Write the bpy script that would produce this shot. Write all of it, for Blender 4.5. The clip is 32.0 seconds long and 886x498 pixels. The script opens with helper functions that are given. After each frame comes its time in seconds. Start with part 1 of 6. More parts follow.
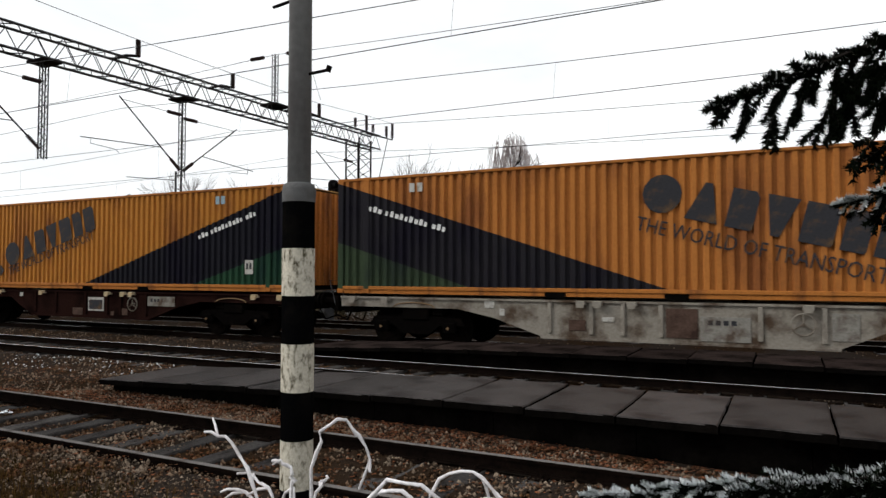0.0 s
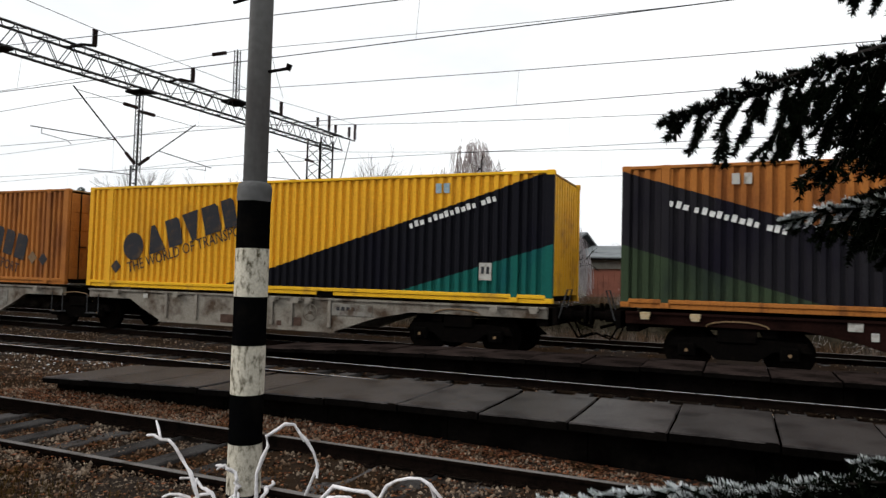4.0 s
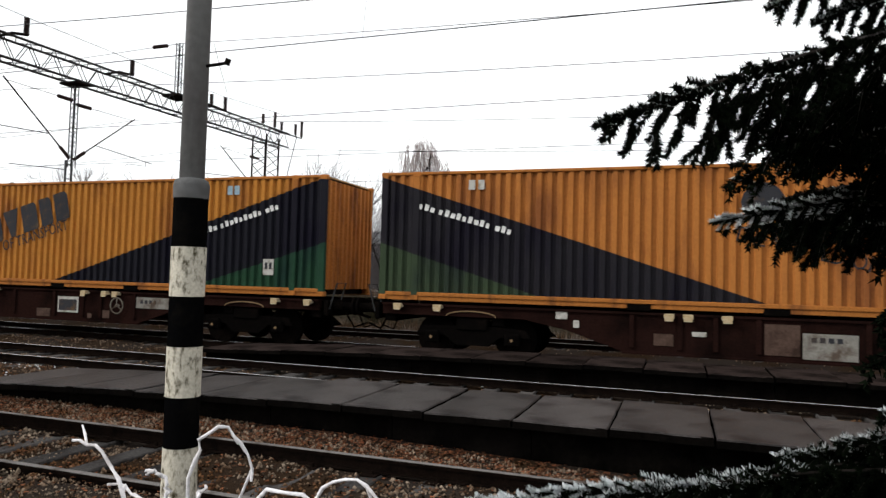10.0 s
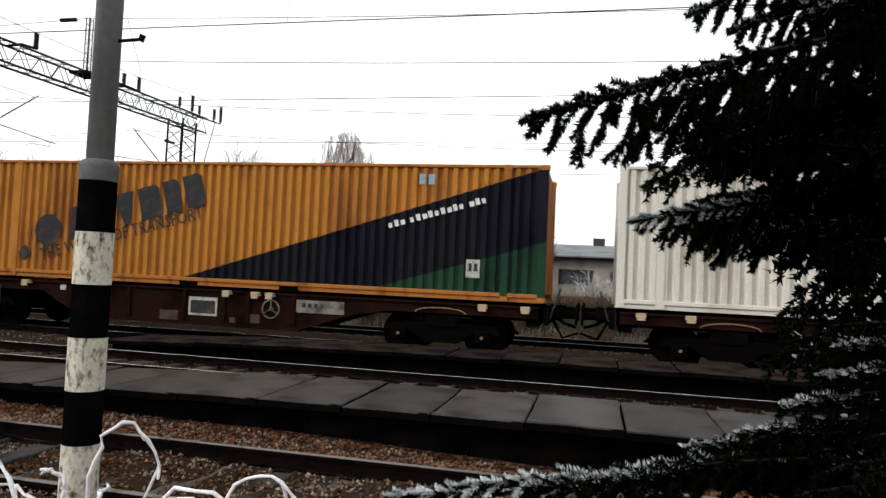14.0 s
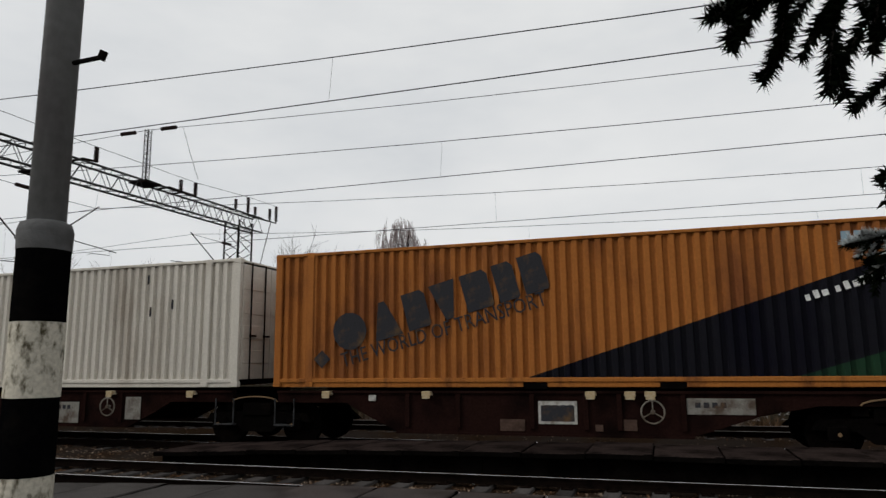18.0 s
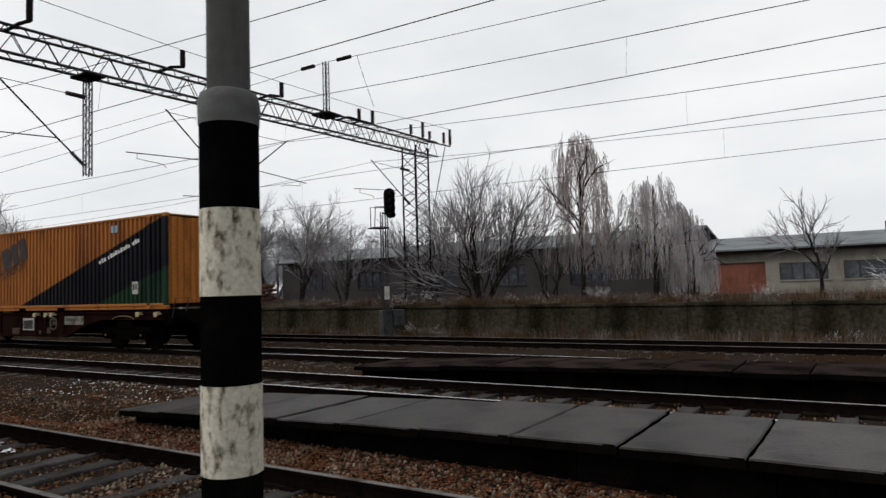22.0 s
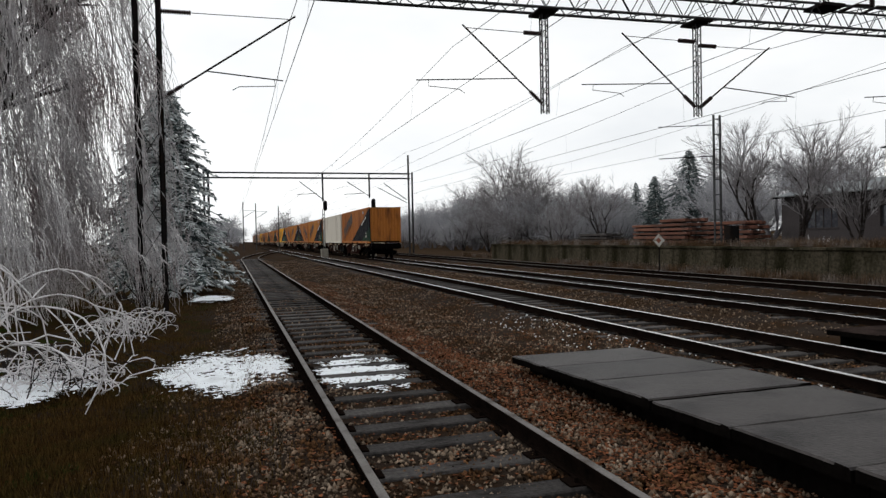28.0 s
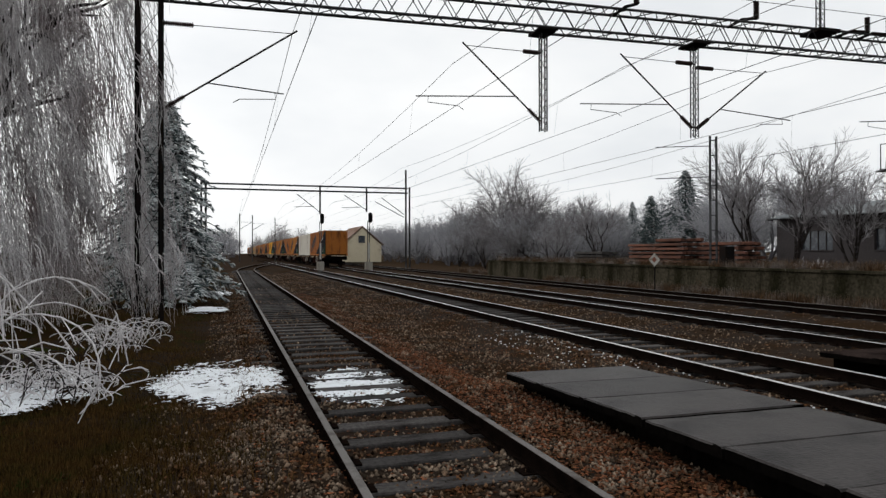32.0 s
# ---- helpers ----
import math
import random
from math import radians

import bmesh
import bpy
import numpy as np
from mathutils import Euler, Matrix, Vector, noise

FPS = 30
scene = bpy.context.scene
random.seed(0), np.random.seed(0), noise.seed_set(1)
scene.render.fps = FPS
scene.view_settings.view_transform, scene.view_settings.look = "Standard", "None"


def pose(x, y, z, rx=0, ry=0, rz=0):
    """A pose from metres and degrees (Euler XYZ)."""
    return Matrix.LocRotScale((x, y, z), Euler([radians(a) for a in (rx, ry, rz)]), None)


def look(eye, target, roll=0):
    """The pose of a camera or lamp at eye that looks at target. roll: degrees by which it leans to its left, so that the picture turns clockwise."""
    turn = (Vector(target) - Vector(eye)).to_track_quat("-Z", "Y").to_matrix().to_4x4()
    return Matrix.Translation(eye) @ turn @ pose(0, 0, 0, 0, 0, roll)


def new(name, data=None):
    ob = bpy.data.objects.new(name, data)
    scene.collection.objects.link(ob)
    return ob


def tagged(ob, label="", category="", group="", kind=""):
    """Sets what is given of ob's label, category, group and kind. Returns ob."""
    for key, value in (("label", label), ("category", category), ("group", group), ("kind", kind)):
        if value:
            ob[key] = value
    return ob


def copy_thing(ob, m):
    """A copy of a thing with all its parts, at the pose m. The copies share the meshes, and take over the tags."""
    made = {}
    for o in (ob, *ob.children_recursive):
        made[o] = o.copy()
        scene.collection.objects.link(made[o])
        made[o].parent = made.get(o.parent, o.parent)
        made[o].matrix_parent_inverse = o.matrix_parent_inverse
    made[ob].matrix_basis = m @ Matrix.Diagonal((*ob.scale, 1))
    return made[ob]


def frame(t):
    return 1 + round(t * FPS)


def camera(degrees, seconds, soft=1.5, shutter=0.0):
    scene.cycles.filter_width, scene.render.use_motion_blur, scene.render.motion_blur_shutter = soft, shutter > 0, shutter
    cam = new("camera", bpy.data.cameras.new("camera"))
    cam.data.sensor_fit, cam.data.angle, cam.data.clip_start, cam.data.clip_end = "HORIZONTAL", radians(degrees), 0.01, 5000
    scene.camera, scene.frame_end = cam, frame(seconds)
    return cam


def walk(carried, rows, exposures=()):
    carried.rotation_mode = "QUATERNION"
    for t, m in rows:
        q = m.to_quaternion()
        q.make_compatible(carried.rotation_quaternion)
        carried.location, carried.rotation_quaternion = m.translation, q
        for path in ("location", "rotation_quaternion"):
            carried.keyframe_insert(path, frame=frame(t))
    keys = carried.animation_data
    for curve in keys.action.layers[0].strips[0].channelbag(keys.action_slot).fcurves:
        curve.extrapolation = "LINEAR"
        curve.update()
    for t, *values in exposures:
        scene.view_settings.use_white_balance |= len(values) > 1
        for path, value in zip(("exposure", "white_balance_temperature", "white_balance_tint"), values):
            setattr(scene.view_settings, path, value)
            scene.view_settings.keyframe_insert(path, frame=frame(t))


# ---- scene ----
cam = camera(65.69, 32.0, soft=1.4, shutter=0.15)
PATH = [
    (0.0, pose(1.828, -4.629, 1.720, 92.07, -0.09, 26.77)),
    (0.5, pose(1.828, -4.613, 1.719, 92.32, 0.12, 25.33)),
    (1.0, pose(1.835, -4.615, 1.719, 91.51, -0.78, 25.16)),
    (1.5, pose(1.831, -4.613, 1.723, 91.75, -1.01, 24.50)),
    (2.0, pose(1.830, -4.610, 1.726, 92.12, -1.37, 24.20)),
    (2.5, pose(1.833, -4.615, 1.727, 92.48, -1.18, 23.40)),
    (3.0, pose(1.834, -4.618, 1.727, 92.53, -1.58, 23.58)),
    (3.5, pose(1.840, -4.614, 1.726, 92.41, -1.52, 23.39)),
    (5.5, pose(1.834, -4.612, 1.726, 92.60, -1.45, 23.50)),
    (6.0, pose(1.838, -4.615, 1.727, 92.73, -1.30, 23.50)),
    (6.5, pose(1.843, -4.606, 1.725, 92.26, -1.44, 21.89)),
    (7.0, pose(1.850, -4.603, 1.724, 92.03, -1.48, 20.70)),
    (7.5, pose(1.850, -4.598, 1.730, 92.57, -1.56, 20.09)),
    (8.0, pose(1.856, -4.600, 1.730, 92.72, -1.59, 20.60)),
    (8.5, pose(1.869, -4.604, 1.726, 92.27, -1.52, 19.96)),
    (9.0, pose(1.859, -4.588, 1.730, 92.40, -1.76, 19.26)),
    (9.5, pose(1.868, -4.601, 1.726, 92.48, -2.00, 19.11)),
    (10.0, pose(1.865, -4.597, 1.727, 92.47, -1.54, 19.07)),
    (10.5, pose(1.860, -4.596, 1.726, 92.12, -1.75, 19.23)),
    (11.0, pose(1.863, -4.604, 1.725, 92.23, -1.86, 19.06)),
    (11.5, pose(1.860, -4.601, 1.726, 92.57, -2.06, 19.47)),
    (12.0, pose(1.864, -4.602, 1.727, 92.41, -1.59, 18.96)),
    (12.5, pose(1.863, -4.599, 1.724, 92.18, -1.79, 18.70)),
    (13.0, pose(1.863, -4.598, 1.724, 91.95, -1.90, 18.67)),
    (13.5, pose(1.847, -4.570, 1.724, 92.50, -3.64, 11.85)),
    (14.0, pose(1.852, -4.574, 1.723, 92.20, -2.64, 12.50)),
    (14.5, pose(1.851, -4.583, 1.721, 93.21, -0.40, 12.49)),
    (15.0, pose(1.817, -4.614, 1.675, 90.80, -0.85, 12.38)),
    (15.5, pose(1.799, -4.461, 1.731, 94.11, -7.75, 4.28)),
    (17.5, pose(1.492, -3.722, 1.720, 95.25, 0.42, 14.28)),
    (18.0, pose(1.537, -3.576, 1.701, 99.45, 0.64, 17.69)),
    (18.5, pose(1.502, -3.503, 1.686, 97.96, 1.08, 24.37)),
    (19.0, pose(1.396, -3.389, 1.668, 93.60, 4.14, 19.46)),
    (19.5, pose(1.312, -3.432, 1.674, 92.75, 2.32, 18.50)),
    (20.0, pose(1.248, -3.420, 1.663, 92.46, 2.22, 20.21)),
    (20.5, pose(1.199, -3.297, 1.642, 92.20, -0.62, 32.71)),
    (21.0, pose(1.150, -3.313, 1.647, 91.52, 1.10, 45.31)),
    (21.5, pose(1.105, -3.312, 1.652, 93.12, 0.44, 40.09)),
    (22.0, pose(1.109, -3.131, 1.611, 93.28, 1.63, 32.24)),
    (22.5, pose(1.114, -2.774, 1.624, 96.72, 1.59, 30.24)),
    (23.0, pose(0.938, -2.399, 1.674, 99.17, 1.19, 26.51)),
    (23.5, pose(0.834, -2.054, 1.648, 97.96, 0.65, 22.40)),
    (24.0, pose(0.746, -1.646, 1.687, 101.38, 0.89, 34.16)),
    (24.5, pose(0.487, -1.341, 1.682, 95.81, -0.82, 39.27)),
    (25.0, pose(0.347, -1.066, 1.622, 94.42, -0.50, 62.08)),
    (25.5, pose(0.312, -0.917, 1.662, 93.35, 0.65, 72.24)),
    (26.0, pose(0.260, -0.882, 1.629, 89.70, 1.16, 74.71)),
    (26.5, pose(0.250, -0.864, 1.617, 88.73, 0.42, 73.96)),
    (28.5, pose(0.288, -0.877, 1.606, 89.10, 1.39, 72.57)),
    (29.0, pose(0.300, -0.881, 1.615, 89.27, 1.42, 72.46)),
    (29.5, pose(0.307, -0.883, 1.608, 89.75, 1.28, 71.69)),
    (30.0, pose(0.315, -0.895, 1.605, 89.94, 0.88, 71.84)),
    (30.5, pose(0.303, -0.883, 1.604, 89.87, 0.54, 71.88)),
    (31.0, pose(0.295, -0.872, 1.601, 89.88, 0.35, 71.94)),
    (31.5, pose(0.300, -0.875, 1.604, 90.14, -0.09, 72.16)),
    (32.0, pose(0.311, -0.891, 1.609, 90.27, 0.12, 72.48)),
]
EXPOSURES = ((0.0, 0.12), (4.5, 0.12), (6.0, 0.28), (7.5, 0.3), (9.0, 0.44), (14.0, 0.44), (15.0, -0.22), (15.5, -0.25), (17.5, -0.24), (18.3, -0.55), (19.0, -0.2), (20.0, -0.1), (20.5, 0.2), (21.0, 0.42), (21.5, 0.15), (22.0, -0.2), (22.5, -0.38), (23.2, -0.52), (24.2, -0.6),
             (25.0, -0.15), (26.0, -0.12), (28.0, -0.05), (30.0, -0.1), (32.0, -0.15))
walk(cam, PATH, EXPOSURES)

# Train tail (right end of the last container) along x, by the second.
TAIL = ((0.0, 109.30), (1.0, 103.80), (2.0, 98.37), (3.0, 92.92), (4.0, 87.45), (5.0, 81.90), (6.0, 76.30), (7.0, 70.65),
        (8.0, 64.95), (9.0, 59.25), (10.0, 53.55), (11.0, 47.82), (12.0, 42.07), (13.0, 36.32), (14.0, 30.60), (15.0, 24.80),
        (16.0, 18.98), (17.0, 13.14), (18.0, 7.28), (19.0, 1.40), (20.0, -4.50), (21.0, -10.42), (22.0, -16.40), (23.0, -22.42),
        (24.0, -28.46), (25.0, -34.55), (26.0, -40.65), (27.0, -46.70), (28.0, -52.70), (29.0, -58.65), (30.0, -64.55),
        (31.0, -70.40), (32.0, -76.20))
T1, T2, T3, T4 = 0.751, 6.36, 10.78, 15.60      # track centres
HALF = 0.751                                    # half the distance between rail heads
GX = -17.0                                      # catenary gantry

# ---- world and light: a bright overcast winter sky ----
world = bpy.data.worlds.new("winter_sky")
scene.world = world
world.use_nodes = True
wn, wl = world.node_tree.nodes, world.node_tree.links
wn.clear()
sky = wn.new("ShaderNodeTexSky")
sky.sky_type, sky.sun_disc = "NISHITA", False
sky.sun_elevation, sky.sun_rotation = radians(31), radians(236)
sky.air_density, sky.dust_density = 1.0, 3.0
grey = wn.new("ShaderNodeHueSaturation")
grey.inputs["Saturation"].default_value, grey.inputs["Value"].default_value = 0.10, 0.11
coords, clouds = wn.new("ShaderNodeTexCoord"), wn.new("ShaderNodeTexNoise")
clouds.inputs["Scale"].default_value, clouds.inputs["Detail"].default_value, clouds.inputs["Roughness"].default_value = 2.2, 5.0, 0.55
squash = wn.new("ShaderNodeMapping")
squash.inputs["Scale"].default_value = (1.0, 1.0, 2.6)
deck = wn.new("ShaderNodeValToRGB")
deck.color_ramp.elements[0].position, deck.color_ramp.elements[0].color = 0.30, (0.74, 0.77, 0.80, 1)
deck.color_ramp.elements[1].position, deck.color_ramp.elements[1].color = 0.68, (0.96, 0.97, 0.97, 1)
blend = wn.new("ShaderNodeMixRGB")
blend.inputs["Fac"].default_value = 0.85
back, out = wn.new("ShaderNodeBackground"), wn.new("ShaderNodeOutputWorld")
back.inputs["Strength"].default_value = 1.25
wl.new(coords.outputs["Generated"], squash.inputs["Vector"])
wl.new(squash.outputs["Vector"], clouds.inputs["Vector"])
wl.new(clouds.outputs["Fac"], deck.inputs["Fac"])
wl.new(sky.outputs["Color"], grey.inputs["Color"])
wl.new(grey.outputs["Color"], blend.inputs["Color1"])
wl.new(deck.outputs["Color"], blend.inputs["Color2"])
wl.new(blend.outputs["Color"], back.inputs["Color"])
wl.new(back.outputs["Background"], out.inputs["Surface"])
sun_data = bpy.data.lights.new("sun", "SUN")
sun_data.energy, sun_data.angle, sun_data.color = 1.5, radians(14), (1.0, 0.97, 0.93)
sun = new("sun", sun_data)
sun.matrix_world = look((0, 0, 50), (30, 20, 28))


# ---- materials ----
def surface(name, base, rough=0.75, metal=0.0, second=None, amount=0.5, scale=1.5, fine=40.0, var=0.22, bump=0.15, bump_size=60.0,
            random_value=0.0, streak=None, gloss=0.03):
    """Base colour with a broad stain of a second colour, fine grain, relief and a little difference from object to object."""
    m = bpy.data.materials.new(name)
    m.use_nodes = True
    n, l = m.node_tree.nodes, m.node_tree.links
    b = n["Principled BSDF"]
    tc = n.new("ShaderNodeTexCoord")
    mp = n.new("ShaderNodeMapping")
    l.new(tc.outputs["Object"], mp.inputs["Vector"])
    if streak:
        mp.inputs["Scale"].default_value = streak
    big = n.new("ShaderNodeTexNoise")
    big.inputs["Scale"].default_value, big.inputs["Detail"].default_value, big.inputs["Roughness"].default_value = scale, 6.0, 0.62
    l.new(mp.outputs["Vector"], big.inputs["Vector"])
    ramp = n.new("ShaderNodeValToRGB")
    ramp.color_ramp.elements[0].position, ramp.color_ramp.elements[1].position = 0.62 - 0.3 * amount, 0.78 - 0.26 * amount
    l.new(big.outputs["Fac"], ramp.inputs["Fac"])
    mix = n.new("ShaderNodeMixRGB")
    mix.inputs["Color1"].default_value, mix.inputs["Color2"].default_value = (*base, 1), (*(second or [c * 0.6 for c in base]), 1)
    l.new(ramp.outputs["Color"], mix.inputs["Fac"])
    grain = n.new("ShaderNodeTexNoise")
    grain.inputs["Scale"].default_value, grain.inputs["Detail"].default_value = fine, 3.0
    l.new(tc.outputs["Object"], grain.inputs["Vector"])
    span = n.new("ShaderNodeMapRange")
    span.inputs["From Min"].default_value, span.inputs["From Max"].default_value = 0.3, 0.7
    span.inputs["To Min"].default_value, span.inputs["To Max"].default_value = 1 - var, 1 + var
    l.new(grain.outputs["Fac"], span.inputs["Value"])
    value = span.outputs["Result"]
    if random_value:
        info = n.new("ShaderNodeObjectInfo")
        rnd = n.new("ShaderNodeMapRange")
        rnd.inputs["To Min"].default_value, rnd.inputs["To Max"].default_value = 1 - random_value, 1 + random_value
        l.new(info.outputs["Random"], rnd.inputs["Value"])
        times = n.new("ShaderNodeMath")
        times.operation = "MULTIPLY"
        l.new(value, times.inputs[0])
        l.new(rnd.outputs["Result"], times.inputs[1])
        value = times.outputs["Value"]
    hsv = n.new("ShaderNodeHueSaturation")
    l.new(mix.outputs["Color"], hsv.inputs["Color"])
    l.new(value, hsv.inputs["Value"])
    l.new(hsv.outputs["Color"], b.inputs["Base Color"])
    b.inputs["Roughness"].default_value, b.inputs["Metallic"].default_value = rough, metal
    b.inputs["Specular IOR Level"].default_value = gloss
    if bump:
        relief = n.new("ShaderNodeTexNoise")
        relief.inputs["Scale"].default_value, relief.inputs["Detail"].default_value = bump_size, 4.0
        l.new(tc.outputs["Object"], relief.inputs["Vector"])
        bm = n.new("ShaderNodeBump")
        bm.inputs["Strength"].default_value, bm.inputs["Distance"].default_value = bump, 0.02
        l.new(relief.outputs["Fac"], bm.inputs["Height"])
        l.new(bm.outputs["Normal"], b.inputs["Normal"])
    return m


def livery(name, ground_colour, band, corner, rust, amount, mirrored):
    """Container paint: ground colour, a dark wedge from the lower middle to the upper end, and a green one below it."""
    m = surface(name, ground_colour, 0.55, 0.0, rust, amount, 0.9, 18.0, 0.08, 0.05, 30.0, 0.0, (1.0, 1.0, 0.35))
    n, l = m.node_tree.nodes, m.node_tree.links
    mix = [x for x in n if x.type == "MIX_RGB"][0]
    tc = [x for x in n if x.type == "TEX_COORD"][0]
    xyz = n.new("ShaderNodeSeparateXYZ")
    l.new(tc.outputs["Object"], xyz.inputs["Vector"])

    def over(x0, z0, x1, z1):
        # 1 below the line through the two points, given along the side and in height
        if mirrored:
            x0, x1 = 13.72 - x0, 13.72 - x1
        k = (z1 - z0) / (x1 - x0)
        a = n.new("ShaderNodeMath")
        a.operation = "MULTIPLY_ADD"
        l.new(xyz.outputs["X"], a.inputs[0])
        a.inputs[1].default_value, a.inputs[2].default_value = k, z0 - k * x0
        c = n.new("ShaderNodeMath")
        c.operation = "LESS_THAN"
        l.new(xyz.outputs["Z"], c.inputs[0])
        l.new(a.outputs["Value"], c.inputs[1])
        return c.outputs["Value"]

    def paint(under, colour, fac):
        p = n.new("ShaderNodeMixRGB")
        l.new(fac, p.inputs["Fac"])
        l.new(under, p.inputs["Color1"])
        p.inputs["Color2"].default_value = (*colour, 1)
        return p.outputs["Color"]

    base = n.new("ShaderNodeRGB")
    base.outputs[0].default_value = (*ground_colour, 1)
    colour = paint(base.outputs[0], band, over(5.80, 0.18, 13.72, 2.74) if mirrored else over(5.02, 0.18, 13.70, 2.84) if "yellow" in name else over(5.50, 0.18, 13.72, 2.80))
    colour = paint(colour, corner, over(10.15, 0.18, 13.72, 1.26))
    l.new(colour, mix.inputs["Color1"])
    # the chalked, dirty coat keeps the wedge's colour: stains go half way to the rust tone
    half = n.new("ShaderNodeMixRGB")
    half.blend_type = "MULTIPLY"
    half.inputs["Fac"].default_value = 0.85
    l.new(colour, half.inputs["Color1"])
    half.inputs["Color2"].default_value = (*[min(1.0, r_ / g_) for r_, g_ in zip(rust, ground_colour)], 1)
    l.new(half.outputs["Color"], mix.inputs["Color2"])
    return m


M = {}
M["ballast"] = surface("ballast", (0.035, 0.028, 0.022), 0.9, 0, (0.018, 0.013, 0.010), 0.6, 1.2, 55, 0.45, 0.9, 45)
M["stone"] = surface("ballast_stone", (0.112, 0.086, 0.064), 0.9, 0, (0.050, 0.025, 0.012), 0.7, 2.2, 20, 0.35, 0, 80, gloss=0.0)
M["soil"] = surface("trackside_soil", (0.060, 0.038, 0.022), 0.95, 0, (0.030, 0.026, 0.018), 0.6, 0.5, 25, 0.5, 1.0, 28)
M["grass"] = surface("winter_grass", (0.054, 0.030, 0.010), 0.9, 0, (0.034, 0.026, 0.008), 0.5, 1.5, 30, 0.4, 0, 40, gloss=0.0)
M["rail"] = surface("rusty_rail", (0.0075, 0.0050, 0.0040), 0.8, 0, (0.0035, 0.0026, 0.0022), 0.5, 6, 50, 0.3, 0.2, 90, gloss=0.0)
M["rail_head"] = surface("worn_rail_head", (0.55, 0.54, 0.54), 0.26, 1.0, (0.30, 0.28, 0.27), 0.45, 3, 60, 0.2, 0.05, 90)
M["rail_head_dull"] = surface("dull_rail_head", (0.135, 0.125, 0.118), 0.5, 0.0, (0.045, 0.036, 0.030), 0.42, 3, 60, 0.2, 0.1, 90)
M["sleeper"] = surface("old_sleeper", (0.050, 0.046, 0.044), 0.7, 0, (0.016, 0.013, 0.012), 0.5, 3, 25, 0.35, 0.5, 40, 0.45, (4.0, 0.8, 1.0))
M["slab"] = surface("concrete_slab", (0.045, 0.040, 0.0385), 0.42, 0, (0.0120, 0.0100, 0.0098), 0.56, 1.1, 26, 0.3, 0.30, 35, 0.25, (1.0, 1.0, 1.0), gloss=0.045)
M["slab_brown"] = surface("soiled_concrete_slab", (0.026, 0.019, 0.017), 0.7, 0, (0.0075, 0.0058, 0.0052), 0.6, 1.4, 26, 0.3, 0.35, 35, 0.25, (1.0, 1.0, 1.0), gloss=0.0)
# Near-black for slab sides and edge blocks: overhang shade put into the colour.
M["slab_shade"] = surface("shaded_platform_sides", (0.0040, 0.0034, 0.0030), 0.9, 0, (0.0015, 0.0013, 0.0012), 0.6, 2, 20, 0.3, 0.4, 20, 0.2, gloss=0.0)
M["dock"] = surface("mossy_dock_concrete", (0.044, 0.038, 0.027), 0.95, 0, (0.0120, 0.0110, 0.0065), 0.60, 0.7, 9, 0.45, 0.6, 10, 0.15, (1.0, 1.0, 0.45), gloss=0.0)
M["pole_grey"] = surface("grey_pole_paint", (0.25, 0.25, 0.25), 0.55, 0, (0.16, 0.15, 0.15), 0.45, 3, 30, 0.08, 0.06, 50, 0, (1, 1, 0.3))
M["pole_white"] = surface("flaking_white_paint", (0.50, 0.465, 0.385), 0.65, 0, (0.060, 0.050, 0.028), 0.40, 34, 80, 0.16, 0.3, 30, 0.03, (1, 1, 0.5))
M["pole_black"] = surface("black_paint", (0.0020, 0.0020, 0.0022), 0.6, 0, (0.0045, 0.0040, 0.0036), 0.4, 8, 60, 0.15, 0.15, 40, gloss=0.0)
M["steel"] = surface("galvanised_steel", (0.045, 0.046, 0.048), 0.6, 0.3, (0.022, 0.021, 0.020), 0.5, 3, 30, 0.2, 0.1, 60, 0.1)
M["dark_steel"] = surface("dark_steel", (0.0080, 0.0075, 0.0075), 0.7, 0.2, (0.0130, 0.0085, 0.0065), 0.45, 3, 30, 0.2, 0.1, 60, 0.15, gloss=0.0)
M["insulator"] = surface("brown_insulator", (0.030, 0.020, 0.018), 0.3, 0, None, 0.4, 5, 40, 0.1, 0, 60)
M["wire"] = surface("wire", (0.05, 0.05, 0.05), 0.6, 0.6, None, 0.4, 2, 10, 0.1, 0, 60)
M["yellow"] = livery("bright_yellow_livery", (0.68, 0.345, 0.026), (0.008, 0.008, 0.011), (0.010, 0.09, 0.075), (0.48, 0.23, 0.03), 0.22, False)
M["ochre"] = livery("weathered_ochre_livery", (0.385, 0.158, 0.030), (0.011, 0.011, 0.015), (0.017, 0.048, 0.026), (0.20, 0.070, 0.022), 0.46, False)
M["ochre_back"] = livery("weathered_ochre_livery_mirrored", (0.345, 0.130, 0.032), (0.016, 0.015, 0.018), (0.034, 0.050, 0.028), (0.165, 0.058, 0.022), 0.50, True)
M["rustbrown"] = livery("rust_brown_livery", (0.31, 0.112, 0.028), (0.009, 0.009, 0.012), (0.014, 0.038, 0.020), (0.145, 0.050, 0.020), 0.52, False)
M["trim_ochre"] = surface("weathered_ochre_rail", (0.32, 0.118, 0.028), 0.6, 0, (0.125, 0.045, 0.018), 0.36, 2.2, 25, 0.18, 0.1, 40, 0.08, (1.0, 1.0, 0.3))
M["trim_yellow"] = surface("yellow_rail", (0.70, 0.39, 0.022), 0.5, 0, (0.42, 0.22, 0.03), 0.35, 1.5, 25, 0.08, 0.05, 40)
M["white_box"] = surface("off_white_container_paint", (0.56, 0.525, 0.46), 0.5, 0, (0.40, 0.355, 0.295), 0.35, 0.8, 20, 0.06, 0.05, 30, 0, (1, 1, 0.3))
M["roof_metal"] = surface("container_roof", (0.30, 0.17, 0.06), 0.6, 0, (0.14, 0.07, 0.03), 0.5, 1, 20, 0.2, 0.1, 30)
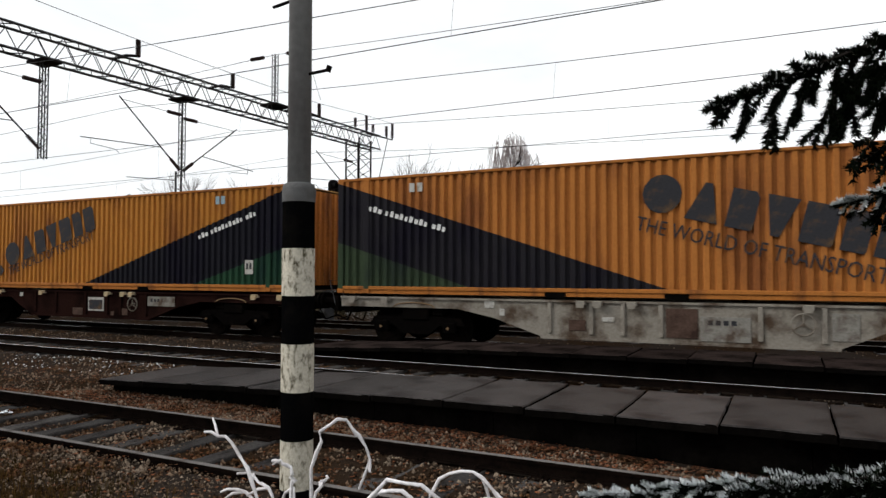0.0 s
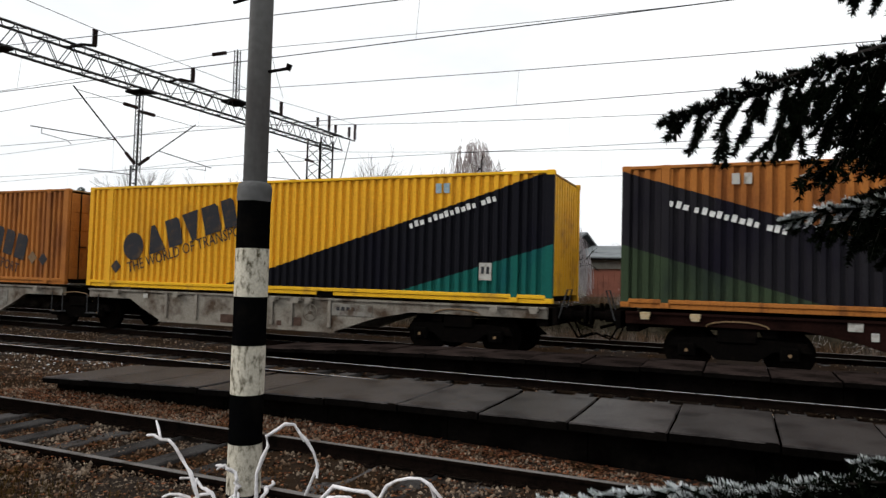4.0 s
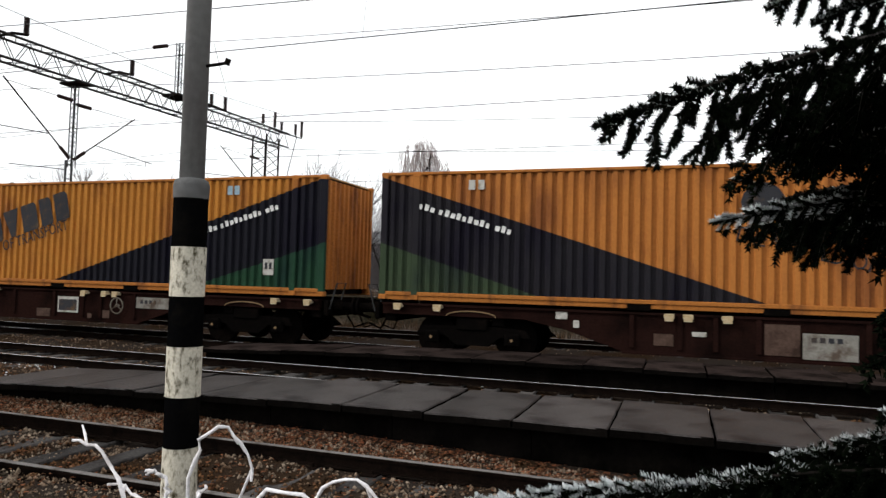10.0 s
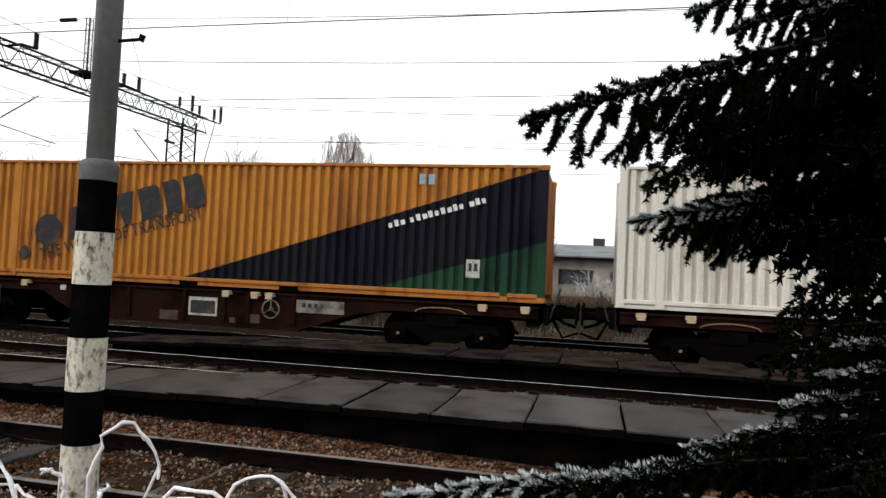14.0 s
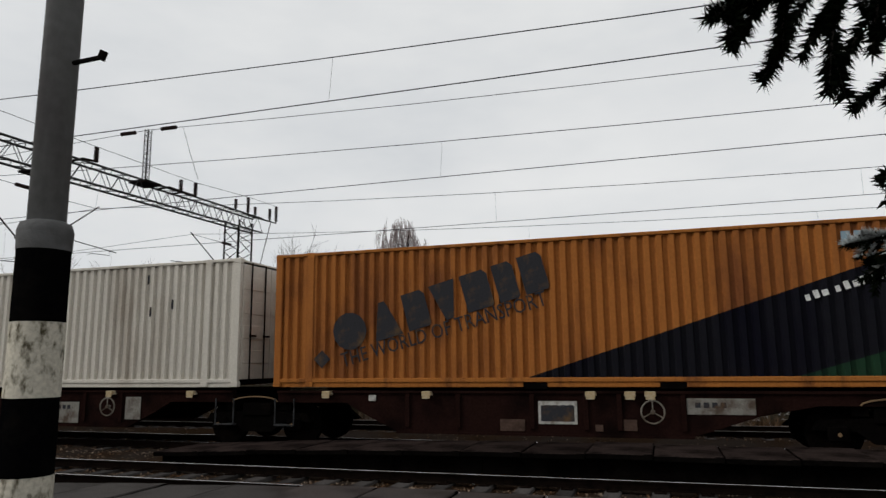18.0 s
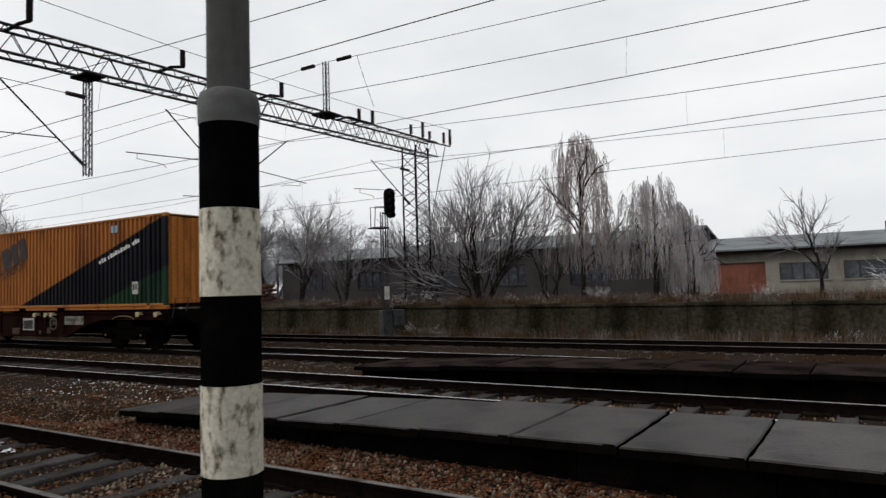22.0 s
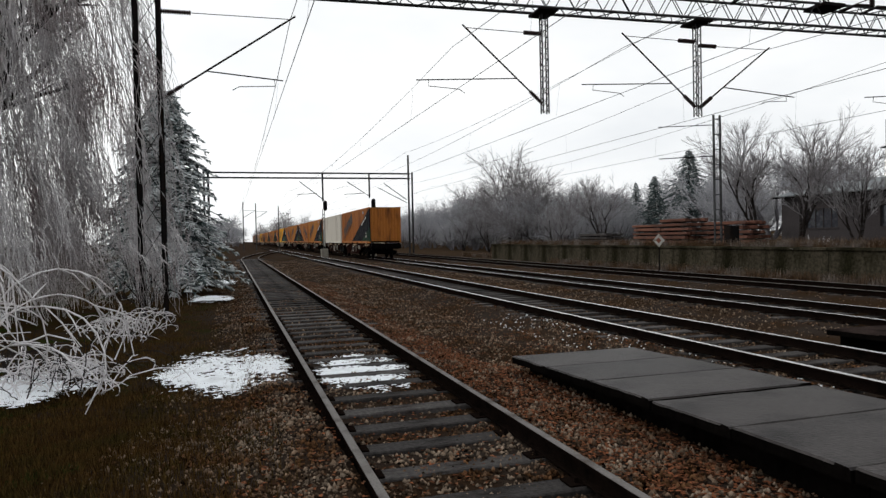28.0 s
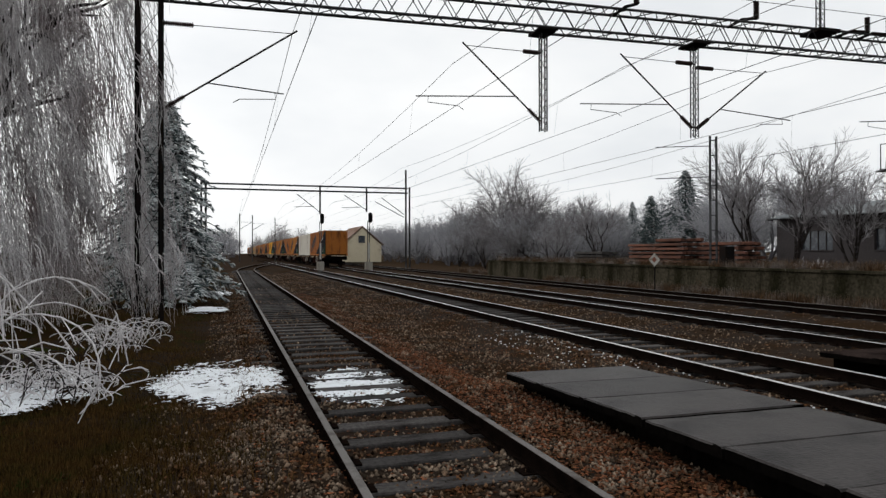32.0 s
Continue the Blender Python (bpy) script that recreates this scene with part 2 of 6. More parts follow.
M["letter_dark"] = surface("faded_dark_lettering", (0.030, 0.030, 0.034), 0.6, 0, (0.09, 0.055, 0.03), 0.35, 3, 30, 0.1, 0, 30)
M["letter_white"] = surface("worn_white_lettering", (0.62, 0.62, 0.60), 0.6, 0, (0.20, 0.20, 0.20), 0.40, 9, 40, 0.1, 0, 30)
M["wagon_grey"] = surface("grey_wagon_paint", (0.215, 0.195, 0.165), 0.65, 0, (0.060, 0.040, 0.027), 0.55, 1.4, 20, 0.15, 0.1, 40, 0.05)
M["wagon_brown"] = surface("brown_wagon_paint", (0.0150, 0.0068, 0.0056), 0.7, 0, (0.0060, 0.0034, 0.0030), 0.5, 1.2, 20, 0.25, 0.1, 40, 0.1, gloss=0.0)
# Grime on the running gear, with the shade under the wagon darkening its colour.
M["grime"] = surface("bogie_grime_and_shade", (0.0028, 0.0024, 0.0022), 0.8, 0, (0.0055, 0.0042, 0.0035), 0.45, 3, 30, 0.3, 0.3, 40, gloss=0.0)
M["plate_white"] = surface("white_plate", (0.40, 0.39, 0.36), 0.6, 0, (0.20, 0.18, 0.15), 0.45, 6, 40, 0.12, 0, 30)
M["board_brown"] = surface("soiled_brown_board", (0.070, 0.044, 0.034), 0.8, 0, (0.030, 0.018, 0.014), 0.5, 3, 30, 0.2, 0.05, 30)
M["plate_pale"] = surface("pale_grey_board", (0.19, 0.18, 0.16), 0.7, 0, (0.075, 0.055, 0.042), 0.5, 3, 30, 0.15, 0.05, 30)
# Faded placard paint, also the tone of the painted glints on the bogies.
M["faded_and_glint"] = surface("faded_placard_and_glint", (0.17, 0.11, 0.062), 0.6, 0, (0.12, 0.08, 0.05), 0.45, 6, 40, 0.12, 0, 30)
M["plate_blue"] = surface("pale_blue_label", (0.20, 0.30, 0.36), 0.5, 0, (0.34, 0.36, 0.36), 0.5, 12, 40, 0.1, 0, 30)
M["plate_amber"] = surface("amber_reflector", (0.36, 0.27, 0.15), 0.35, 0, (0.42, 0.38, 0.30), 0.5, 20, 40, 0.1, 0, 30)
M["plaster"] = surface("grey_plaster", (0.23, 0.215, 0.185), 0.9, 0, (0.15, 0.135, 0.115), 0.55, 0.7, 14, 0.1, 0.15, 14, 0, (1, 1, 0.5))
M["shed_roof"] = surface("frosty_sheet_roof", (0.17, 0.185, 0.19), 0.7, 0, (0.11, 0.115, 0.12), 0.5, 0.8, 12, 0.1, 0.1, 14)
M["red_door"] = surface("brick_red_door", (0.20, 0.080, 0.056), 0.7, 0, (0.14, 0.058, 0.042), 0.5, 1, 20, 0.1, 0.1, 30, 0.05)
M["pane"] = surface("dark_window_glass", (0.03, 0.035, 0.045), 0.12, 0, (0.07, 0.08, 0.09), 0.5, 3, 8, 0.2, 0, 30, gloss=0.5)
M["old_wall"] = surface("dark_old_wall", (0.048, 0.043, 0.044), 0.95, 0, (0.034, 0.030, 0.030), 0.5, 0.6, 14, 0.2, 0.3, 10)
M["house_wall"] = surface("cream_house_wall", (0.55, 0.49, 0.36), 0.9, 0, (0.42, 0.36, 0.27), 0.4, 0.8, 10, 0.08, 0.1, 14)
M["tiles"] = surface("brown_roof_tiles", (0.16, 0.10, 0.075), 0.9, 0, (0.24, 0.20, 0.18), 0.4, 1, 14, 0.2, 0.2, 14)
M["bark"] = surface("dark_bark", (0.020, 0.0165, 0.015), 0.95, 0, (0.060, 0.056, 0.056), 0.45, 3, 30, 0.3, 0.5, 30, gloss=0.0)
M["twig"] = surface("frosted_twigs", (0.175, 0.162, 0.166), 0.95, 0, (0.34, 0.335, 0.345), 0.5, 0.8, 14, 0.25, 0, 30)
M["twig_pale"] = surface("rime_covered_strands", (0.82, 0.82, 0.84), 0.9, 0, (0.46, 0.41, 0.41), 0.40, 0.9, 14, 0.2, 0, 30)
M["twig_willow"] = surface("grey_rimed_willow", (0.56, 0.54, 0.545), 0.9, 0, (0.25, 0.205, 0.205), 0.52, 0.55, 14, 0.3, 0, 30)
M["twig_mid"] = surface("half_frosted_strands", (0.50, 0.465, 0.47), 0.9, 0, (0.27, 0.23, 0.23), 0.48, 0.9, 14, 0.2, 0, 30)
M["collar"] = surface("dark_grey_collar", (0.105, 0.105, 0.105), 0.7, 0, (0.05, 0.046, 0.043), 0.45, 5, 40, 0.15, 0.2, 50)
M["twig_warm"] = surface("reddish_frosted_twigs", (0.43, 0.38, 0.375), 0.9, 0, (0.22, 0.165, 0.15), 0.5, 0.9, 14, 0.18, 0, 30)
# Rime on far bark and twigs, paled and blued further by painted-in haze.
M["bark_far"] = surface("rimed_haze_bark", (0.115, 0.11, 0.12), 0.95, 0, (0.17, 0.165, 0.175), 0.5, 3, 30, 0.2, 0.2, 30)
M["twig_far"] = surface("rimed_haze_twigs", (0.33, 0.33, 0.35), 0.95, 0, (0.43, 0.43, 0.45), 0.5, 0.8, 14, 0.2, 0, 30)
M["rime"] = surface("white_rime", (0.66, 0.64, 0.65), 0.85, 0, (0.42, 0.39, 0.39), 0.45, 7, 60, 0.15, 0.3, 90)
# Near-black green: the shade inside the near spruce is put into this colour.
M["needle"] = surface("shade_dark_needles", (0.0034, 0.0050, 0.0028), 0.9, 0, (0.0016, 0.0026, 0.0016), 0.5, 4, 30, 0.35, 0, 30, gloss=0.0)
M["needle_frost"] = surface("frosted_needles", (0.60, 0.63, 0.64), 0.85, 0, (0.30, 0.33, 0.32), 0.5, 12, 60, 0.25, 0, 30)
# Far spruce green, with a pale bluish haze put into its colour.
M["far_needle"] = surface("haze_pale_spruce", (0.070, 0.095, 0.095), 0.9, 0, (0.14, 0.16, 0.165), 0.5, 1.2, 14, 0.25, 0, 30)
M["snow"] = surface("old_snow", (0.80, 0.83, 0.86), 0.7, 0, (0.62, 0.64, 0.66), 0.4, 4, 60, 0.08, 0.5, 40)
M["timber"] = surface("stacked_timber", (0.120, 0.056, 0.040), 0.9, 0, (0.045, 0.030, 0.025), 0.5, 1.2, 20, 0.25, 0.3, 20, 0.3, (0.4, 4, 4))
M["dark_timber"] = surface("old_dark_timber", (0.050, 0.046, 0.044), 0.9, 0, None, 0.5, 1.2, 20, 0.25, 0.3, 20, 0.3)
M["lens"] = surface("dark_signal_lens", (0.012, 0.012, 0.014), 0.15, 0, None, 0.4, 3, 30, 0.1, 0, 30)
M["leaf"] = surface("fallen_leaves", (0.125, 0.048, 0.024), 0.9, 0, (0.065, 0.036, 0.022), 0.5, 9, 30, 0.4, 0, 30, gloss=0.0)


# ---- mesh helpers ----
class Shape:
    """Vertices and faces gathered for one mesh."""

    def __init__(self):
        self.v, self.f = [], []

    def add(self, verts, faces):
        k = len(self.v)
        self.v.extend(verts)
        self.f.extend(tuple(i + k for i in face) for face in faces)
        return self

    def box(self, x0, x1, y0, y1, z0, z1, bevel=0.0):
        b = min(bevel, (x1 - x0) * 0.4, (y1 - y0) * 0.4, (z1 - z0) * 0.4)
        if b <= 0:
            return self.add([(x, y, z) for z in (z0, z1) for y in (y0, y1) for x in (x0, x1)],
                            [(0, 2, 3, 1), (4, 5, 7, 6), (0, 1, 5, 4), (2, 6, 7, 3), (0, 4, 6, 2), (1, 3, 7, 5)])
        rings = []
        for z, i in ((z0, b), (z0 + b, 0), (z1 - b, 0), (z1, b)):
            rings.append([(x0 + i, y0 + b, z), (x0 + b, y0 + i, z), (x1 - b, y0 + i, z), (x1 - i, y0 + b, z),
                          (x1 - i, y1 - b, z), (x1 - b, y1 - i, z), (x0 + b, y1 - i, z), (x0 + i, y1 - b, z)])
        faces = [tuple(range(7, -1, -1)), tuple(range(24, 32))]
        for k in range(3):
            faces += [(8 * k + j, 8 * k + (j + 1) % 8, 8 * k + 8 + (j + 1) % 8, 8 * k + 8 + j) for j in range(8)]
        return self.add([p for ring in rings for p in ring], faces)

    def tube(self, points, radii, sides=8, caps=True):
        pts = [Vector(p) for p in points]
        if not hasattr(radii, "__len__"):
            radii = [radii] * len(pts)
        verts, faces = [], []
        side = None
        for i, p in enumerate(pts):
            d = (pts[min(i + 1, len(pts) - 1)] - pts[max(i - 1, 0)]).normalized()
            ref = Vector((0, 0, 1)) if abs(d.z) < 0.9 else Vector((1, 0, 0))
            side = d.cross(ref).normalized() if side is None else (side - d * side.dot(d)).normalized()
            up = side.cross(d)
            for k in range(sides):
                a = 2 * math.pi * k / sides
                verts.append(tuple(p + (side * math.cos(a) + up * math.sin(a)) * radii[i]))
        for i in range(len(pts) - 1):
            for k in range(sides):
                a, b = i * sides + k, i * sides + (k + 1) % sides
                faces.append((a, b, b + sides, a + sides))
        if caps:
            faces.append(tuple(range(sides - 1, -1, -1)))
            faces.append(tuple(range((len(pts) - 1) * sides, len(pts) * sides)))
        return self.add(verts, faces)

    def disc(self, c, r, h, axis="y", sides=20, inner=0.0):
        d = {"x": Vector((1, 0, 0)), "y": Vector((0, 1, 0)), "z": Vector((0, 0, 1))}[axis]
        c = Vector(c)
        return self.tube([c - d * (h / 2 + 1e-4), c - d * h / 2, c + d * h / 2, c + d * (h / 2 + 1e-4)], [inner + 1e-4, r, r, inner + 1e-4], sides, False)

    def prism(self, outline, y0, y1):
        """An outline in x and z, carried from y0 to y1."""
        n = len(outline)
        verts = [(x, y0, z) for x, z in outline] + [(x, y1, z) for x, z in outline]
        faces = [tuple(range(n)), tuple(range(2 * n - 1, n - 1, -1))]
        faces += [(k, k + n, (k + 1) % n + n, (k + 1) % n) for k in range(n)]
        return self.add(verts, faces)

    def mesh(self, name, material, smooth=False):
        me = bpy.data.meshes.new(name)
        me.from_pydata(self.v, [], self.f)
        me.materials.append(material)
        if smooth:
            me.polygons.foreach_set("use_smooth", [True] * len(me.polygons))
        me.update()
        return me


def part(name, shape, material, parent, label="", smooth=False):
    ob = new(name, shape.mesh(name, material, smooth) if isinstance(shape, Shape) else shape)
    ob.parent = parent
    return tagged(ob, label)


def thing(name, m=None, label="", category="", group="", kind=""):
    ob = new(name)
    if m is not None:
        ob.matrix_basis = m
    return tagged(ob, label, category, group, kind)


def lone(name, shape, material, label="", category="", group="", kind="", smooth=False):
    return tagged(new(name, shape.mesh(name, material, smooth)), label, category, group, kind)


def piece(name, mesh, parent, m):
    ob = new(name, mesh)
    ob.parent, ob.matrix_basis = parent, m
    return ob


# ---- ground ----
DOCK_END = -52.0


def slab_top(x, x_end):
    return 0.11 + 0.14 * max(0.0, min(1.0, (x - x_end) / 4.2)) + 0.035 * max(0.0, min(1.0, (x - x_end - 4.2) / 3.5))


def bed(x, y):
    """Height of the ground: ballast beds a little proud, a raised loading dock beyond the tracks."""
    if y > 19.62:
        up = max(0.0, min(1.0, (x - DOCK_END) / 3.0))
        return -0.2 + 1.10 * up + 0.06 * noise.noise((x * 0.5, y * 0.5, 0))
    z = -0.24 + 0.04 * noise.noise((x * 0.7, y * 0.7, 3.0)) + 0.018 * noise.noise((x * 3.1, y * 3.1, 7.0))
    for c in (T1, T2, T3, T4):
        z += 0.04 * max(0.0, min(1.0, (1.75 - abs(y - c)) / 0.5))
        z += 0.055 * max(0.0, min(1.0, (abs(y - c) - 0.80) / 0.2)) * max(0.0, min(1.0, (1.75 - abs(y - c)) / 0.4))
    if abs(y - T1) < 0.66:
        z += 0.020 + 0.035 * max(0.0, min(1.0, (x + 3.6) / 1.2))
    if -3.4 < y < -0.04 and x > -8.0:
        # trodden earth level with the head of the outer rail
        near = min(1.0, (x + 8.0) / 3.0) * max(0.0, min(1.0, (y + 3.4) / 2.0))
        z += (-0.035 - z) * near * 0.92
    if 1.62 < y < 2.9 and -9.0 < x < 3.0:
        # litter banked up against the near platform
        top = -0.10 - 0.10 * max(0.0, min(1.0, (x + 1.6) / 3.0))
        z += (max(top, z) - z) * max(0.0, min(1.0, (y - 1.62) / 0.75)) * min(1.0, (x + 9.0) / 1.4)
    if y < -1.6:
        z += 0.05 * min(1.0, (-1.6 - y) / 1.0) + 0.05 * noise.noise((x * 1.3, y * 1.3, 11.0))
    return z


def stretch(near, far, steps):
    return [near + (far - near) * (k / steps) ** 2.2 for k in range(1, steps + 1)]


xs = sorted(stretch(-40, -1500, 26) + [-40 + 0.28 * k for k in range(215)] + stretch(20, 900, 22))
ys = sorted(stretch(-9, -700, 18) + [-9 + 0.26 * k for k in range(110)] + [19.60, 19.66] + stretch(19.9, 1400, 30))
g = Shape()
g.v = [(x, y, bed(x, y)) for y in ys for x in xs]
w = len(xs)
g.f = [(j * w + i, j * w + i + 1, (j + 1) * w + i + 1, (j + 1) * w + i) for j in range(len(ys) - 1) for i in range(w - 1)]
ground = lone("ground", g, M["soil"], "dark wet soil with ballast, dead leaves and thin grass", "ground", kind="structure", smooth=True)
# ground material: soil, gravel and grass in drifts
gm = bpy.data.materials.new("ground_mix")
gm.use_nodes = True
gn, gl = gm.node_tree.nodes, gm.node_tree.links
gb = gn["Principled BSDF"]
gt = gn.new("ShaderNodeTexCoord")


def noise_node(scale, detail=6.0):
    k = gn.new("ShaderNodeTexNoise")
    k.inputs["Scale"].default_value, k.inputs["Detail"].default_value, k.inputs["Roughness"].default_value = scale, detail, 0.65
    gl.new(gt.outputs["Object"], k.inputs["Vector"])
    return k.outputs["Fac"]


def ramp_node(fac, lo, hi):
    k = gn.new("ShaderNodeMapRange")
    k.inputs["From Min"].default_value, k.inputs["From Max"].default_value = lo, hi
    gl.new(fac, k.inputs["Value"])
    return k.outputs["Result"]


def mix_node(fac, a, b):
    k = gn.new("ShaderNodeMixRGB")
    gl.new(fac, k.inputs["Fac"])
    for socket, value in (("Color1", a), ("Color2", b)):
        if isinstance(value, tuple):
            k.inputs[socket].default_value = (*value, 1)
        else:
            gl.new(value, k.inputs[socket])
    return k.outputs["Color"]


gxyz = gn.new("ShaderNodeSeparateXYZ")
gl.new(gt.outputs["Object"], gxyz.inputs["Vector"])


def sum_node(a, k, b):
    q = gn.new("ShaderNodeMath")
    q.operation = "MULTIPLY_ADD"
    gl.new(a, q.inputs[0])
    q.inputs[1].default_value = k
    gl.new(b, q.inputs[2])
    return q.outputs["Value"]


gravel = mix_node(noise_node(60, 3), (0.008, 0.006, 0.005), (0.050, 0.039, 0.032))
litter = mix_node(noise_node(34, 4), (0.006, 0.0042, 0.003), (0.048, 0.029, 0.017))
turf = mix_node(noise_node(26, 5), (0.005, 0.004, 0.002), (0.056, 0.033, 0.013))
straw = mix_node(noise_node(9, 5), (0.012, 0.009, 0.006), (0.060, 0.040, 0.026))
moss = mix_node(noise_node(30, 5), (0.006, 0.008, 0.002), (0.030, 0.045, 0.010))
col = mix_node(ramp_node(noise_node(0.55), 0.42, 0.58), gravel, litter)
# grass on the near verge and in patches beside the dock, dry straw on the dock itself
verge = sum_node(noise_node(0.9), 2.4, gxyz.outputs["Y"])
edge = gn.new("ShaderNodeMapRange")
edge.inputs["From Min"].default_value, edge.inputs["From Max"].default_value = 0.1, -0.9
gl.new(verge, edge.inputs["Value"])
patchy = gn.new("ShaderNodeMath")
patchy.operation = "MULTIPLY"
gl.new(edge.outputs["Result"], patchy.inputs[0])
gl.new(ramp_node(noise_node(1.6), 0.40, 0.55), patchy.inputs[1])
col = mix_node(patchy.outputs["Value"], col, mix_node(ramp_node(noise_node(1.1, 4), 0.52, 0.62), turf, moss))
col = mix_node(ramp_node(gxyz.outputs["Y"], 19.5, 19.9), col, straw)
gl.new(col, gb.inputs["Base Color"])
gb.inputs["Roughness"].default_value, gb.inputs["Specular IOR Level"].default_value = 0.95, 0.0
gbump = gn.new("ShaderNodeBump")
gbump.inputs["Strength"].default_value, gbump.inputs["Distance"].default_value = 0.9, 0.03
gl.new(noise_node(38, 5), gbump.inputs["Height"])
gl.new(gbump.outputs["Normal"], gb.inputs["Normal"])
ground.data.materials[0] = gm


# ---- tracks ----
def bend(x, centre):
    """The near siding swings over to the next track far down the line."""
    if centre == T1 and x < -62:
        s = min(1.0, (-62 - x) / 62)
        return (T2 - T1) * (s * s * (3 - 2 * s))
    return 0.0


def rail_shape(y, centre, z0, z1, w0, w1, x0, x1):
    s = Shape()
    n = 60 if centre == T1 else 2
    for k in range(n + 1):
        x = x1 + (x0 - x1) * k / n
        yy = y + bend(x, centre)
        s.v += [(x, yy - w0, z0), (x, yy - w1, z1), (x, yy + w1, z1), (x, yy + w0, z0)]
    s.f = [(4 * k + j, 4 * k + 4 + j, 4 * k + 4 + (j + 1) % 4, 4 * k + (j + 1) % 4) for k in range(n) for j in range(4)]
    s.f += [(0, 1, 2, 3), (4 * n + 3, 4 * n + 2, 4 * n + 1, 4 * n)]
    return s


sleeper_meshes = []
for k in range(4):
    s = Shape().box(-0.12, 0.12, -1.25, 1.25, -0.30, -0.150, 0.012)
    s.v = [(x + 0.012 * noise.noise((y * 3, k * 9.1, 0)), y + 0.02 * noise.noise((k, x * 9, 4)), z + 0.01 * noise.noise((x * 8, y * 2, k))) for x, y, z in s.v]
    sleeper_meshes.append(s.mesh("sleeper", M["sleeper"]))
pad_mesh = Shape().box(-0.085, 0.085, -0.17, 0.17, -0.152, -0.135).tube([(0.03, -0.10, -0.14), (0.03, -0.10, -0.10)], 0.018, 6).tube(
    [(-0.03, 0.10, -0.14), (-0.03, 0.10, -0.10)], 0.018, 6).mesh("tie_plate", M["rail"])


def track(name, centre, head, label, spans):
    t = thing(name, None, label, "railway track", "tracks", "structure")
    for y in (centre - HALF, centre + HALF):
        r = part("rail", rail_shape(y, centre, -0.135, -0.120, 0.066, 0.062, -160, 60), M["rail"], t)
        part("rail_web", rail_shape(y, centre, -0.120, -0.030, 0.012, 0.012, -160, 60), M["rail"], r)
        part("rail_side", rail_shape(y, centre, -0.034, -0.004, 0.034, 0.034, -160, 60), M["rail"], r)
        part("rail_head", rail_shape(y, centre, -0.004, 0.0, 0.033, 0.029, -160, 60), M[head], r)
    k = 0
    for x0, x1 in spans:
        x = x0
        while x < x1:
            q = pose(x + 0.03 * noise.noise((x * 5, centre, 0)), centre + bend(x, centre) + 0.03 * noise.noise((x * 3, centre, 5)), 0.006 * noise.noise((x * 2, centre, 9)), 0, 0, 1.2 * noise.noise((x * 4, centre, 2)))
            so = piece("sleeper", sleeper_meshes[k % 4], t, q)
            if -16 < x < 5:
                for s in (-HALF, HALF):
                    piece("tie_plate", pad_mesh, so, pose(0, s, 0))
            x += 0.64
            k += 1
    return t


track("track_near", T1, "rail_head_dull", "rusty siding track on old wooden sleepers", [(-70, 7)])
track("track_main", T2, "rail_head", "railway track with bright worn rail heads", [(-62, 14)])
track("track_train", T3, "rail_head", "railway track under the passing freight train", [(-50, 14)])
track("track_dock", T4, "rail_head_dull", "rusty track beside the loading dock", [(-50, 16)])


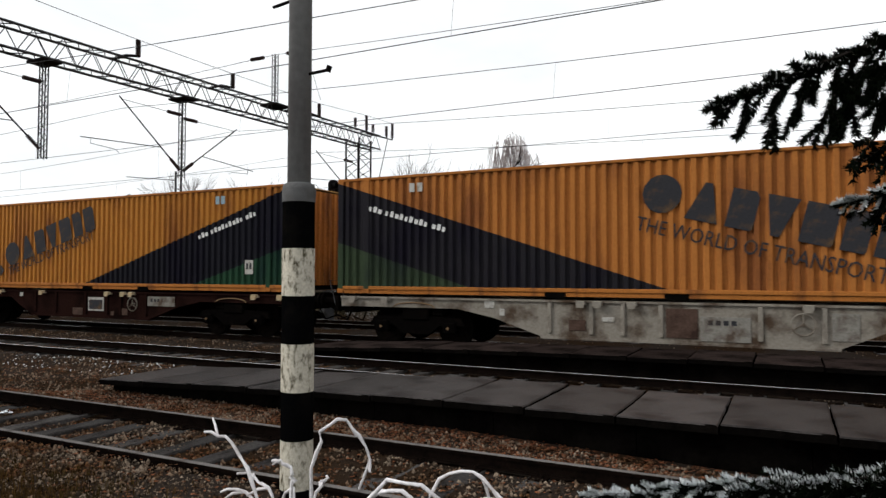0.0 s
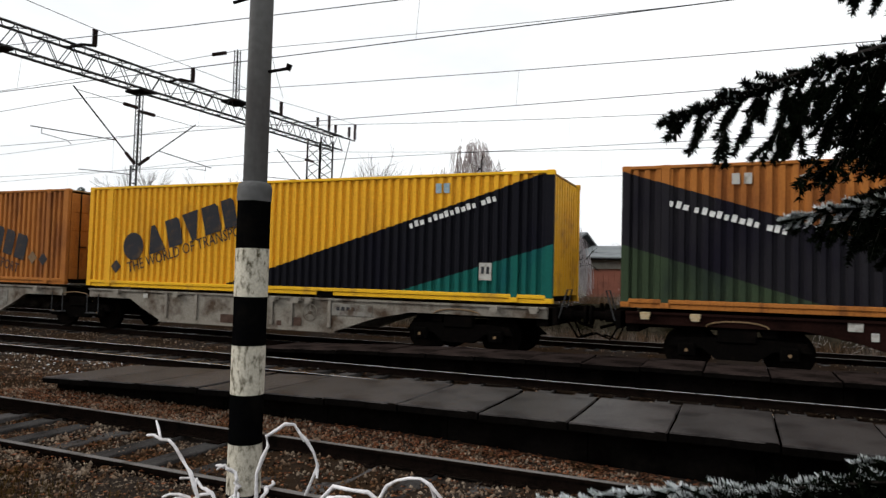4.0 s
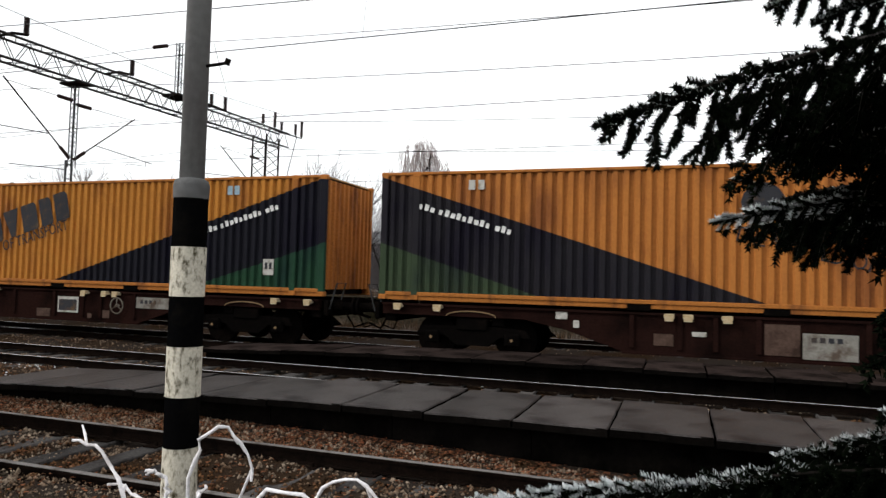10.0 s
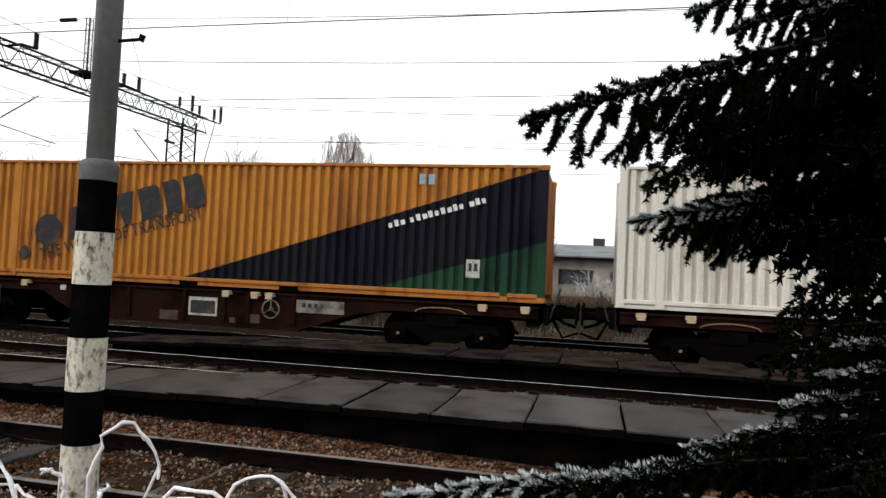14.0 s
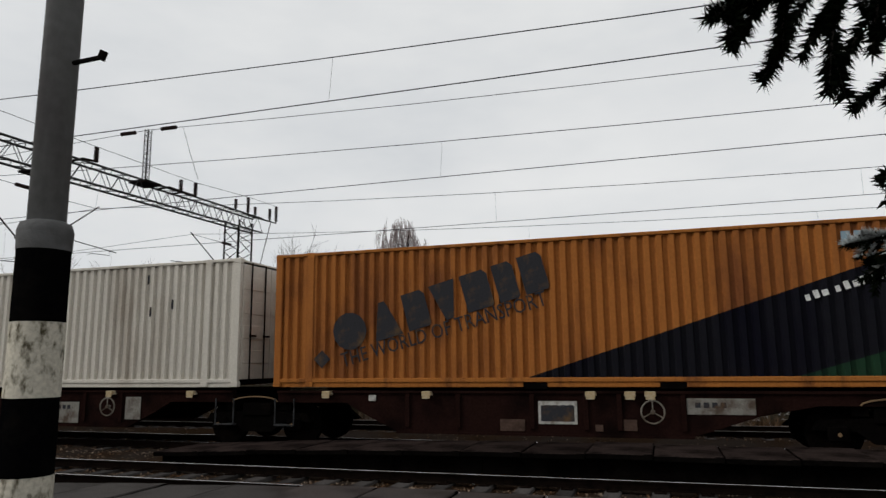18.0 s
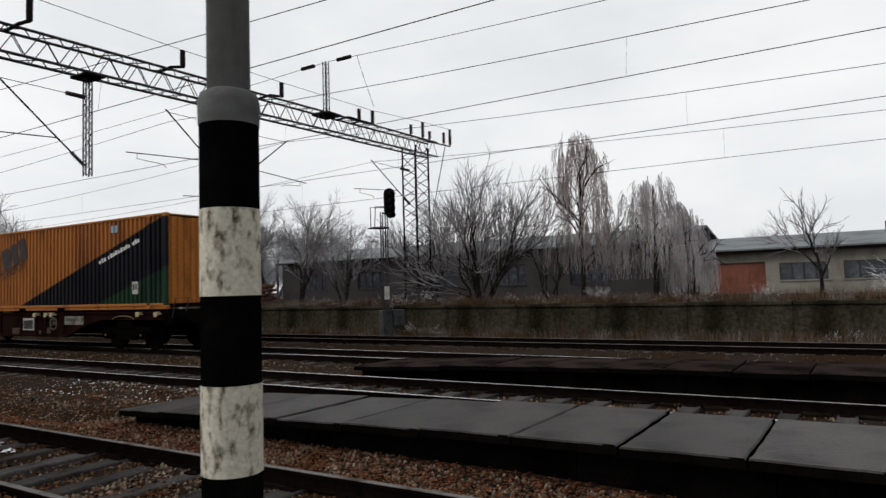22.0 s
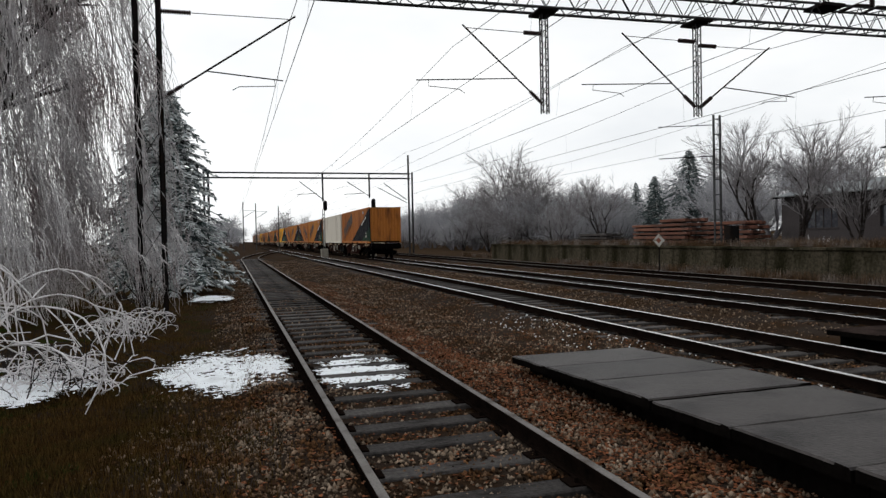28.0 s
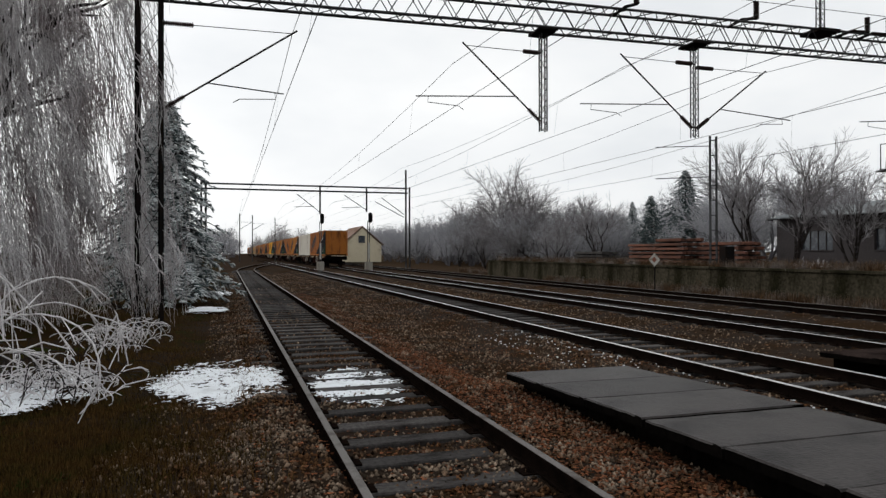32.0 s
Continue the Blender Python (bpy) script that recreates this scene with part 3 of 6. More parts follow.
# ---- low slab platforms ----
def slab_platform(name, y0, y1, x_end, x_far, step, label, top="slab", uneven=1.0):
    p = thing(name, None, label, "platform", "slab platforms", "structure")
    rng = random.Random(name)
    x, k = x_end, 0
    meshes = []
    for q in range(7):
        # an outline with chipped edges, carried up to a worn rim
        ring = []
        nx, ny = 8, 13
        for i in range(nx):
            ring.append((0.010 + (step - 0.020) * i / nx, y0, 0, 1))
        for j in range(ny):
            ring.append((step - 0.010, y0 + (y1 - y0) * j / ny, -1, 0))
        for i in range(nx):
            ring.append((step - 0.010 - (step - 0.020) * i / nx, y1, 0, -1))
        for j in range(ny):
            ring.append((0.010, y1 - (y1 - y0) * j / ny, 1, 0))
        s, n = Shape(), len(ring)
        for z, inset in ((-0.085, 0.0), (-0.014, 0.0), (0.0, 0.013)):
            for x_, y_, ax, ay in ring:
                chip = abs(noise.noise((x_ * 5, y_ * 5, q * 3.7))) * 0.035 * (noise.noise((x_ * 1.7, y_ * 1.7, q * 9.1)) > 0.05) + 0.006 * abs(noise.noise((x_ * 19, y_ * 19, q)))
                d = (inset + chip * (1.0 if ay else 0.5)) * (1 if z > -0.05 else 0.6)
                s.v.append((x_ + ax * d, y_ + ay * d, z + 0.004 * noise.noise((x_ * 3, y_ * 3, q * 7.0))))
        s.f = [(k_ * n + i, k_ * n + (i + 1) % n, (k_ + 1) * n + (i + 1) % n, (k_ + 1) * n + i) for k_ in range(2) for i in range(n)]
        s.f += [tuple(range(2 * n, 3 * n)), tuple(range(n - 1, -1, -1))]
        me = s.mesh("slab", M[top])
        # every face but the top takes the near-black that carries the shade
        me.materials.append(M["slab_shade"])
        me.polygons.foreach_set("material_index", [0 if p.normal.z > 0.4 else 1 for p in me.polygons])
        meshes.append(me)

    def height(x):
        return slab_top(x, x_end)

    while x < x_far:
        z0, z1 = height(x), height(x + step)
        piece("slab", meshes[(k * 3 + k // 7) % 7], p, pose(x, 0, z0 + uneven * rng.uniform(-0.007, 0.007), uneven * rng.uniform(-0.25, 0.25), -math.degrees(math.atan2(z1 - z0, step)), 0))
        x, k = x + step, k + 1
    for a, b in ((y0 + 0.22, y0 + 0.40), (y1 - 0.40, y1 - 0.22)):
        x = x_end + 0.05
        while x < x_far:
            xe = min(x + 1.6, x_far)
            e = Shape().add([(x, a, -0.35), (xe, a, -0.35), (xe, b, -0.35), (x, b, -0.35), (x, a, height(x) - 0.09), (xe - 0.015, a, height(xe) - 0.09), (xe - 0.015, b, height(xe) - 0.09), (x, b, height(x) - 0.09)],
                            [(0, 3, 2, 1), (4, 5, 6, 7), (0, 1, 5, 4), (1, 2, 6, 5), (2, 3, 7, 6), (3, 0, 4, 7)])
            # block below the overhang, coloured as dark as the shade there
            part("edge_block", e, M["slab_shade"], p)
            x = xe
    return p


slab_platform("platform_near", 2.45, 4.18, -7.655, 26, 0.985, "low platform of dark wet concrete slabs")
slab_platform("platform_far", 7.68, 9.22, -7.9, 26, 1.02, "low platform of dark concrete slabs between the tracks", "slab_brown", 0.35)


# ---- loading dock wall ----
dock = thing("wall_dock", None, "low mossy concrete retaining wall of the loading dock", "retaining wall", kind="structure")
x, k = DOCK_END, 0
dock_meshes = []
for q in range(3):
    s = Shape().box(0.003, 2.997, 19.44, 19.66, -0.5, 0.86 + 0.015 * q, 0.015)
    dock_meshes.append(s.mesh("wall_panel", M["dock"]))
cope = Shape().box(0.01, 2.99, 19.38, 19.74, 0.84, 0.95, 0.015).mesh("coping", M["dock"])
while x < 75:
    piece("wall_panel", dock_meshes[k % 3], dock, pose(x, 0.02 * noise.noise((x, 0, 0)), 0))
    piece("coping", cope, dock, pose(x, 0.02 * noise.noise((x, 4, 0)), 0.03 * noise.noise((x, 9, 0))))
    x, k = x + 3.0, k + 1


# ---- banded pole ----
PX, PY = -0.42, -1.82
pole = thing("banded_pole", pose(PX, PY, 0), "grey steel pole with black and white painted bands at the foot", "pole")
R0, R1 = 0.083, 0.060
marks = [-0.3, 0.395, 0.638, 0.882, 1.124, 1.365, 1.607, 1.848, 2.087]
for k in range(len(marks) - 1):
    z0, z1 = marks[k], marks[k + 1]
    dark = k % 2 == 1
    part("black_band" if dark else "white_band", Shape().tube([(0, 0, z0), (0, 0, z1)], R0 - 0.001 * (k % 2), 28, False), M["pole_black" if dark else "pole_white"], pole, "", True)
part("collar", Shape().tube([(0, 0, 2.085), (0, 0, 2.150), (0, 0, 2.175), (0, 0, 2.185)], [R0 + 0.001, R0 + 0.003, R0 - 0.004, R1], 28, False), M["collar"], pole, "dark grey stepped collar", True)
part("shaft", Shape().tube([(0, 0, 2.18), (0, 0, 5.2), (0, 0, 8.0)], [R1, R1 - 0.004, R1 - 0.010], 28), M["pole_grey"], pole, "plain grey upper tube", True)
arm = part("side_peg", Shape().tube([(0.04, 0, 2.745), (0.175, 0.01, 2.755)], 0.0085, 8).tube([(0.168, 0.01, 2.745), (0.180, 0.01, 2.775)], 0.014, 8), M["dark_steel"], pole, "dark steel peg")
part("side_peg", Shape().tube([(-0.04, 0, 3.15), (-0.19, 0.01, 3.14)], 0.0085, 8), M["dark_steel"], pole, "dark steel peg")


# ---- catenary gantry ----
def lattice(p, q, a, b, wide, tall, bars, leg=0.035, brace=0.014):
    """A four-chord lattice between p and q; a and b are the section's unit axes."""
    p, q, a, b = Vector(p), Vector(q), Vector(a), Vector(b)
    chords, lacing = [], []
    corner = [(-1, -1), (1, -1), (1, 1), (-1, 1)]
    off = [a * (i * wide / 2) + b * (j * tall / 2) for i, j in corner]
    for o in off:
        chords.append(Shape().tube([p + o, q + o], leg, 4))
    for k in range(bars):
        u, v = p.lerp(q, k / bars), p.lerp(q, (k + 1) / bars)
        for i in range(4):
            s, t = off[i], off[(i + 1) % 4]
            if k % 2:
                s, t = t, s
            lacing.append(Shape().tube([u + s, v + t], brace, 3))
    return chords, lacing


def laced(name, made, material, parent, label):
    """One chord carries the other three and every lacing bar."""
    chords, lacing = made
    first = part(name, chords[0], material, parent, label)
    for c in chords[1:]:
        part("chord", c, material, first)
    for b in lacing:
        part("lacing_bar", b, material, first)
    return first


def insulator(p, q, r=0.055):
    p, q = Vector(p), Vector(q)
    n = max(4, int((q - p).length / 0.05))
    pts, rad = [], []
    for k in range(n):
        for f, rr in ((0.1, 0.5), (0.35, 1.0), (0.65, 1.0), (0.9, 0.5)):
            pts.append(p.lerp(q, (k + f) / n))
            rad.append(r * rr)
    return Shape().tube(pts, rad, 8)


gantry = thing("catenary_gantry", None, "steel lattice gantry spanning the tracks with insulators and hanging posts", "gantry")


def chord_z(y):
    return 7.62 + 0.0135 * (y + 3)


beam = laced("beam", lattice((GX, -3.1, chord_z(-3.1) + 0.34), (GX, 25.0, chord_z(25) + 0.40), (1, 0, 0), (0, 0, 1), 0.55, 0.70, 64, 0.042, 0.017), M["steel"], gantry, "laced lattice beam")
column = laced("column", lattice((GX, -2.60, -0.4), (GX, -2.60, 9.0), (1, 0, 0), (0, 1, 0), 0.34, 0.50, 12, 0.050, 0.009), M["dark_steel"], gantry, "dark lattice column")
column = laced("column", lattice((GX, 23.45, 0.6), (GX, 23.45, 8.3), (1, 0, 0), (0, 1, 0), 0.75, 1.05, 16, 0.050, 0.022), M["dark_steel"], gantry, "dark lattice column")
part("stay", Shape().tube([(GX, 26.2, 8.9), (GX, 24.6, 4.6)], 0.02, 6), M["dark_steel"], gantry)
part("meter_box", Shape().box(GX - 0.2, GX + 0.15, 24.1, 24.7, 2.2, 2.9, 0.02), M["steel"], gantry, "grey cabinet on the column")


def hanging_post(y, bottom):
    top = chord_z(y)
    post = laced("hanging_post", lattice((GX, y, bottom), (GX, y, top), (1, 0, 0), (0, 1, 0), 0.14, 0.17, 18, 0.022, 0.010), M["steel"], gantry, "hanging lattice post")
    part("clamp", Shape().box(GX - 0.4, GX + 0.4, y - 0.28, y + 0.28, top - 0.09, top - 0.02, 0.01), M["dark_steel"], gantry)


def cantilever(y0, tip_y, foot_z, tip_z, tube_z, tube_y, side):
    """A bracket from a post at y0 to the wire: strut, tie and registration tube with a steady arm."""
    foot, tip = Vector((GX, y0, foot_z)), Vector((GX, tip_y, tip_z))
    c = part("cantilever", Shape().tube([foot.lerp(tip, 0.16), tip, tip + (tip - foot) * 0.04], 0.023, 8), M["dark_steel"], gantry, "slanting bracket tube")
    part("insulator", insulator(foot, foot.lerp(tip, 0.17), 0.062), M["insulator"], c)
    tie = Vector((GX, y0, tip_z - 0.02))
    part("tie_rod", Shape().tube([tip, tie.lerp(tip, 0.22)], 0.010, 6), M["dark_steel"], c)
    part("insulator", insulator(tie, tie.lerp(tip, 0.24), 0.065), M["insulator"], c)
    on = foot.lerp(tip, 0.34)
    end = Vector((GX, tube_y, tube_z))
    part("registration_tube", Shape().tube([on, end], 0.016, 6), M["dark_steel"], c)
    drop = end.lerp(on, 0.12)
    hook = drop + Vector((0, side * 0.02, -0.16))
    part("steady_arm", Shape().tube([drop, hook, hook + Vector((0, -side * 0.85, -0.05)), hook + Vector((0, -side * 1.0, -0.14))], 0.010, 6), M["dark_steel"], c)


cantilever(-2.35, 0.67, 4.96, 7.03, 5.52, 0.46, 1)
hanging_post(7.50, 4.95)
cantilever(7.42, 5.22, 5.22, 7.15, 5.70, 3.84, -1)
hanging_post(12.48, 5.02)
cantilever(12.40, 10.05, 5.30, 7.25, 5.80, 8.65, -1)
cantilever(12.56, 15.02, 5.30, 7.15, 5.74, 16.05, 1)
cantilever(22.90, 20.18, 5.55, 7.15, 5.85, 18.9, -1)
for y, dz in ((5.50, 0.60), (9.90, 0.50), (13.95, 0.50), (18.20, 0.46), (19.08, 0.56)):
    b = part("bracket", Shape().tube([(GX - 0.3, y, chord_z(y) + 0.72), (GX + 0.35, y, chord_z(y) + 0.76), (GX + 0.95, y, 8.44)], 0.045, 6), M["dark_steel"], gantry, "arm across the beam top")
    part("insulator", insulator((GX + 0.9, y, 8.44), (GX + 0.9, y, 8.46 + dz), 0.085), M["insulator"], b)
for y, dz in ((23.15, 0.45), (24.15, 0.75), (24.75, 0.40), (26.05, 0.55), (26.65, 0.80)):
    z = chord_z(y) + 0.74
    part("bracket", Shape().tube([(GX, min(y, 25.0) - 0.55, z), (GX, y, z + 0.10), (GX, y, z + 0.2)], 0.03, 6), M["dark_steel"], gantry)
    part("insulator", insulator((GX, y, z + 0.18), (GX, y, z + 0.18 + dz), 0.085), M["insulator"], gantry)
mast = laced("top_post", lattice((GX, 17.28, chord_z(17.28) + 0.72), (GX, 17.28, 10.75), (1, 0, 0), (0, 1, 0), 0.14, 0.20, 12, 0.024, 0.010), M["steel"], gantry, "short lattice post on the beam")
part("clamp", Shape().box(GX - 0.4, GX + 0.4, 16.85, 17.7, chord_z(17.28) + 0.66, chord_z(17.28) + 0.76), M["dark_steel"], gantry)

# wires
WIRES = [(0.67, 7.03, 0.50, 5.42, 3.5), (4.85, 6.62, 4.75, 5.38, 2.8), (10.05, 6.95, 9.90, 5.61, 2.65), (15.02, 7.15, 15.05, 5.63, 3.5), (20.18, 7.15, 20.1, 5.52, 3.5)]
for y, zm, yc, zc, sag in WIRES:
    line = thing("overhead_line", None, "thin overhead contact wire hung from a carrier wire", "overhead line", "overhead lines")
    for span in range(-3, 2):
        x0, x1 = GX + 55 * span, GX + 55 * (span + 1)
        pts = [(x0 + (x1 - x0) * k / 12, y, zm - sag * (k / 12) * (1 - k / 12)) for k in range(13)]
        part("carrier_wire", Shape().tube(pts, 0.0085, 4, False), M["wire"], line)
        part("contact_wire", Shape().tube([(x0, yc, zc), (x1, yc, zc)], 0.0085, 4, False), M["wire"], line)
        for k in range(6):
            f_ = 0.092 + k / 6
            part("dropper", Shape().tube([(x0 + 55 * f_, y, zm - sag * f_ * (1 - f_)), (x0 + 55 * f_, yc, zc)], 0.003, 3, False), M["wire"], line)
# feeder along the gantry and two long feeders beside it
feed = thing("feeder_line", None, "thin feeder wires on the gantry top", "feeder line")
tops = [(GX, y, chord_z(y) + 0.92 + dz) for y, dz in ((-3.0, 1.9),)] + [(GX + 0.9, y, 8.46 + dz) for y, dz in ((5.50, 0.60), (9.90, 0.50), (13.95, 0.50), (19.08, 0.56))] + [(GX, y, chord_z(y) + 0.92 + dz) for y, dz in ((24.15, 0.75), (26.65, 0.8))]
part("feeder", Shape().tube(tops, 0.010, 4, False), M["wire"], feed)
for y, z in ((17.28, 10.55),):
    for x0 in (GX - 110, GX - 55, GX, GX + 55):
        part("feeder", Shape().tube([(x0 + 55 * k / 10, y, z + 0.2 - 2.2 * (k / 10) * (1 - k / 10)) for k in range(11)], 0.012, 4, False), M["wire"], feed)
part("insulator", insulator((GX + 0.6, 17.28, 10.72), (GX + 1.3, 17.28, 10.72), 0.08), M["insulator"], feed)
part("insulator", insulator((GX - 1.3, 17.28, 10.72), (GX - 0.6, 17.28, 10.72), 0.08), M["insulator"], feed)
part("jumper", Shape().tube([(GX + 1.6, 17.28, 10.7), (GX + 1.4, 18.0, 9.9), (GX + 0.2, 20.1, 9.5)], 0.010, 4, False), M["wire"], feed)


# ---- train ----
BOX_L, BOX_H, BOX_Z = 13.72, 2.84, 1.24
YT = 9.51
BOX_W = 2.54


def corrugated_side(x0, x1, z0, z1, y, sign, pitch=0.222, depth=0.060):
    """A trapezoid-corrugated sheet in the x-z plane, outer faces at y."""
    s, prof = Shape(), []
    n = max(1, round((x1 - x0) / pitch))
    p = (x1 - x0) / n
    for k in range(n):
        x = x0 + k * p
        prof += [(x, depth), (x + 0.34 * p, depth), (x + 0.47 * p, 0), (x + 0.87 * p, 0), (x + p, depth)]
    s.v = [(x, y + sign * d, z) for x, d in prof for z in (z0, z1)]
    s.f = [(2 * k, 2 * k + 2, 2 * k + 3, 2 * k + 1) if sign > 0 else (2 * k, 2 * k + 1, 2 * k + 3, 2 * k + 2) for k in range(len(prof) - 1)]
    return s


def corrugated_end(y0, y1, z0, z1, x, sign, pitch=0.23, depth=0.060):
    s = corrugated_side(y0, y1, z0, z1, 0, 1, pitch, depth)
    s.v = [(x - sign * d, y, z) for y, d, z in s.v]
    return s


_box_cache = {}


def cached(key, make, material, smooth=False):
    k = (key, material.name)
    if k not in _box_cache:
        _box_cache[k] = make().mesh(key, material, smooth)
    return _box_cache[k]


def slogan_mesh():
    if "slogan" not in _box_cache:
        cu = bpy.data.curves.new("slogan", "FONT")
        cu.body, cu.size, cu.align_x, cu.extrude, cu.resolution_u = "THE WORLD OF TRANSPORT", 0.42, "LEFT", 0.001, 2
        ob = bpy.data.objects.new("slogan", cu)
        scene.collection.objects.link(ob)
        me = bpy.data.meshes.new_from_object(ob.evaluated_get(bpy.context.evaluated_depsgraph_get()))
        wide = max(v.co.x for v in me.vertices)
        for v in me.vertices:
            v.co.x *= 4.45 / wide
        me.materials.clear()
        me.materials.append(M["letter_dark"])
        bpy.data.objects.remove(ob)
        _box_cache["slogan"] = me
    return _box_cache["slogan"]


EMBLEM = (0.74, 0.66, 0.50, 0.56, 0.56, 0.42, 0.48)     # widths of the seven plain shapes


def emblem_shape(k):
    """One of the seven plain shapes of the big emblem: a disc, two wedges and four blocks."""
    w, h, out = EMBLEM[k], 0.76, Shape()
    if k == 0:
        return out.prism([(0.36 + 0.38 * math.cos(math.pi * (j + 0.5) / 7), 0.38 + 0.39 * math.sin(math.pi * (j + 0.5) / 7)) for j in range(14)], 0.006, 0.012)
    if k in (1, 3):
        lo, hi = (0.02, 0.26) if k == 1 else (0.20, 0.0)
        return out.prism([(lo, 0), (w - lo, 0), (w - hi, h), (hi, h)], 0.006, 0.012)
    return out.prism([(0, 0), (w - 0.04, 0), (w, 0.05), (w, h - 0.10), (w - 0.08, h), (0, h)], 0.006, 0.012)


def container(name, style, label):
    """A 45-foot high-cube container: frame, corrugated walls, posts, door end, and painted emblem."""
    mirrored = style in ("ochre_back",)
    white = style == "white_box"
    paint = M[style]
    rim = M["white_box"] if white else M["trim_yellow"] if style == "yellow" else M["trim_ochre"]
    c = thing(name, None, label, "shipping container", "containers on the train")
    key = "w" if white else style
    part("side_wall", cached("side_wall" + key, lambda: corrugated_side(0.12, BOX_L - 0.12, 0.16, BOX_H - 0.07, 0.022, 1), paint), None, c)
    part("side_wall", cached("side_wall_far" + key, lambda: corrugated_side(0.12, BOX_L - 0.12, 0.16, BOX_H - 0.07, BOX_W - 0.022, -1), rim), None, c)
    end_x, door_x = (0.0, BOX_L) if mirrored or white else (BOX_L, 0.0)
    sg = 1 if end_x > 0 else -1
    part("end_wall", cached("end_wall%d" % sg, lambda: corrugated_end(0.12, BOX_W - 0.12, 0.16, BOX_H - 0.1, end_x - sg * 0.03, sg), rim), None, c)
    dsg = -sg
    for half in (0, 1):
        a, b = (0.12, BOX_W / 2 - 0.01) if half == 0 else (BOX_W / 2 + 0.01, BOX_W - 0.12)

        def leaf(a=a, b=b):
            s = Shape().box(door_x - 0.045 if dsg > 0 else door_x, door_x if dsg > 0 else door_x + 0.045, a, b, 0.16, BOX_H - 0.12, 0.008)
            return s
        d = part("door", cached("door%d%d" % (dsg, half), leaf, rim), None, c)
        for z in (0.5, 1.05, 1.6, 2.15):
            part("door_panel", cached("door_panel%d%d%.2f" % (dsg, half, z), lambda a=a, b=b, z=z: Shape().box(door_x - 0.02 if dsg > 0 else door_x - 0.012, door_x + 0.012 if dsg > 0 else door_x + 0.02, a + 0.05, b - 0.05, z, z + 0.30, 0.01), rim), None, d)
        for y in ((a + b) / 2 - 0.28, (a + b) / 2 + 0.28):
            part("lock_rod", cached("lock_rod%d%.2f" % (dsg, y), lambda y=y: Shape().tube([(door_x + dsg * 0.035, y, 0.1), (door_x + dsg * 0.035, y, BOX_H - 0.08)], 0.018, 8).box(
                door_x - 0.05 if dsg < 0 else door_x, door_x if dsg < 0 else door_x + 0.05, y - 0.02, y + 0.22, 1.1, 1.14), M["dark_steel"]), None, d)
    for y in (0.0, BOX_W):
        s = 1 if y == 0 else -1
        ya, yb = (0, 0.10) if y == 0 else (BOX_W - 0.10, BOX_W)
        part("top_rail", cached("top_rail%d" % s, lambda: Shape().box(0.1, BOX_L - 0.1, ya, yb - 0.03, BOX_H - 0.075, BOX_H - 0.006, 0.012), rim), None, c)
        part("bottom_rail", cached("bottom_rail%d" % s, lambda: Shape().box(0.15, BOX_L - 0.15, ya, yb, 0.09, 0.175, 0.01).box(0.15, 5.40, ya + 0.03, yb, 0.0, 0.088).box(5.84, 7.88, ya + 0.03, yb, 0.0, 0.088).box(8.32, BOX_L - 0.15, ya + 0.03, yb, 0.0, 0.088), rim), None, c)
        for x in (5.40, 7.88):
            # Solid near-black boxes: the pockets' inner shade is put into their colour.
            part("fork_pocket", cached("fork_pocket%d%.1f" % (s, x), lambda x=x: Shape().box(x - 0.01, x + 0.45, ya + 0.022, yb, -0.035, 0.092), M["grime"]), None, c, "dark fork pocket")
        for x in (0.0, 0.765, BOX_L - 0.765 - 0.16, BOX_L - 0.16):
            part("corner_post" if x in (0.0, BOX_L - 0.16) else "inner_post", cached("post%d%.2f" % (s, x), lambda x=x: Shape().box(x, x + 0.16, ya - 0.004, yb, 0.1, BOX_H - 0.05, 0.012), paint if y == 0 else rim), None, c)
            for lo in (0.0, BOX_H - 0.115):
                part("corner_casting", cached("casting%d%.2f%.1f" % (s, x, lo), lambda x=x, lo=lo: Shape().box(x - 0.005, x + 0.172, ya - 0.008, yb + 0.02, lo, lo + 0.115, 0.012), rim), None, c)
    part("roof", cached("roof", lambda: Shape().box(0.08, BOX_L - 0.08, 0.06, BOX_W - 0.06, BOX_H - 0.05, BOX_H - 0.016), M["roof_metal"] if not white else M["white_box"]), None, c)
    part("floor_frame", cached("floor_frame", lambda: Shape().box(0.2, BOX_L - 0.2, 0.1, BOX_W - 0.1, 0.03, 0.155), M["dark_steel"]), None, c)
    if white:
        for x, z in ((11.2, 2.35), (11.3, 1.6), (11.9, 1.75), (2.3, 2.4)):
            part("marking", cached("marking%.1f" % x, lambda x=x, z=z: Shape().box(x, x + 0.05, 0.008, 0.014, z, z + 0.22), M["letter_dark"]), None, c)
        return c
    slope = 14.1 if mirrored else 14.9
    m0 = pose(7.40, 0, 1.80, 0, slope, 0) if mirrored else pose(1.52, 0, 0.68, 0, -slope, 0)
    x = 0.0
    for k in range(7):
        e = part("emblem_block", cached("emblem_block%d" % k, lambda k=k: emblem_shape(k), M["letter_dark"]), None, c, "plain dark painted shape")
        e.matrix_basis = m0 @ pose(x, 0, 0)
        x += EMBLEM[k] + 0.115
    t = part("slogan", slogan_mesh(), None, c, "dark painted lettering")
    t.matrix_basis = (pose(7.30, 0.008, 1.38, 0, slope, 0) if mirrored else pose(1.62, 0.008, 0.40, 0, -slope, 0)) @ pose(0, 0, 0, 90, 0, 0)
    u = pose(0.90, 0, 2.02, 0, 15.4, 0) if mirrored else pose(10.36, 0, 1.60 if style == "yellow" else 1.44, 0, -16.0, 0)
    rng = random.Random(7)
    x = 0.0
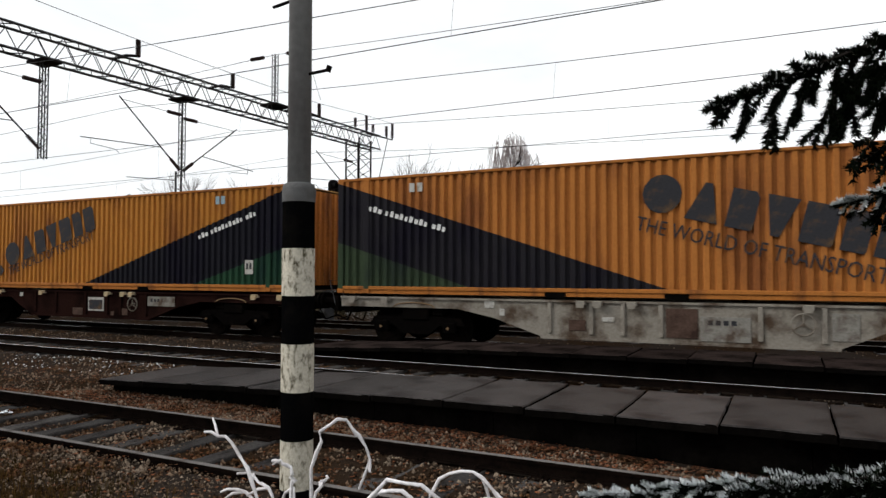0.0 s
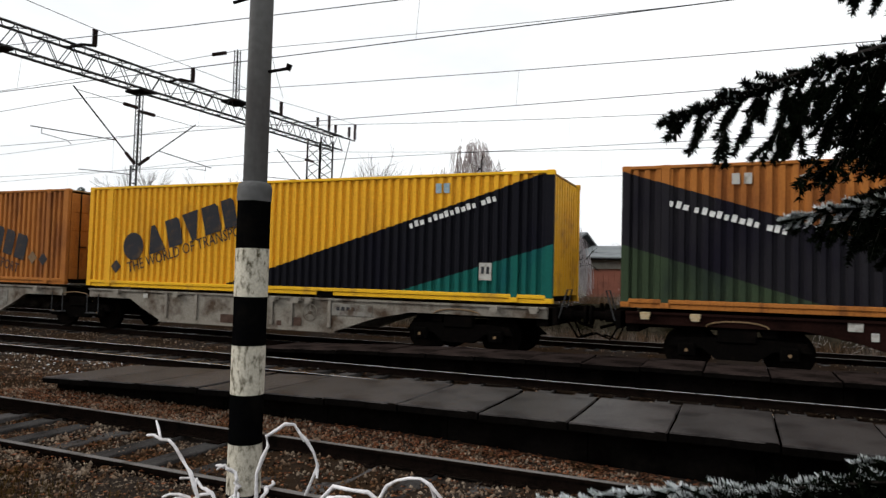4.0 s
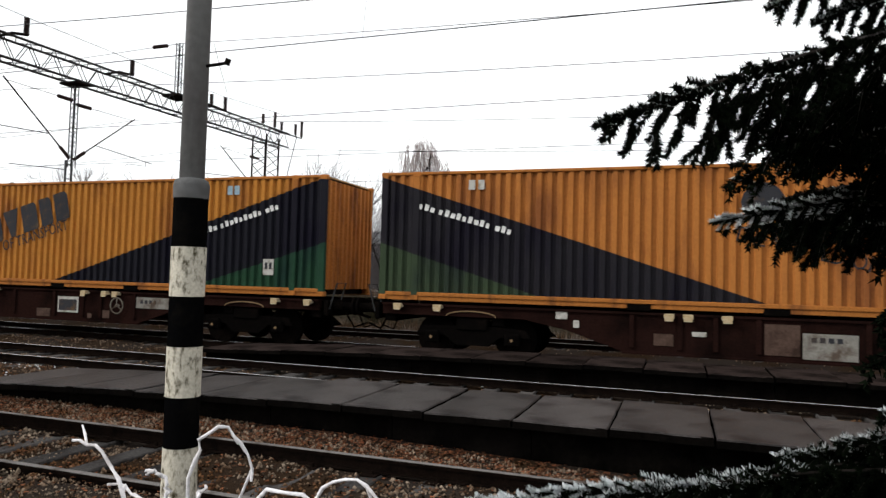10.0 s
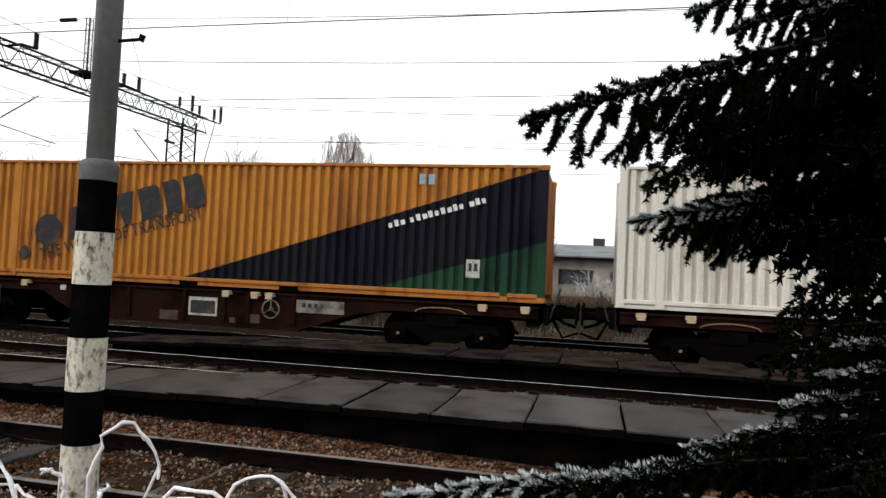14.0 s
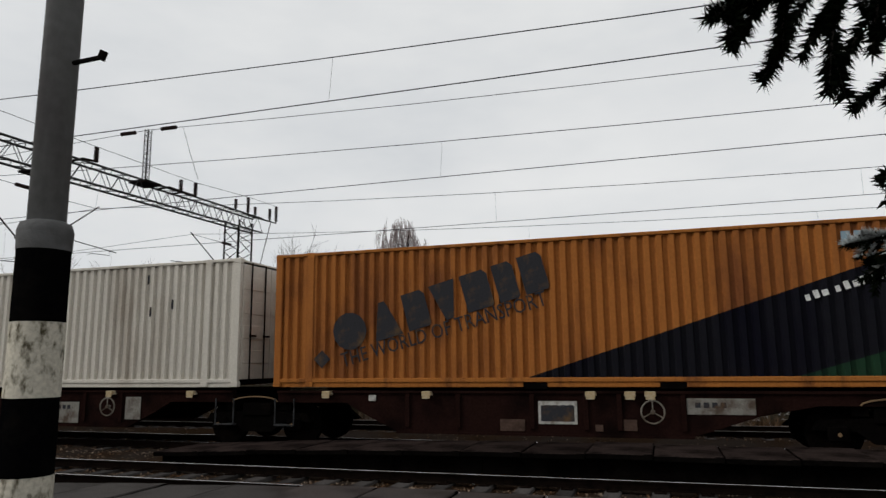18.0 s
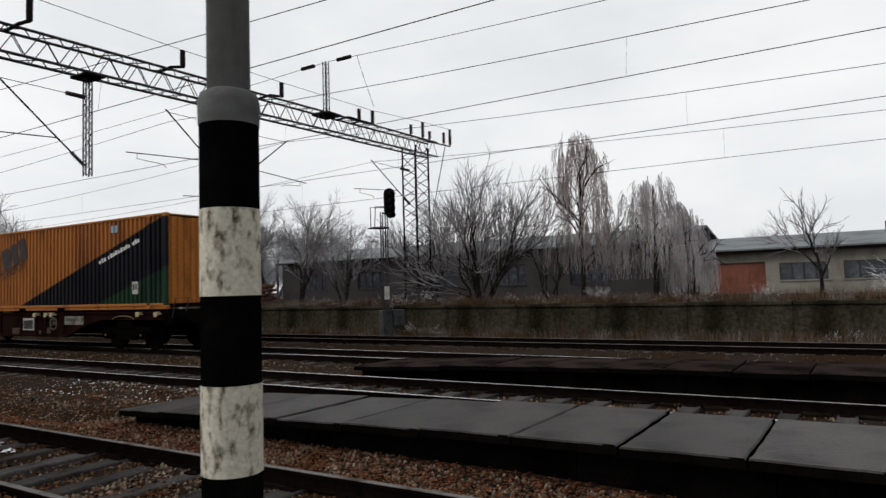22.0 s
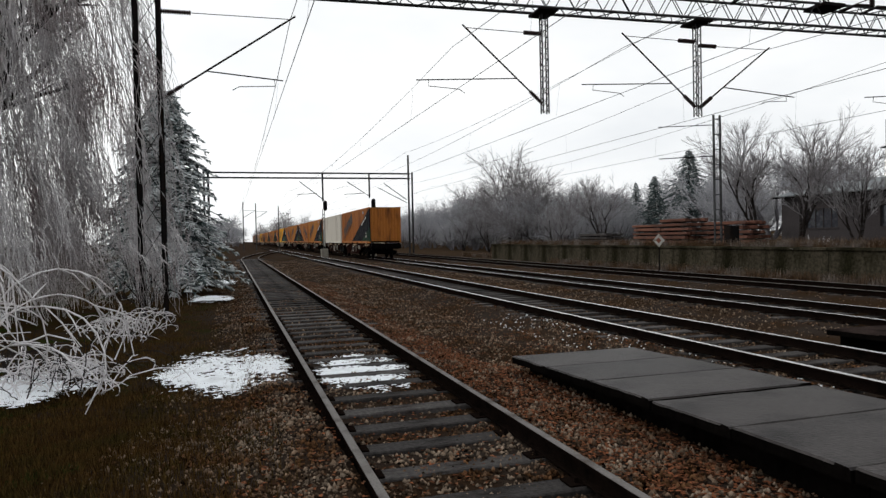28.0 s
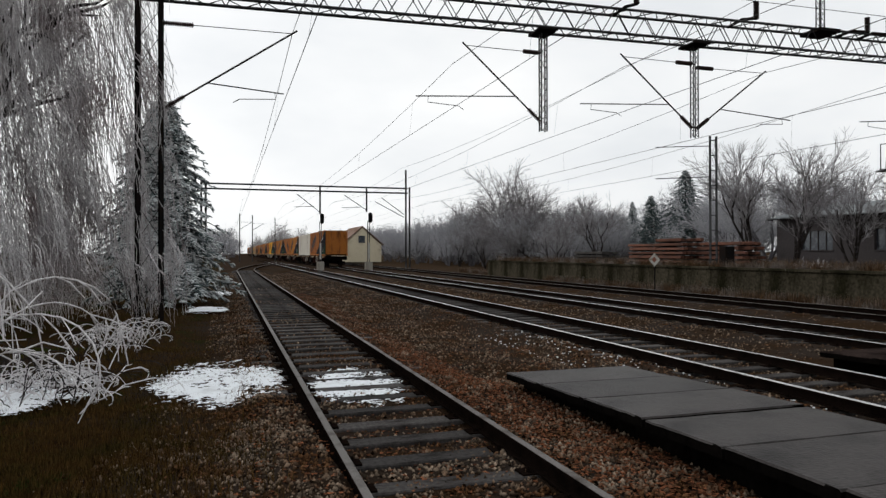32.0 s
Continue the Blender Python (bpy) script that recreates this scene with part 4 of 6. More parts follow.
    for k in range(17):
        if k not in (3, 13):
            b = part("address_bar", cached("address_bar%d" % (k % 4), lambda k=k: Shape().box(0, 0.075 + 0.012 * (k % 3), 0.006, 0.012, 0.0, 0.105 + 0.035 * (k % 2)), M["letter_white"]), None, c, "small white painted bar")
            b.matrix_basis = u @ pose(x, 0, 0)
        x += (0.075 if k in (3, 13) else 0.142) * rng.uniform(0.94, 1.06)
    if not mirrored:
        p = part("placard", cached("placard", lambda: Shape().box(12.07, 12.36, 0.006, 0.012, 0.46, 0.84, 0.003), M["plate_white"]), None, c, "white placard")
        part("writing_bar", cached("placard_bars", lambda: Shape().box(12.12, 12.19, 0.002, 0.005, 0.60, 0.76).box(12.24, 12.31, 0.002, 0.005, 0.60, 0.76), M["letter_dark"]), None, p)
        part("upper_placard", cached("upper_placard", lambda: Shape().box(10.98, 11.12, 0.006, 0.012, 2.40, 2.62).box(11.18, 11.32, 0.006, 0.012, 2.40, 2.62), M["plate_blue"]), None, c, "small pale blue label pair")
        part("hazard_placard", cached("hazard_placard_r", lambda: Shape().prism([(1.14, 0.38), (1.33, 0.57), (1.14, 0.76), (0.95, 0.57)], 0.006, 0.012), M["letter_dark"]), None, c, "dark diamond placard")
    else:
        part("hazard_placard", cached("hazard_placard", lambda: Shape().prism([(12.76, 0.54), (12.95, 0.73), (12.76, 0.92), (12.57, 0.73)], -0.014, -0.008), M["letter_dark"]), None, c, "dark diamond placard")
        part("hazard_placard", cached("hazard_placard_pale", lambda: Shape().prism([(12.26, 0.58), (12.46, 0.78), (12.26, 0.98), (12.06, 0.78)], 0.006, 0.012), M["faded_and_glint"]), None, c, "faded pale diamond placard")
        part("upper_placard", cached("upper_placard_m", lambda: Shape().box(2.05, 2.19, 0.006, 0.012, 2.42, 2.63).box(2.26, 2.40, 0.006, 0.012, 2.42, 2.63), M["plate_white"]), None, c, "small pale label pair")
    return c


def cached_part(name, key, make, material, parent, label="", smooth=False):
    return part(name, cached(key, make, material, smooth), None, parent, label)


GAP_IN, GAP_OUT = 0.90, 1.40
UNIT = 2 * BOX_L + GAP_IN
PITCH = UNIT + GAP_OUT


def bogie(parent, x, key):
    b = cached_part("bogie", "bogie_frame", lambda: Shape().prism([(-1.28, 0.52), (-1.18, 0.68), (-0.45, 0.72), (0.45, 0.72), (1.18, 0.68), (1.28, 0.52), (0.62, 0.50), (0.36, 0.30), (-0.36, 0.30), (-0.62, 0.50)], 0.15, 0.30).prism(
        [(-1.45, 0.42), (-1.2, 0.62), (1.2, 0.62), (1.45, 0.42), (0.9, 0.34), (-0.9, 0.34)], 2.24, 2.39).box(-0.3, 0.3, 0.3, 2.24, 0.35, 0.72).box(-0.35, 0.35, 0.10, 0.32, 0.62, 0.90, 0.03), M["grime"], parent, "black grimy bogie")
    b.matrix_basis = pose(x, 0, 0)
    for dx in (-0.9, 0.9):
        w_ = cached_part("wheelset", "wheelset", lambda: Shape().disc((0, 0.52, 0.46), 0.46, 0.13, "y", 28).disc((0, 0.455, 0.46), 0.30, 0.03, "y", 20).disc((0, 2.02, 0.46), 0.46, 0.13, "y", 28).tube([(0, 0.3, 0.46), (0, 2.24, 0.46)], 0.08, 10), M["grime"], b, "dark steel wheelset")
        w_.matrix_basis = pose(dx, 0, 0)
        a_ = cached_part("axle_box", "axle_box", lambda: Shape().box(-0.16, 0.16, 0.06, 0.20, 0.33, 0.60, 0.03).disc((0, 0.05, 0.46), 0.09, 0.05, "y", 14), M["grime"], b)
        a_.matrix_basis = pose(dx, 0, 0)
        # Pale disc on each axle box: a glint put in as colour.
        part("bearing_cover", cached("bearing_cover", lambda: Shape().disc((0, 0.022, 0.46), 0.034, 0.008, "y", 12), M["faded_and_glint"]), None, a_, "pale disc painted as a glint on the axle box")
    # Arc of the spring cover; its pale tone is light put into the colour.
    part("side_bearer", cached("side_bearer", lambda: Shape().tube([(0.55 * math.cos(math.pi * j / 8), 0.03, 0.93 + 0.11 * math.sin(math.pi * j / 8)) for j in range(9)], 0.016, 5), M["faded_and_glint"]), None, b, "arched spring cover edge, its light in the pale colour")
    return b


def cross_members():
    s = Shape().box(0.1, 13.6, 1.1, 1.45, 0.8, 1.1)
    for x in (0.1, 2.6, 5.0, 8.0, 10.9, 13.35):
        s.box(x, x + 0.25, 0.17, 2.37, 0.75, 1.08)
    return s


def wagon(name, colour, label):
    """A twin articulated container wagon: fish-bellied side beams, three bogies, buffers and fittings."""
    paint = M[colour]
    w_ = thing(name, None, label, "freight wagon", "wagons of the train")
    for half in (0, 1):
        o = half * (BOX_L + GAP_IN)
        for side in (0, 1):
            y0, y1 = (0.05, 0.17) if side == 0 else (2.37, 2.49)
            out = [(0.1, 1.12), (0.1, 0.92), (3.3, 0.92), (4.2, 0.74), (5.3, 0.38), (10.9, 0.38), (11.6, 0.70), (12.0, 0.92), (13.6, 0.92), (13.6, 1.12)]
            if half:
                out = [(13.7 - x, z) for x, z in reversed(out)]
            flange = (5.3, 10.9) if half == 0 else (2.8, 8.4)
            s = cached_part("side_beam", "side_beam%d%d" % (side, half), lambda: Shape().prism(out, y0, y1).box(0.1, 13.6, y0 - 0.05, y1 + 0.02, 1.12, 1.165).box(*flange, y0 - 0.04, y1 + 0.02, 0.34, 0.38), paint, w_, "", False)
            s.matrix_basis = pose(o, 0, 0)
            for x in ((5.45, 6.35, 7.0, 7.75, 9.55, 10.6) if half == 0 else (3.0, 4.05, 5.5, 6.5, 7.1, 8.2)):
                r = cached_part("stiffener", "stiffener%d" % side, lambda: Shape().box(0, 0.09, y0 - 0.045 if side == 0 else y1, y0 if side == 0 else y1 + 0.045, 0.46, 1.11, 0.008), paint, s)
                r.matrix_basis = pose(x, 0, 0)
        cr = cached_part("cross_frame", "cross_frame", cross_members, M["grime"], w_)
        cr.matrix_basis = pose(o, 0, 0)
        for x in ((1.2, 3.38, 6.55, 7.25, 7.6, 12.37, 13.25) if half else (0.4, 1.33, 6.1, 6.45, 7.15, 10.3, 12.5)):
            lg = cached_part("container_latch", "container_latch", lambda: Shape().box(0, 0.19, -0.10, 0.06, 1.07, 1.16, 0.01).box(0.015, 0.175, -0.105, -0.098, 1.02, 1.12), M["plate_amber"] if colour == "wagon_brown" else M["wagon_grey"], w_, "small latch bracket")
            lg.matrix_basis = pose(o + x, 0, 0)
        hw = cached_part("hand_wheel", "hand_wheel", lambda: Shape().tube([(0.20 * math.cos(a * math.pi / 12), -0.06, 0.20 * math.sin(a * math.pi / 12)) for a in range(25)], 0.016, 6, False).tube(
            [(0, -0.06, 0), (0, -0.06, 0.2)], 0.012, 5).tube([(0, -0.06, 0), (0.17, -0.06, -0.1)], 0.012, 5).tube([(0, -0.06, 0), (-0.17, -0.06, -0.1)], 0.012, 5).disc((0, -0.03, 0), 0.04, 0.1, "y", 10), M["wagon_grey"], w_, "dull grey spoked brake wheel")
        hw.matrix_basis = pose(o + (10.3 if half == 0 else 7.72), 0.04, 0.80)
        # painted boards and papers: along the beam, height, width, tall, material
        boards = ((3.98, 0.96, 0.24, 0.17, "plate_white"), (4.34, 0.80, 0.12, 0.15, "plate_white"), (5.91, 0.53, 0.37, 0.23, "board_brown"), (6.62, 0.74, 0.26, 0.09, "plate_white"), (7.89, 0.46, 0.60, 0.58, "board_brown"),
                  (8.53, 0.42, 0.90, 0.48, "plate_pale"), (10.76, 0.52, 0.43, 0.50, "plate_pale")) if half == 0 else (
                  (2.2, 0.96, 0.16, 0.12, "plate_white"), (4.92, 0.42, 0.48, 0.22, "board_brown"), (5.66, 0.56, 0.72, 0.42, "plate_white"), (6.70, 0.44, 0.14, 0.12, "board_brown"), (8.30, 0.76, 1.12, 0.28, "plate_pale"), (7.20, 0.46, 0.24, 0.20, "board_brown"))
        for x, z, a, h, mt in boards:
            pl = cached_part("board", "board%.2f%.2f" % (a, h), lambda a=a, h=h: Shape().box(0, a, -0.012, 0.0, 0, h, 0.004), M[mt], w_, "small painted board")
            pl.matrix_basis = pose(o + x, 0.045 if mt != "plate_white" else 0.041, z)
            if a > 0.6:
                dark = Shape().box(0.05, a - 0.05, -0.016, -0.013, 0.05, h - 0.08) if mt == "plate_white" else Shape()
                for j in range(4):
                    dark.box(0.14 + 0.14 * j, 0.23 + 0.14 * j, -0.020, -0.017, h - 0.16, h - 0.07)
                part("writing_bar", cached("writing%.2f" % a, lambda dark=dark: dark, M["letter_dark"]), None, pl)
        st = cached_part("step", "step", lambda: Shape().tube([(0, 0, 1.0), (0, 0, 0.45), (0.45, 0, 0.45), (0.45, 0, 1.0)], 0.018, 6).box(0, 0.45, -0.05, 0.15, 0.44, 0.47), M["steel"], w_, "grey steel step")
        st.matrix_basis = pose(o + (13.2 if half == 0 else 0.05), 0.02, 0)
    for x in (2.16, BOX_L + GAP_IN / 2, UNIT - 2.16):
        bogie(w_, x, x)
    for end, sg in ((0.0, -1), (UNIT, 1)):
        part("headstock", cached("headstock%d" % sg, lambda: Shape().box(min(end, end + sg * 0.1), max(end, end + sg * 0.1), 0.05, 2.49, 0.80, 1.16, 0.01), M["grime"]), None, w_)
        for y in (0.395, 2.145):
            bf = part("buffer", cached("buffer%d%.1f" % (sg, y), lambda y=y: Shape().tube([(end + sg * 0.1, y, 1.03), (end + sg * 0.35, y, 1.03), (end + sg * 0.36, y, 1.03), (end + sg * 0.62, y, 1.03)], [0.13, 0.13, 0.09, 0.09], 14).disc((end + sg * 0.64, y, 1.03), 0.21, 0.05, "x", 18), M["grime"]), None, w_)
        part("coupling", cached("coupling%d" % sg, lambda: Shape().tube([(end + sg * 0.1, 1.27, 0.98), (end + sg * 0.35, 1.27, 0.80), (end + sg * 0.62, 1.27, 0.72)], 0.035, 8).tube([(end + sg * 0.1, 0.9, 0.9), (end + sg * 0.35, 0.95, 0.5), (end + sg * 0.68, 1.0, 0.62)], 0.025, 8).tube(
            [(end + sg * 0.1, 1.6, 0.9), (end + sg * 0.3, 1.62, 0.45), (end + sg * 0.6, 1.6, 0.55)], 0.022, 8), M["grime"]), None, w_)
        part("cross_rail", cached("cross_rail%d" % sg, lambda: Shape().tube([(end + sg * 0.12, 0.1, 0.95), (end + sg * 0.3, 0.1, 1.55), (end + sg * 0.3, 0.55, 1.55), (end + sg * 0.12, 0.55, 0.95)], 0.016, 6), M["steel"]), None, w_, "grey hand rail")
    return w_


train = []      # (thing, x of its left end behind the tail, z)
ochre_label = "weathered ochre container with black and green wedges, painted emblem"
containers = {}


def place(kind, label, x):
    if kind not in containers:
        containers[kind] = container("shipping_container", kind, label)
        ob = containers[kind]
    else:
        ob = copy_thing(containers[kind], pose(0, 0, 0))
    train.append((tagged(ob, label), x, BOX_Z))


wagons = {}


def roll(colour, label, x):
    if colour not in wagons:
        wagons[colour] = wagon("container_wagon", colour, label)
        ob = wagons[colour]
    else:
        ob = copy_thing(wagons[colour], pose(0, 0, 0))
    train.append((tagged(ob, label), x, 0.0))


ORDER = [("white_box", "rustbrown"), ("ochre_back", "ochre"), ("ochre_back", "ochre"), ("ochre_back", "yellow"),
         ("ochre_back", "ochre"), ("ochre_back", "ochre"), ("yellow", "ochre"), ("ochre_back", "yellow"), ("ochre_back", "ochre"), ("ochre", "ochre")]
NOTES = {"white_box": "plain off-white container with ribbed sides on the wagon", "rustbrown": "rust-brown container with black wedge, last on the train",
         "ochre_back": "weathered ochre container, dark wedge at its forward end", "ochre": "weathered ochre container with rising black and green wedge",
         "yellow": "bright yellow container with rising black and teal wedge"}
for k, (a, b) in enumerate(ORDER):
    left = -UNIT - k * PITCH
    roll("wagon_grey" if k in (3, 6) else "wagon_brown", "grey articulated container wagon" if k in (3, 6) else "dirty brown articulated container wagon", left)
    place(a, NOTES[a], left)
    place(b, NOTES[b], left + BOX_L + GAP_IN)


# ---- loose cover: ballast stones and fallen leaves ----
def island_variation(m, lo, hi):
    n, l = m.node_tree.nodes, m.node_tree.links
    hsv = [x for x in n if x.type == "HUE_SAT"][0]
    geo, span, times = n.new("ShaderNodeNewGeometry"), n.new("ShaderNodeMapRange"), n.new("ShaderNodeMath")
    span.inputs["To Min"].default_value, span.inputs["To Max"].default_value = lo, hi
    l.new(geo.outputs["Random Per Island"], span.inputs["Value"])
    old = hsv.inputs["Value"].links[0].from_socket
    times.operation = "MULTIPLY"
    l.new(old, times.inputs[0])
    l.new(span.outputs["Result"], times.inputs[1])
    l.new(times.outputs["Value"], hsv.inputs["Value"])


island_variation(M["stone"], 0.05, 2.6)
island_variation(M["leaf"], 0.4, 1.7)


def soup(name, verts, faces, material, parent=None, label="", category="", kind="", group=""):
    """One mesh from arrays of vertices and equal-sided faces."""
    me = bpy.data.meshes.new(name)
    me.vertices.add(len(verts))
    me.vertices.foreach_set("co", np.asarray(verts, dtype=np.float32).ravel())
    k = faces.shape[1]
    me.loops.add(faces.size)
    me.loops.foreach_set("vertex_index", faces.astype(np.int32).ravel())
    me.polygons.add(len(faces))
    me.polygons.foreach_set("loop_start", np.arange(0, faces.size, k, dtype=np.int32))
    me.polygons.foreach_set("loop_total", np.full(len(faces), k, dtype=np.int32))
    me.update(calc_edges=True)
    me.materials.append(material)
    ob = new(name, me)
    ob.parent = parent
    return tagged(ob, label, category, "", kind)


OCTA_V = np.array([(1, 0, 0), (-1, 0, 0), (0, 1, 0), (0, -1, 0), (0, 0, 1), (0, 0, -1)], float)
OCTA_F = np.array([(0, 2, 4), (2, 1, 4), (1, 3, 4), (3, 0, 4), (2, 0, 5), (1, 2, 5), (3, 1, 5), (0, 3, 5)])
rs = np.random.RandomState(5)


def scatter(regions, size_lo, size_hi):
    vs = []
    for x0, x1, y0, y1, count in regions:
        x, y = rs.uniform(x0, x1, count), rs.uniform(y0, y1, count)
        keep = (y > -1.0) | (rs.rand(count) < ((y + 2.3) / 1.6) ** 1.5 + 0.25 * np.sin(x * 2.1 + 1.3 * np.sin(y * 3)))
        for c in (T1, T2, T3, T4):
            keep &= np.abs(np.abs(y - c) - HALF) > 0.085
        keep &= (np.abs(y - T1) > 0.62) | (rs.rand(count) < 0.55)
        x, y = x[keep], y[keep]
        n = len(x)
        z = np.array([bed(a, b) for a, b in zip(x, y)])
        size = rs.uniform(size_lo, size_hi, (n, 1, 1)) * rs.uniform(0.6, 1.4, (n, 1, 3))
        v = OCTA_V[None] * size * rs.uniform(0.75, 1.25, (n, 6, 3))
        a = rs.uniform(0, 6.28, n)
        c_, s_ = np.cos(a)[:, None], np.sin(a)[:, None]
        v = np.stack([v[..., 0] * c_ - v[..., 1] * s_, v[..., 0] * s_ + v[..., 1] * c_, v[..., 2] + v[..., 0] * rs.uniform(-0.4, 0.4, (n, 1))], -1)
        vs.append(v + np.stack([x, y, z + size[:, 0, 2] * 0.3], -1)[:, None])
    v = np.concatenate(vs)
    f = OCTA_F[None] + 6 * np.arange(len(v))[:, None, None]
    return v.reshape(-1, 3), f.reshape(-1, 3)


v, f = scatter([(-6, 7, -0.05, 2.5, 17000), (-9, -3, -1.9, 4.5, 15000), (-28, -9, -1.3, 4.0, 20000), (-12, 8, 4.2, 7.7, 12000), (-32, -9, 4.0, 9.5, 12000), (-30, 10, 9.2, 12.4, 6500), (-34, 12, 13.6, 19.3, 6500), (-62, -28, -1.2, 4.4, 9000), (-64, -31, 4.2, 9.6, 8000), (-60, -29, 12.2, 19.2, 5000)], 0.008, 0.024)
v2, f2 = scatter([(-7, 6, -2.6, -0.05, 22000)], 0.005, 0.014)
v, f = np.concatenate([v, v2]), np.concatenate([f, f2 + len(v)])
soup("ballast_stones", v, f, M["stone"], None, "loose grey and brown ballast stones between the rails", "ballast", "stuff")
n = 30000
lx = np.concatenate([rs.uniform(-12, 7, n // 2), rs.uniform(-30, 0, n // 2)])
ly = np.where(rs.rand(n) < 0.55, rs.uniform(1.7, 2.6, n), np.where(rs.rand(n) < 0.5, rs.uniform(-1.0, 2.4, n), rs.uniform(2.4, 5.6, n)))
lz = np.array([bed(a, b) for a, b in zip(lx, ly)]) + 0.014
q = np.array([(-1, -0.5, 0), (1, -0.4, 0.2), (0.9, 0.6, 0), (-0.8, 0.5, 0.25)])[None] * rs.uniform(0.009, 0.026, (n, 1, 1))
a = rs.uniform(0, 6.28, (n, 1))
q = np.stack([q[..., 0] * np.cos(a) - q[..., 1] * np.sin(a), q[..., 0] * np.sin(a) + q[..., 1] * np.cos(a), q[..., 2]], -1) + np.stack([lx, ly, lz], -1)[:, None]
soup("fallen_leaves", q.reshape(-1, 3), np.arange(4 * n).reshape(-1, 4), M["leaf"], None, "brown fallen leaves lying on the ballast", "leaves", "stuff")

# crumbs of old snow and frost by the main track
n = 900
cx, cy = rs.uniform(-14, 9, n), np.where(rs.rand(n) < 0.75, rs.uniform(4.3, 5.5, n), rs.uniform(7.2, 7.65, n))
keep = np.abs(np.abs(cy - T2) - HALF) > 0.09
cx, cy = cx[keep], cy[keep]
size = rs.uniform(0.006, 0.019, (len(cx), 1, 1)) * rs.uniform(0.6, 1.5, (len(cx), 1, 3)) * np.array([1.4, 1.2, 0.6])
v = OCTA_V[None] * size + np.stack([cx, cy, np.array([bed(p_, q_) for p_, q_ in zip(cx, cy)]) + 0.022], -1)[:, None]
soup("snow_crumbs", v.reshape(-1, 3), (OCTA_F[None] + 6 * np.arange(len(cx))[:, None, None]).reshape(-1, 3), M["snow"], None, "white crumbs of old snow on the ballast", "snow", "stuff")

# grass tufts on the near verge and dry grass on the dock edge
island_variation(M["grass"], 0.4, 1.6)


def blades(regions, h_lo, h_hi, width):
    out_ = []
    for x0, x1, y0, y1, count in regions:
        bx, by = rs.uniform(x0, x1, count), rs.uniform(y0, y1, count)
        ok = (by < -2.0) | (by > 5) | (rs.rand(count) < (-0.35 - by) / 1.6)
        bx, by = bx[ok], by[ok]
        count = len(bx)
        bz = np.array([bed(p_, q_) for p_, q_ in zip(bx, by)])
        h, t = rs.uniform(h_lo, h_hi, count), rs.uniform(0, 6.28, count)
        lean = rs.uniform(0.1, 0.7, count) * h
        d = np.stack([np.cos(t), np.sin(t)], -1)
        o_ = np.stack([bx, by, bz], -1)
        side = np.stack([-d[:, 1] * width, d[:, 0] * width, 0 * bx], -1)
        tip = o_ + np.stack([d[:, 0] * lean, d[:, 1] * lean, h], -1)
        out_.append(np.stack([o_ - side, o_ + side, tip], 1))
    return np.concatenate(out_)


b = blades([(-14, 2.5, -6, -1.5, 12000), (-9, -3, -4.2, -0.35, 34000), (-7, -2.5, -3.0, -0.35, 16000), (-30, -14, -4, -0.35, 12000), (-14, -9, -3.5, -0.35, 12000)], 0.02, 0.10, 0.0045)
soup("verge_grass", b.reshape(-1, 3), np.arange(3 * len(b)).reshape(-1, 3), M["grass"], None, "short faded winter grass on the verge", "grass", "stuff")
M["straw"] = surface("dry_straw", (0.070, 0.042, 0.023), 0.9, 0, (0.17, 0.15, 0.135), 0.5, 0.8, 20, 0.3, 0, 30)
island_variation(M["straw"], 0.5, 1.6)
b = blades([(-60, 16, 19.64, 19.95, 14000), (-60, 16, 19.7, 20.8, 9000), (-40, 16, 18.5, 19.40, 15000), (-60, 16, 20.8, 30, 12000)], 0.10, 0.46, 0.010)
soup("dry_grass", b.reshape(-1, 3), np.arange(3 * len(b)).reshape(-1, 3), M["straw"], None, "dry straw-coloured grass along the dock edge", "grass", "stuff")


# ---- snow patches ----
def snow_patch(x0, x1, y0, y1, z, seed, label):
    """Thin, half melted snow: broken sheets that follow the bed, with stones and soil showing through."""
    nx, ny = 150, 120
    s, ids = Shape(), {}
    for i in range(nx + 1):
        for j in range(ny + 1):
            x, y = x0 + (x1 - x0) * i / nx, y0 + (y1 - y0) * j / ny
            u, v_ = 2 * i / nx - 1, 2 * j / ny - 1
            r = u * u + v_ * v_ + 0.7 * noise.noise((x * 1.6, y * 1.6, seed)) + 0.45 * noise.noise((x * 6, y * 6, seed)) + 0.62 * noise.noise((x * 17, y * 17, seed)) + 0.5 * noise.noise((x * 37, y * 37, seed))
            if r < 0.70:
                ids[i, j] = len(s.v)
                s.v.append((x, y, max(z, bed(x, y) + 0.012) + 0.008 * min(1.0, 0.70 - r)))
    for i in range(nx):
        for j in range(ny):
            k = [(i, j), (i + 1, j), (i + 1, j + 1), (i, j + 1)]
            if all(c in ids for c in k):
                s.f.append(tuple(ids[c] for c in k))
    return lone("snow_patch", s, M["snow"], label, "snow", "snow patches", smooth=True)


snow_patch(-11.6, -8.0, -2.05, 0.0, -0.190, 2.0, "thin patch of old snow beside the siding")
snow_patch(-10.3, -7.4, 0.06, 1.44, -0.160, 7.0, "thin patch of old snow between the siding rails")
snow_patch(-23.5, -20.5, -2.2, -0.8, -0.14, 3.0, "small patch of old snow on the verge")
snow_patch(-33.0, -28.0, -2.3, -0.6, -0.13, 5.0, "small patch of old snow on the verge")
snow_patch(-10.6, -7.6, -4.7, -2.4, -0.12, 6.0, "frosty snow under the shrub")


M["dead"] = surface("dead_weed_stalk", (0.070, 0.038, 0.020), 0.95, 0, (0.12, 0.09, 0.07), 0.4, 3, 30, 0.3, 0, 30, gloss=0.0)
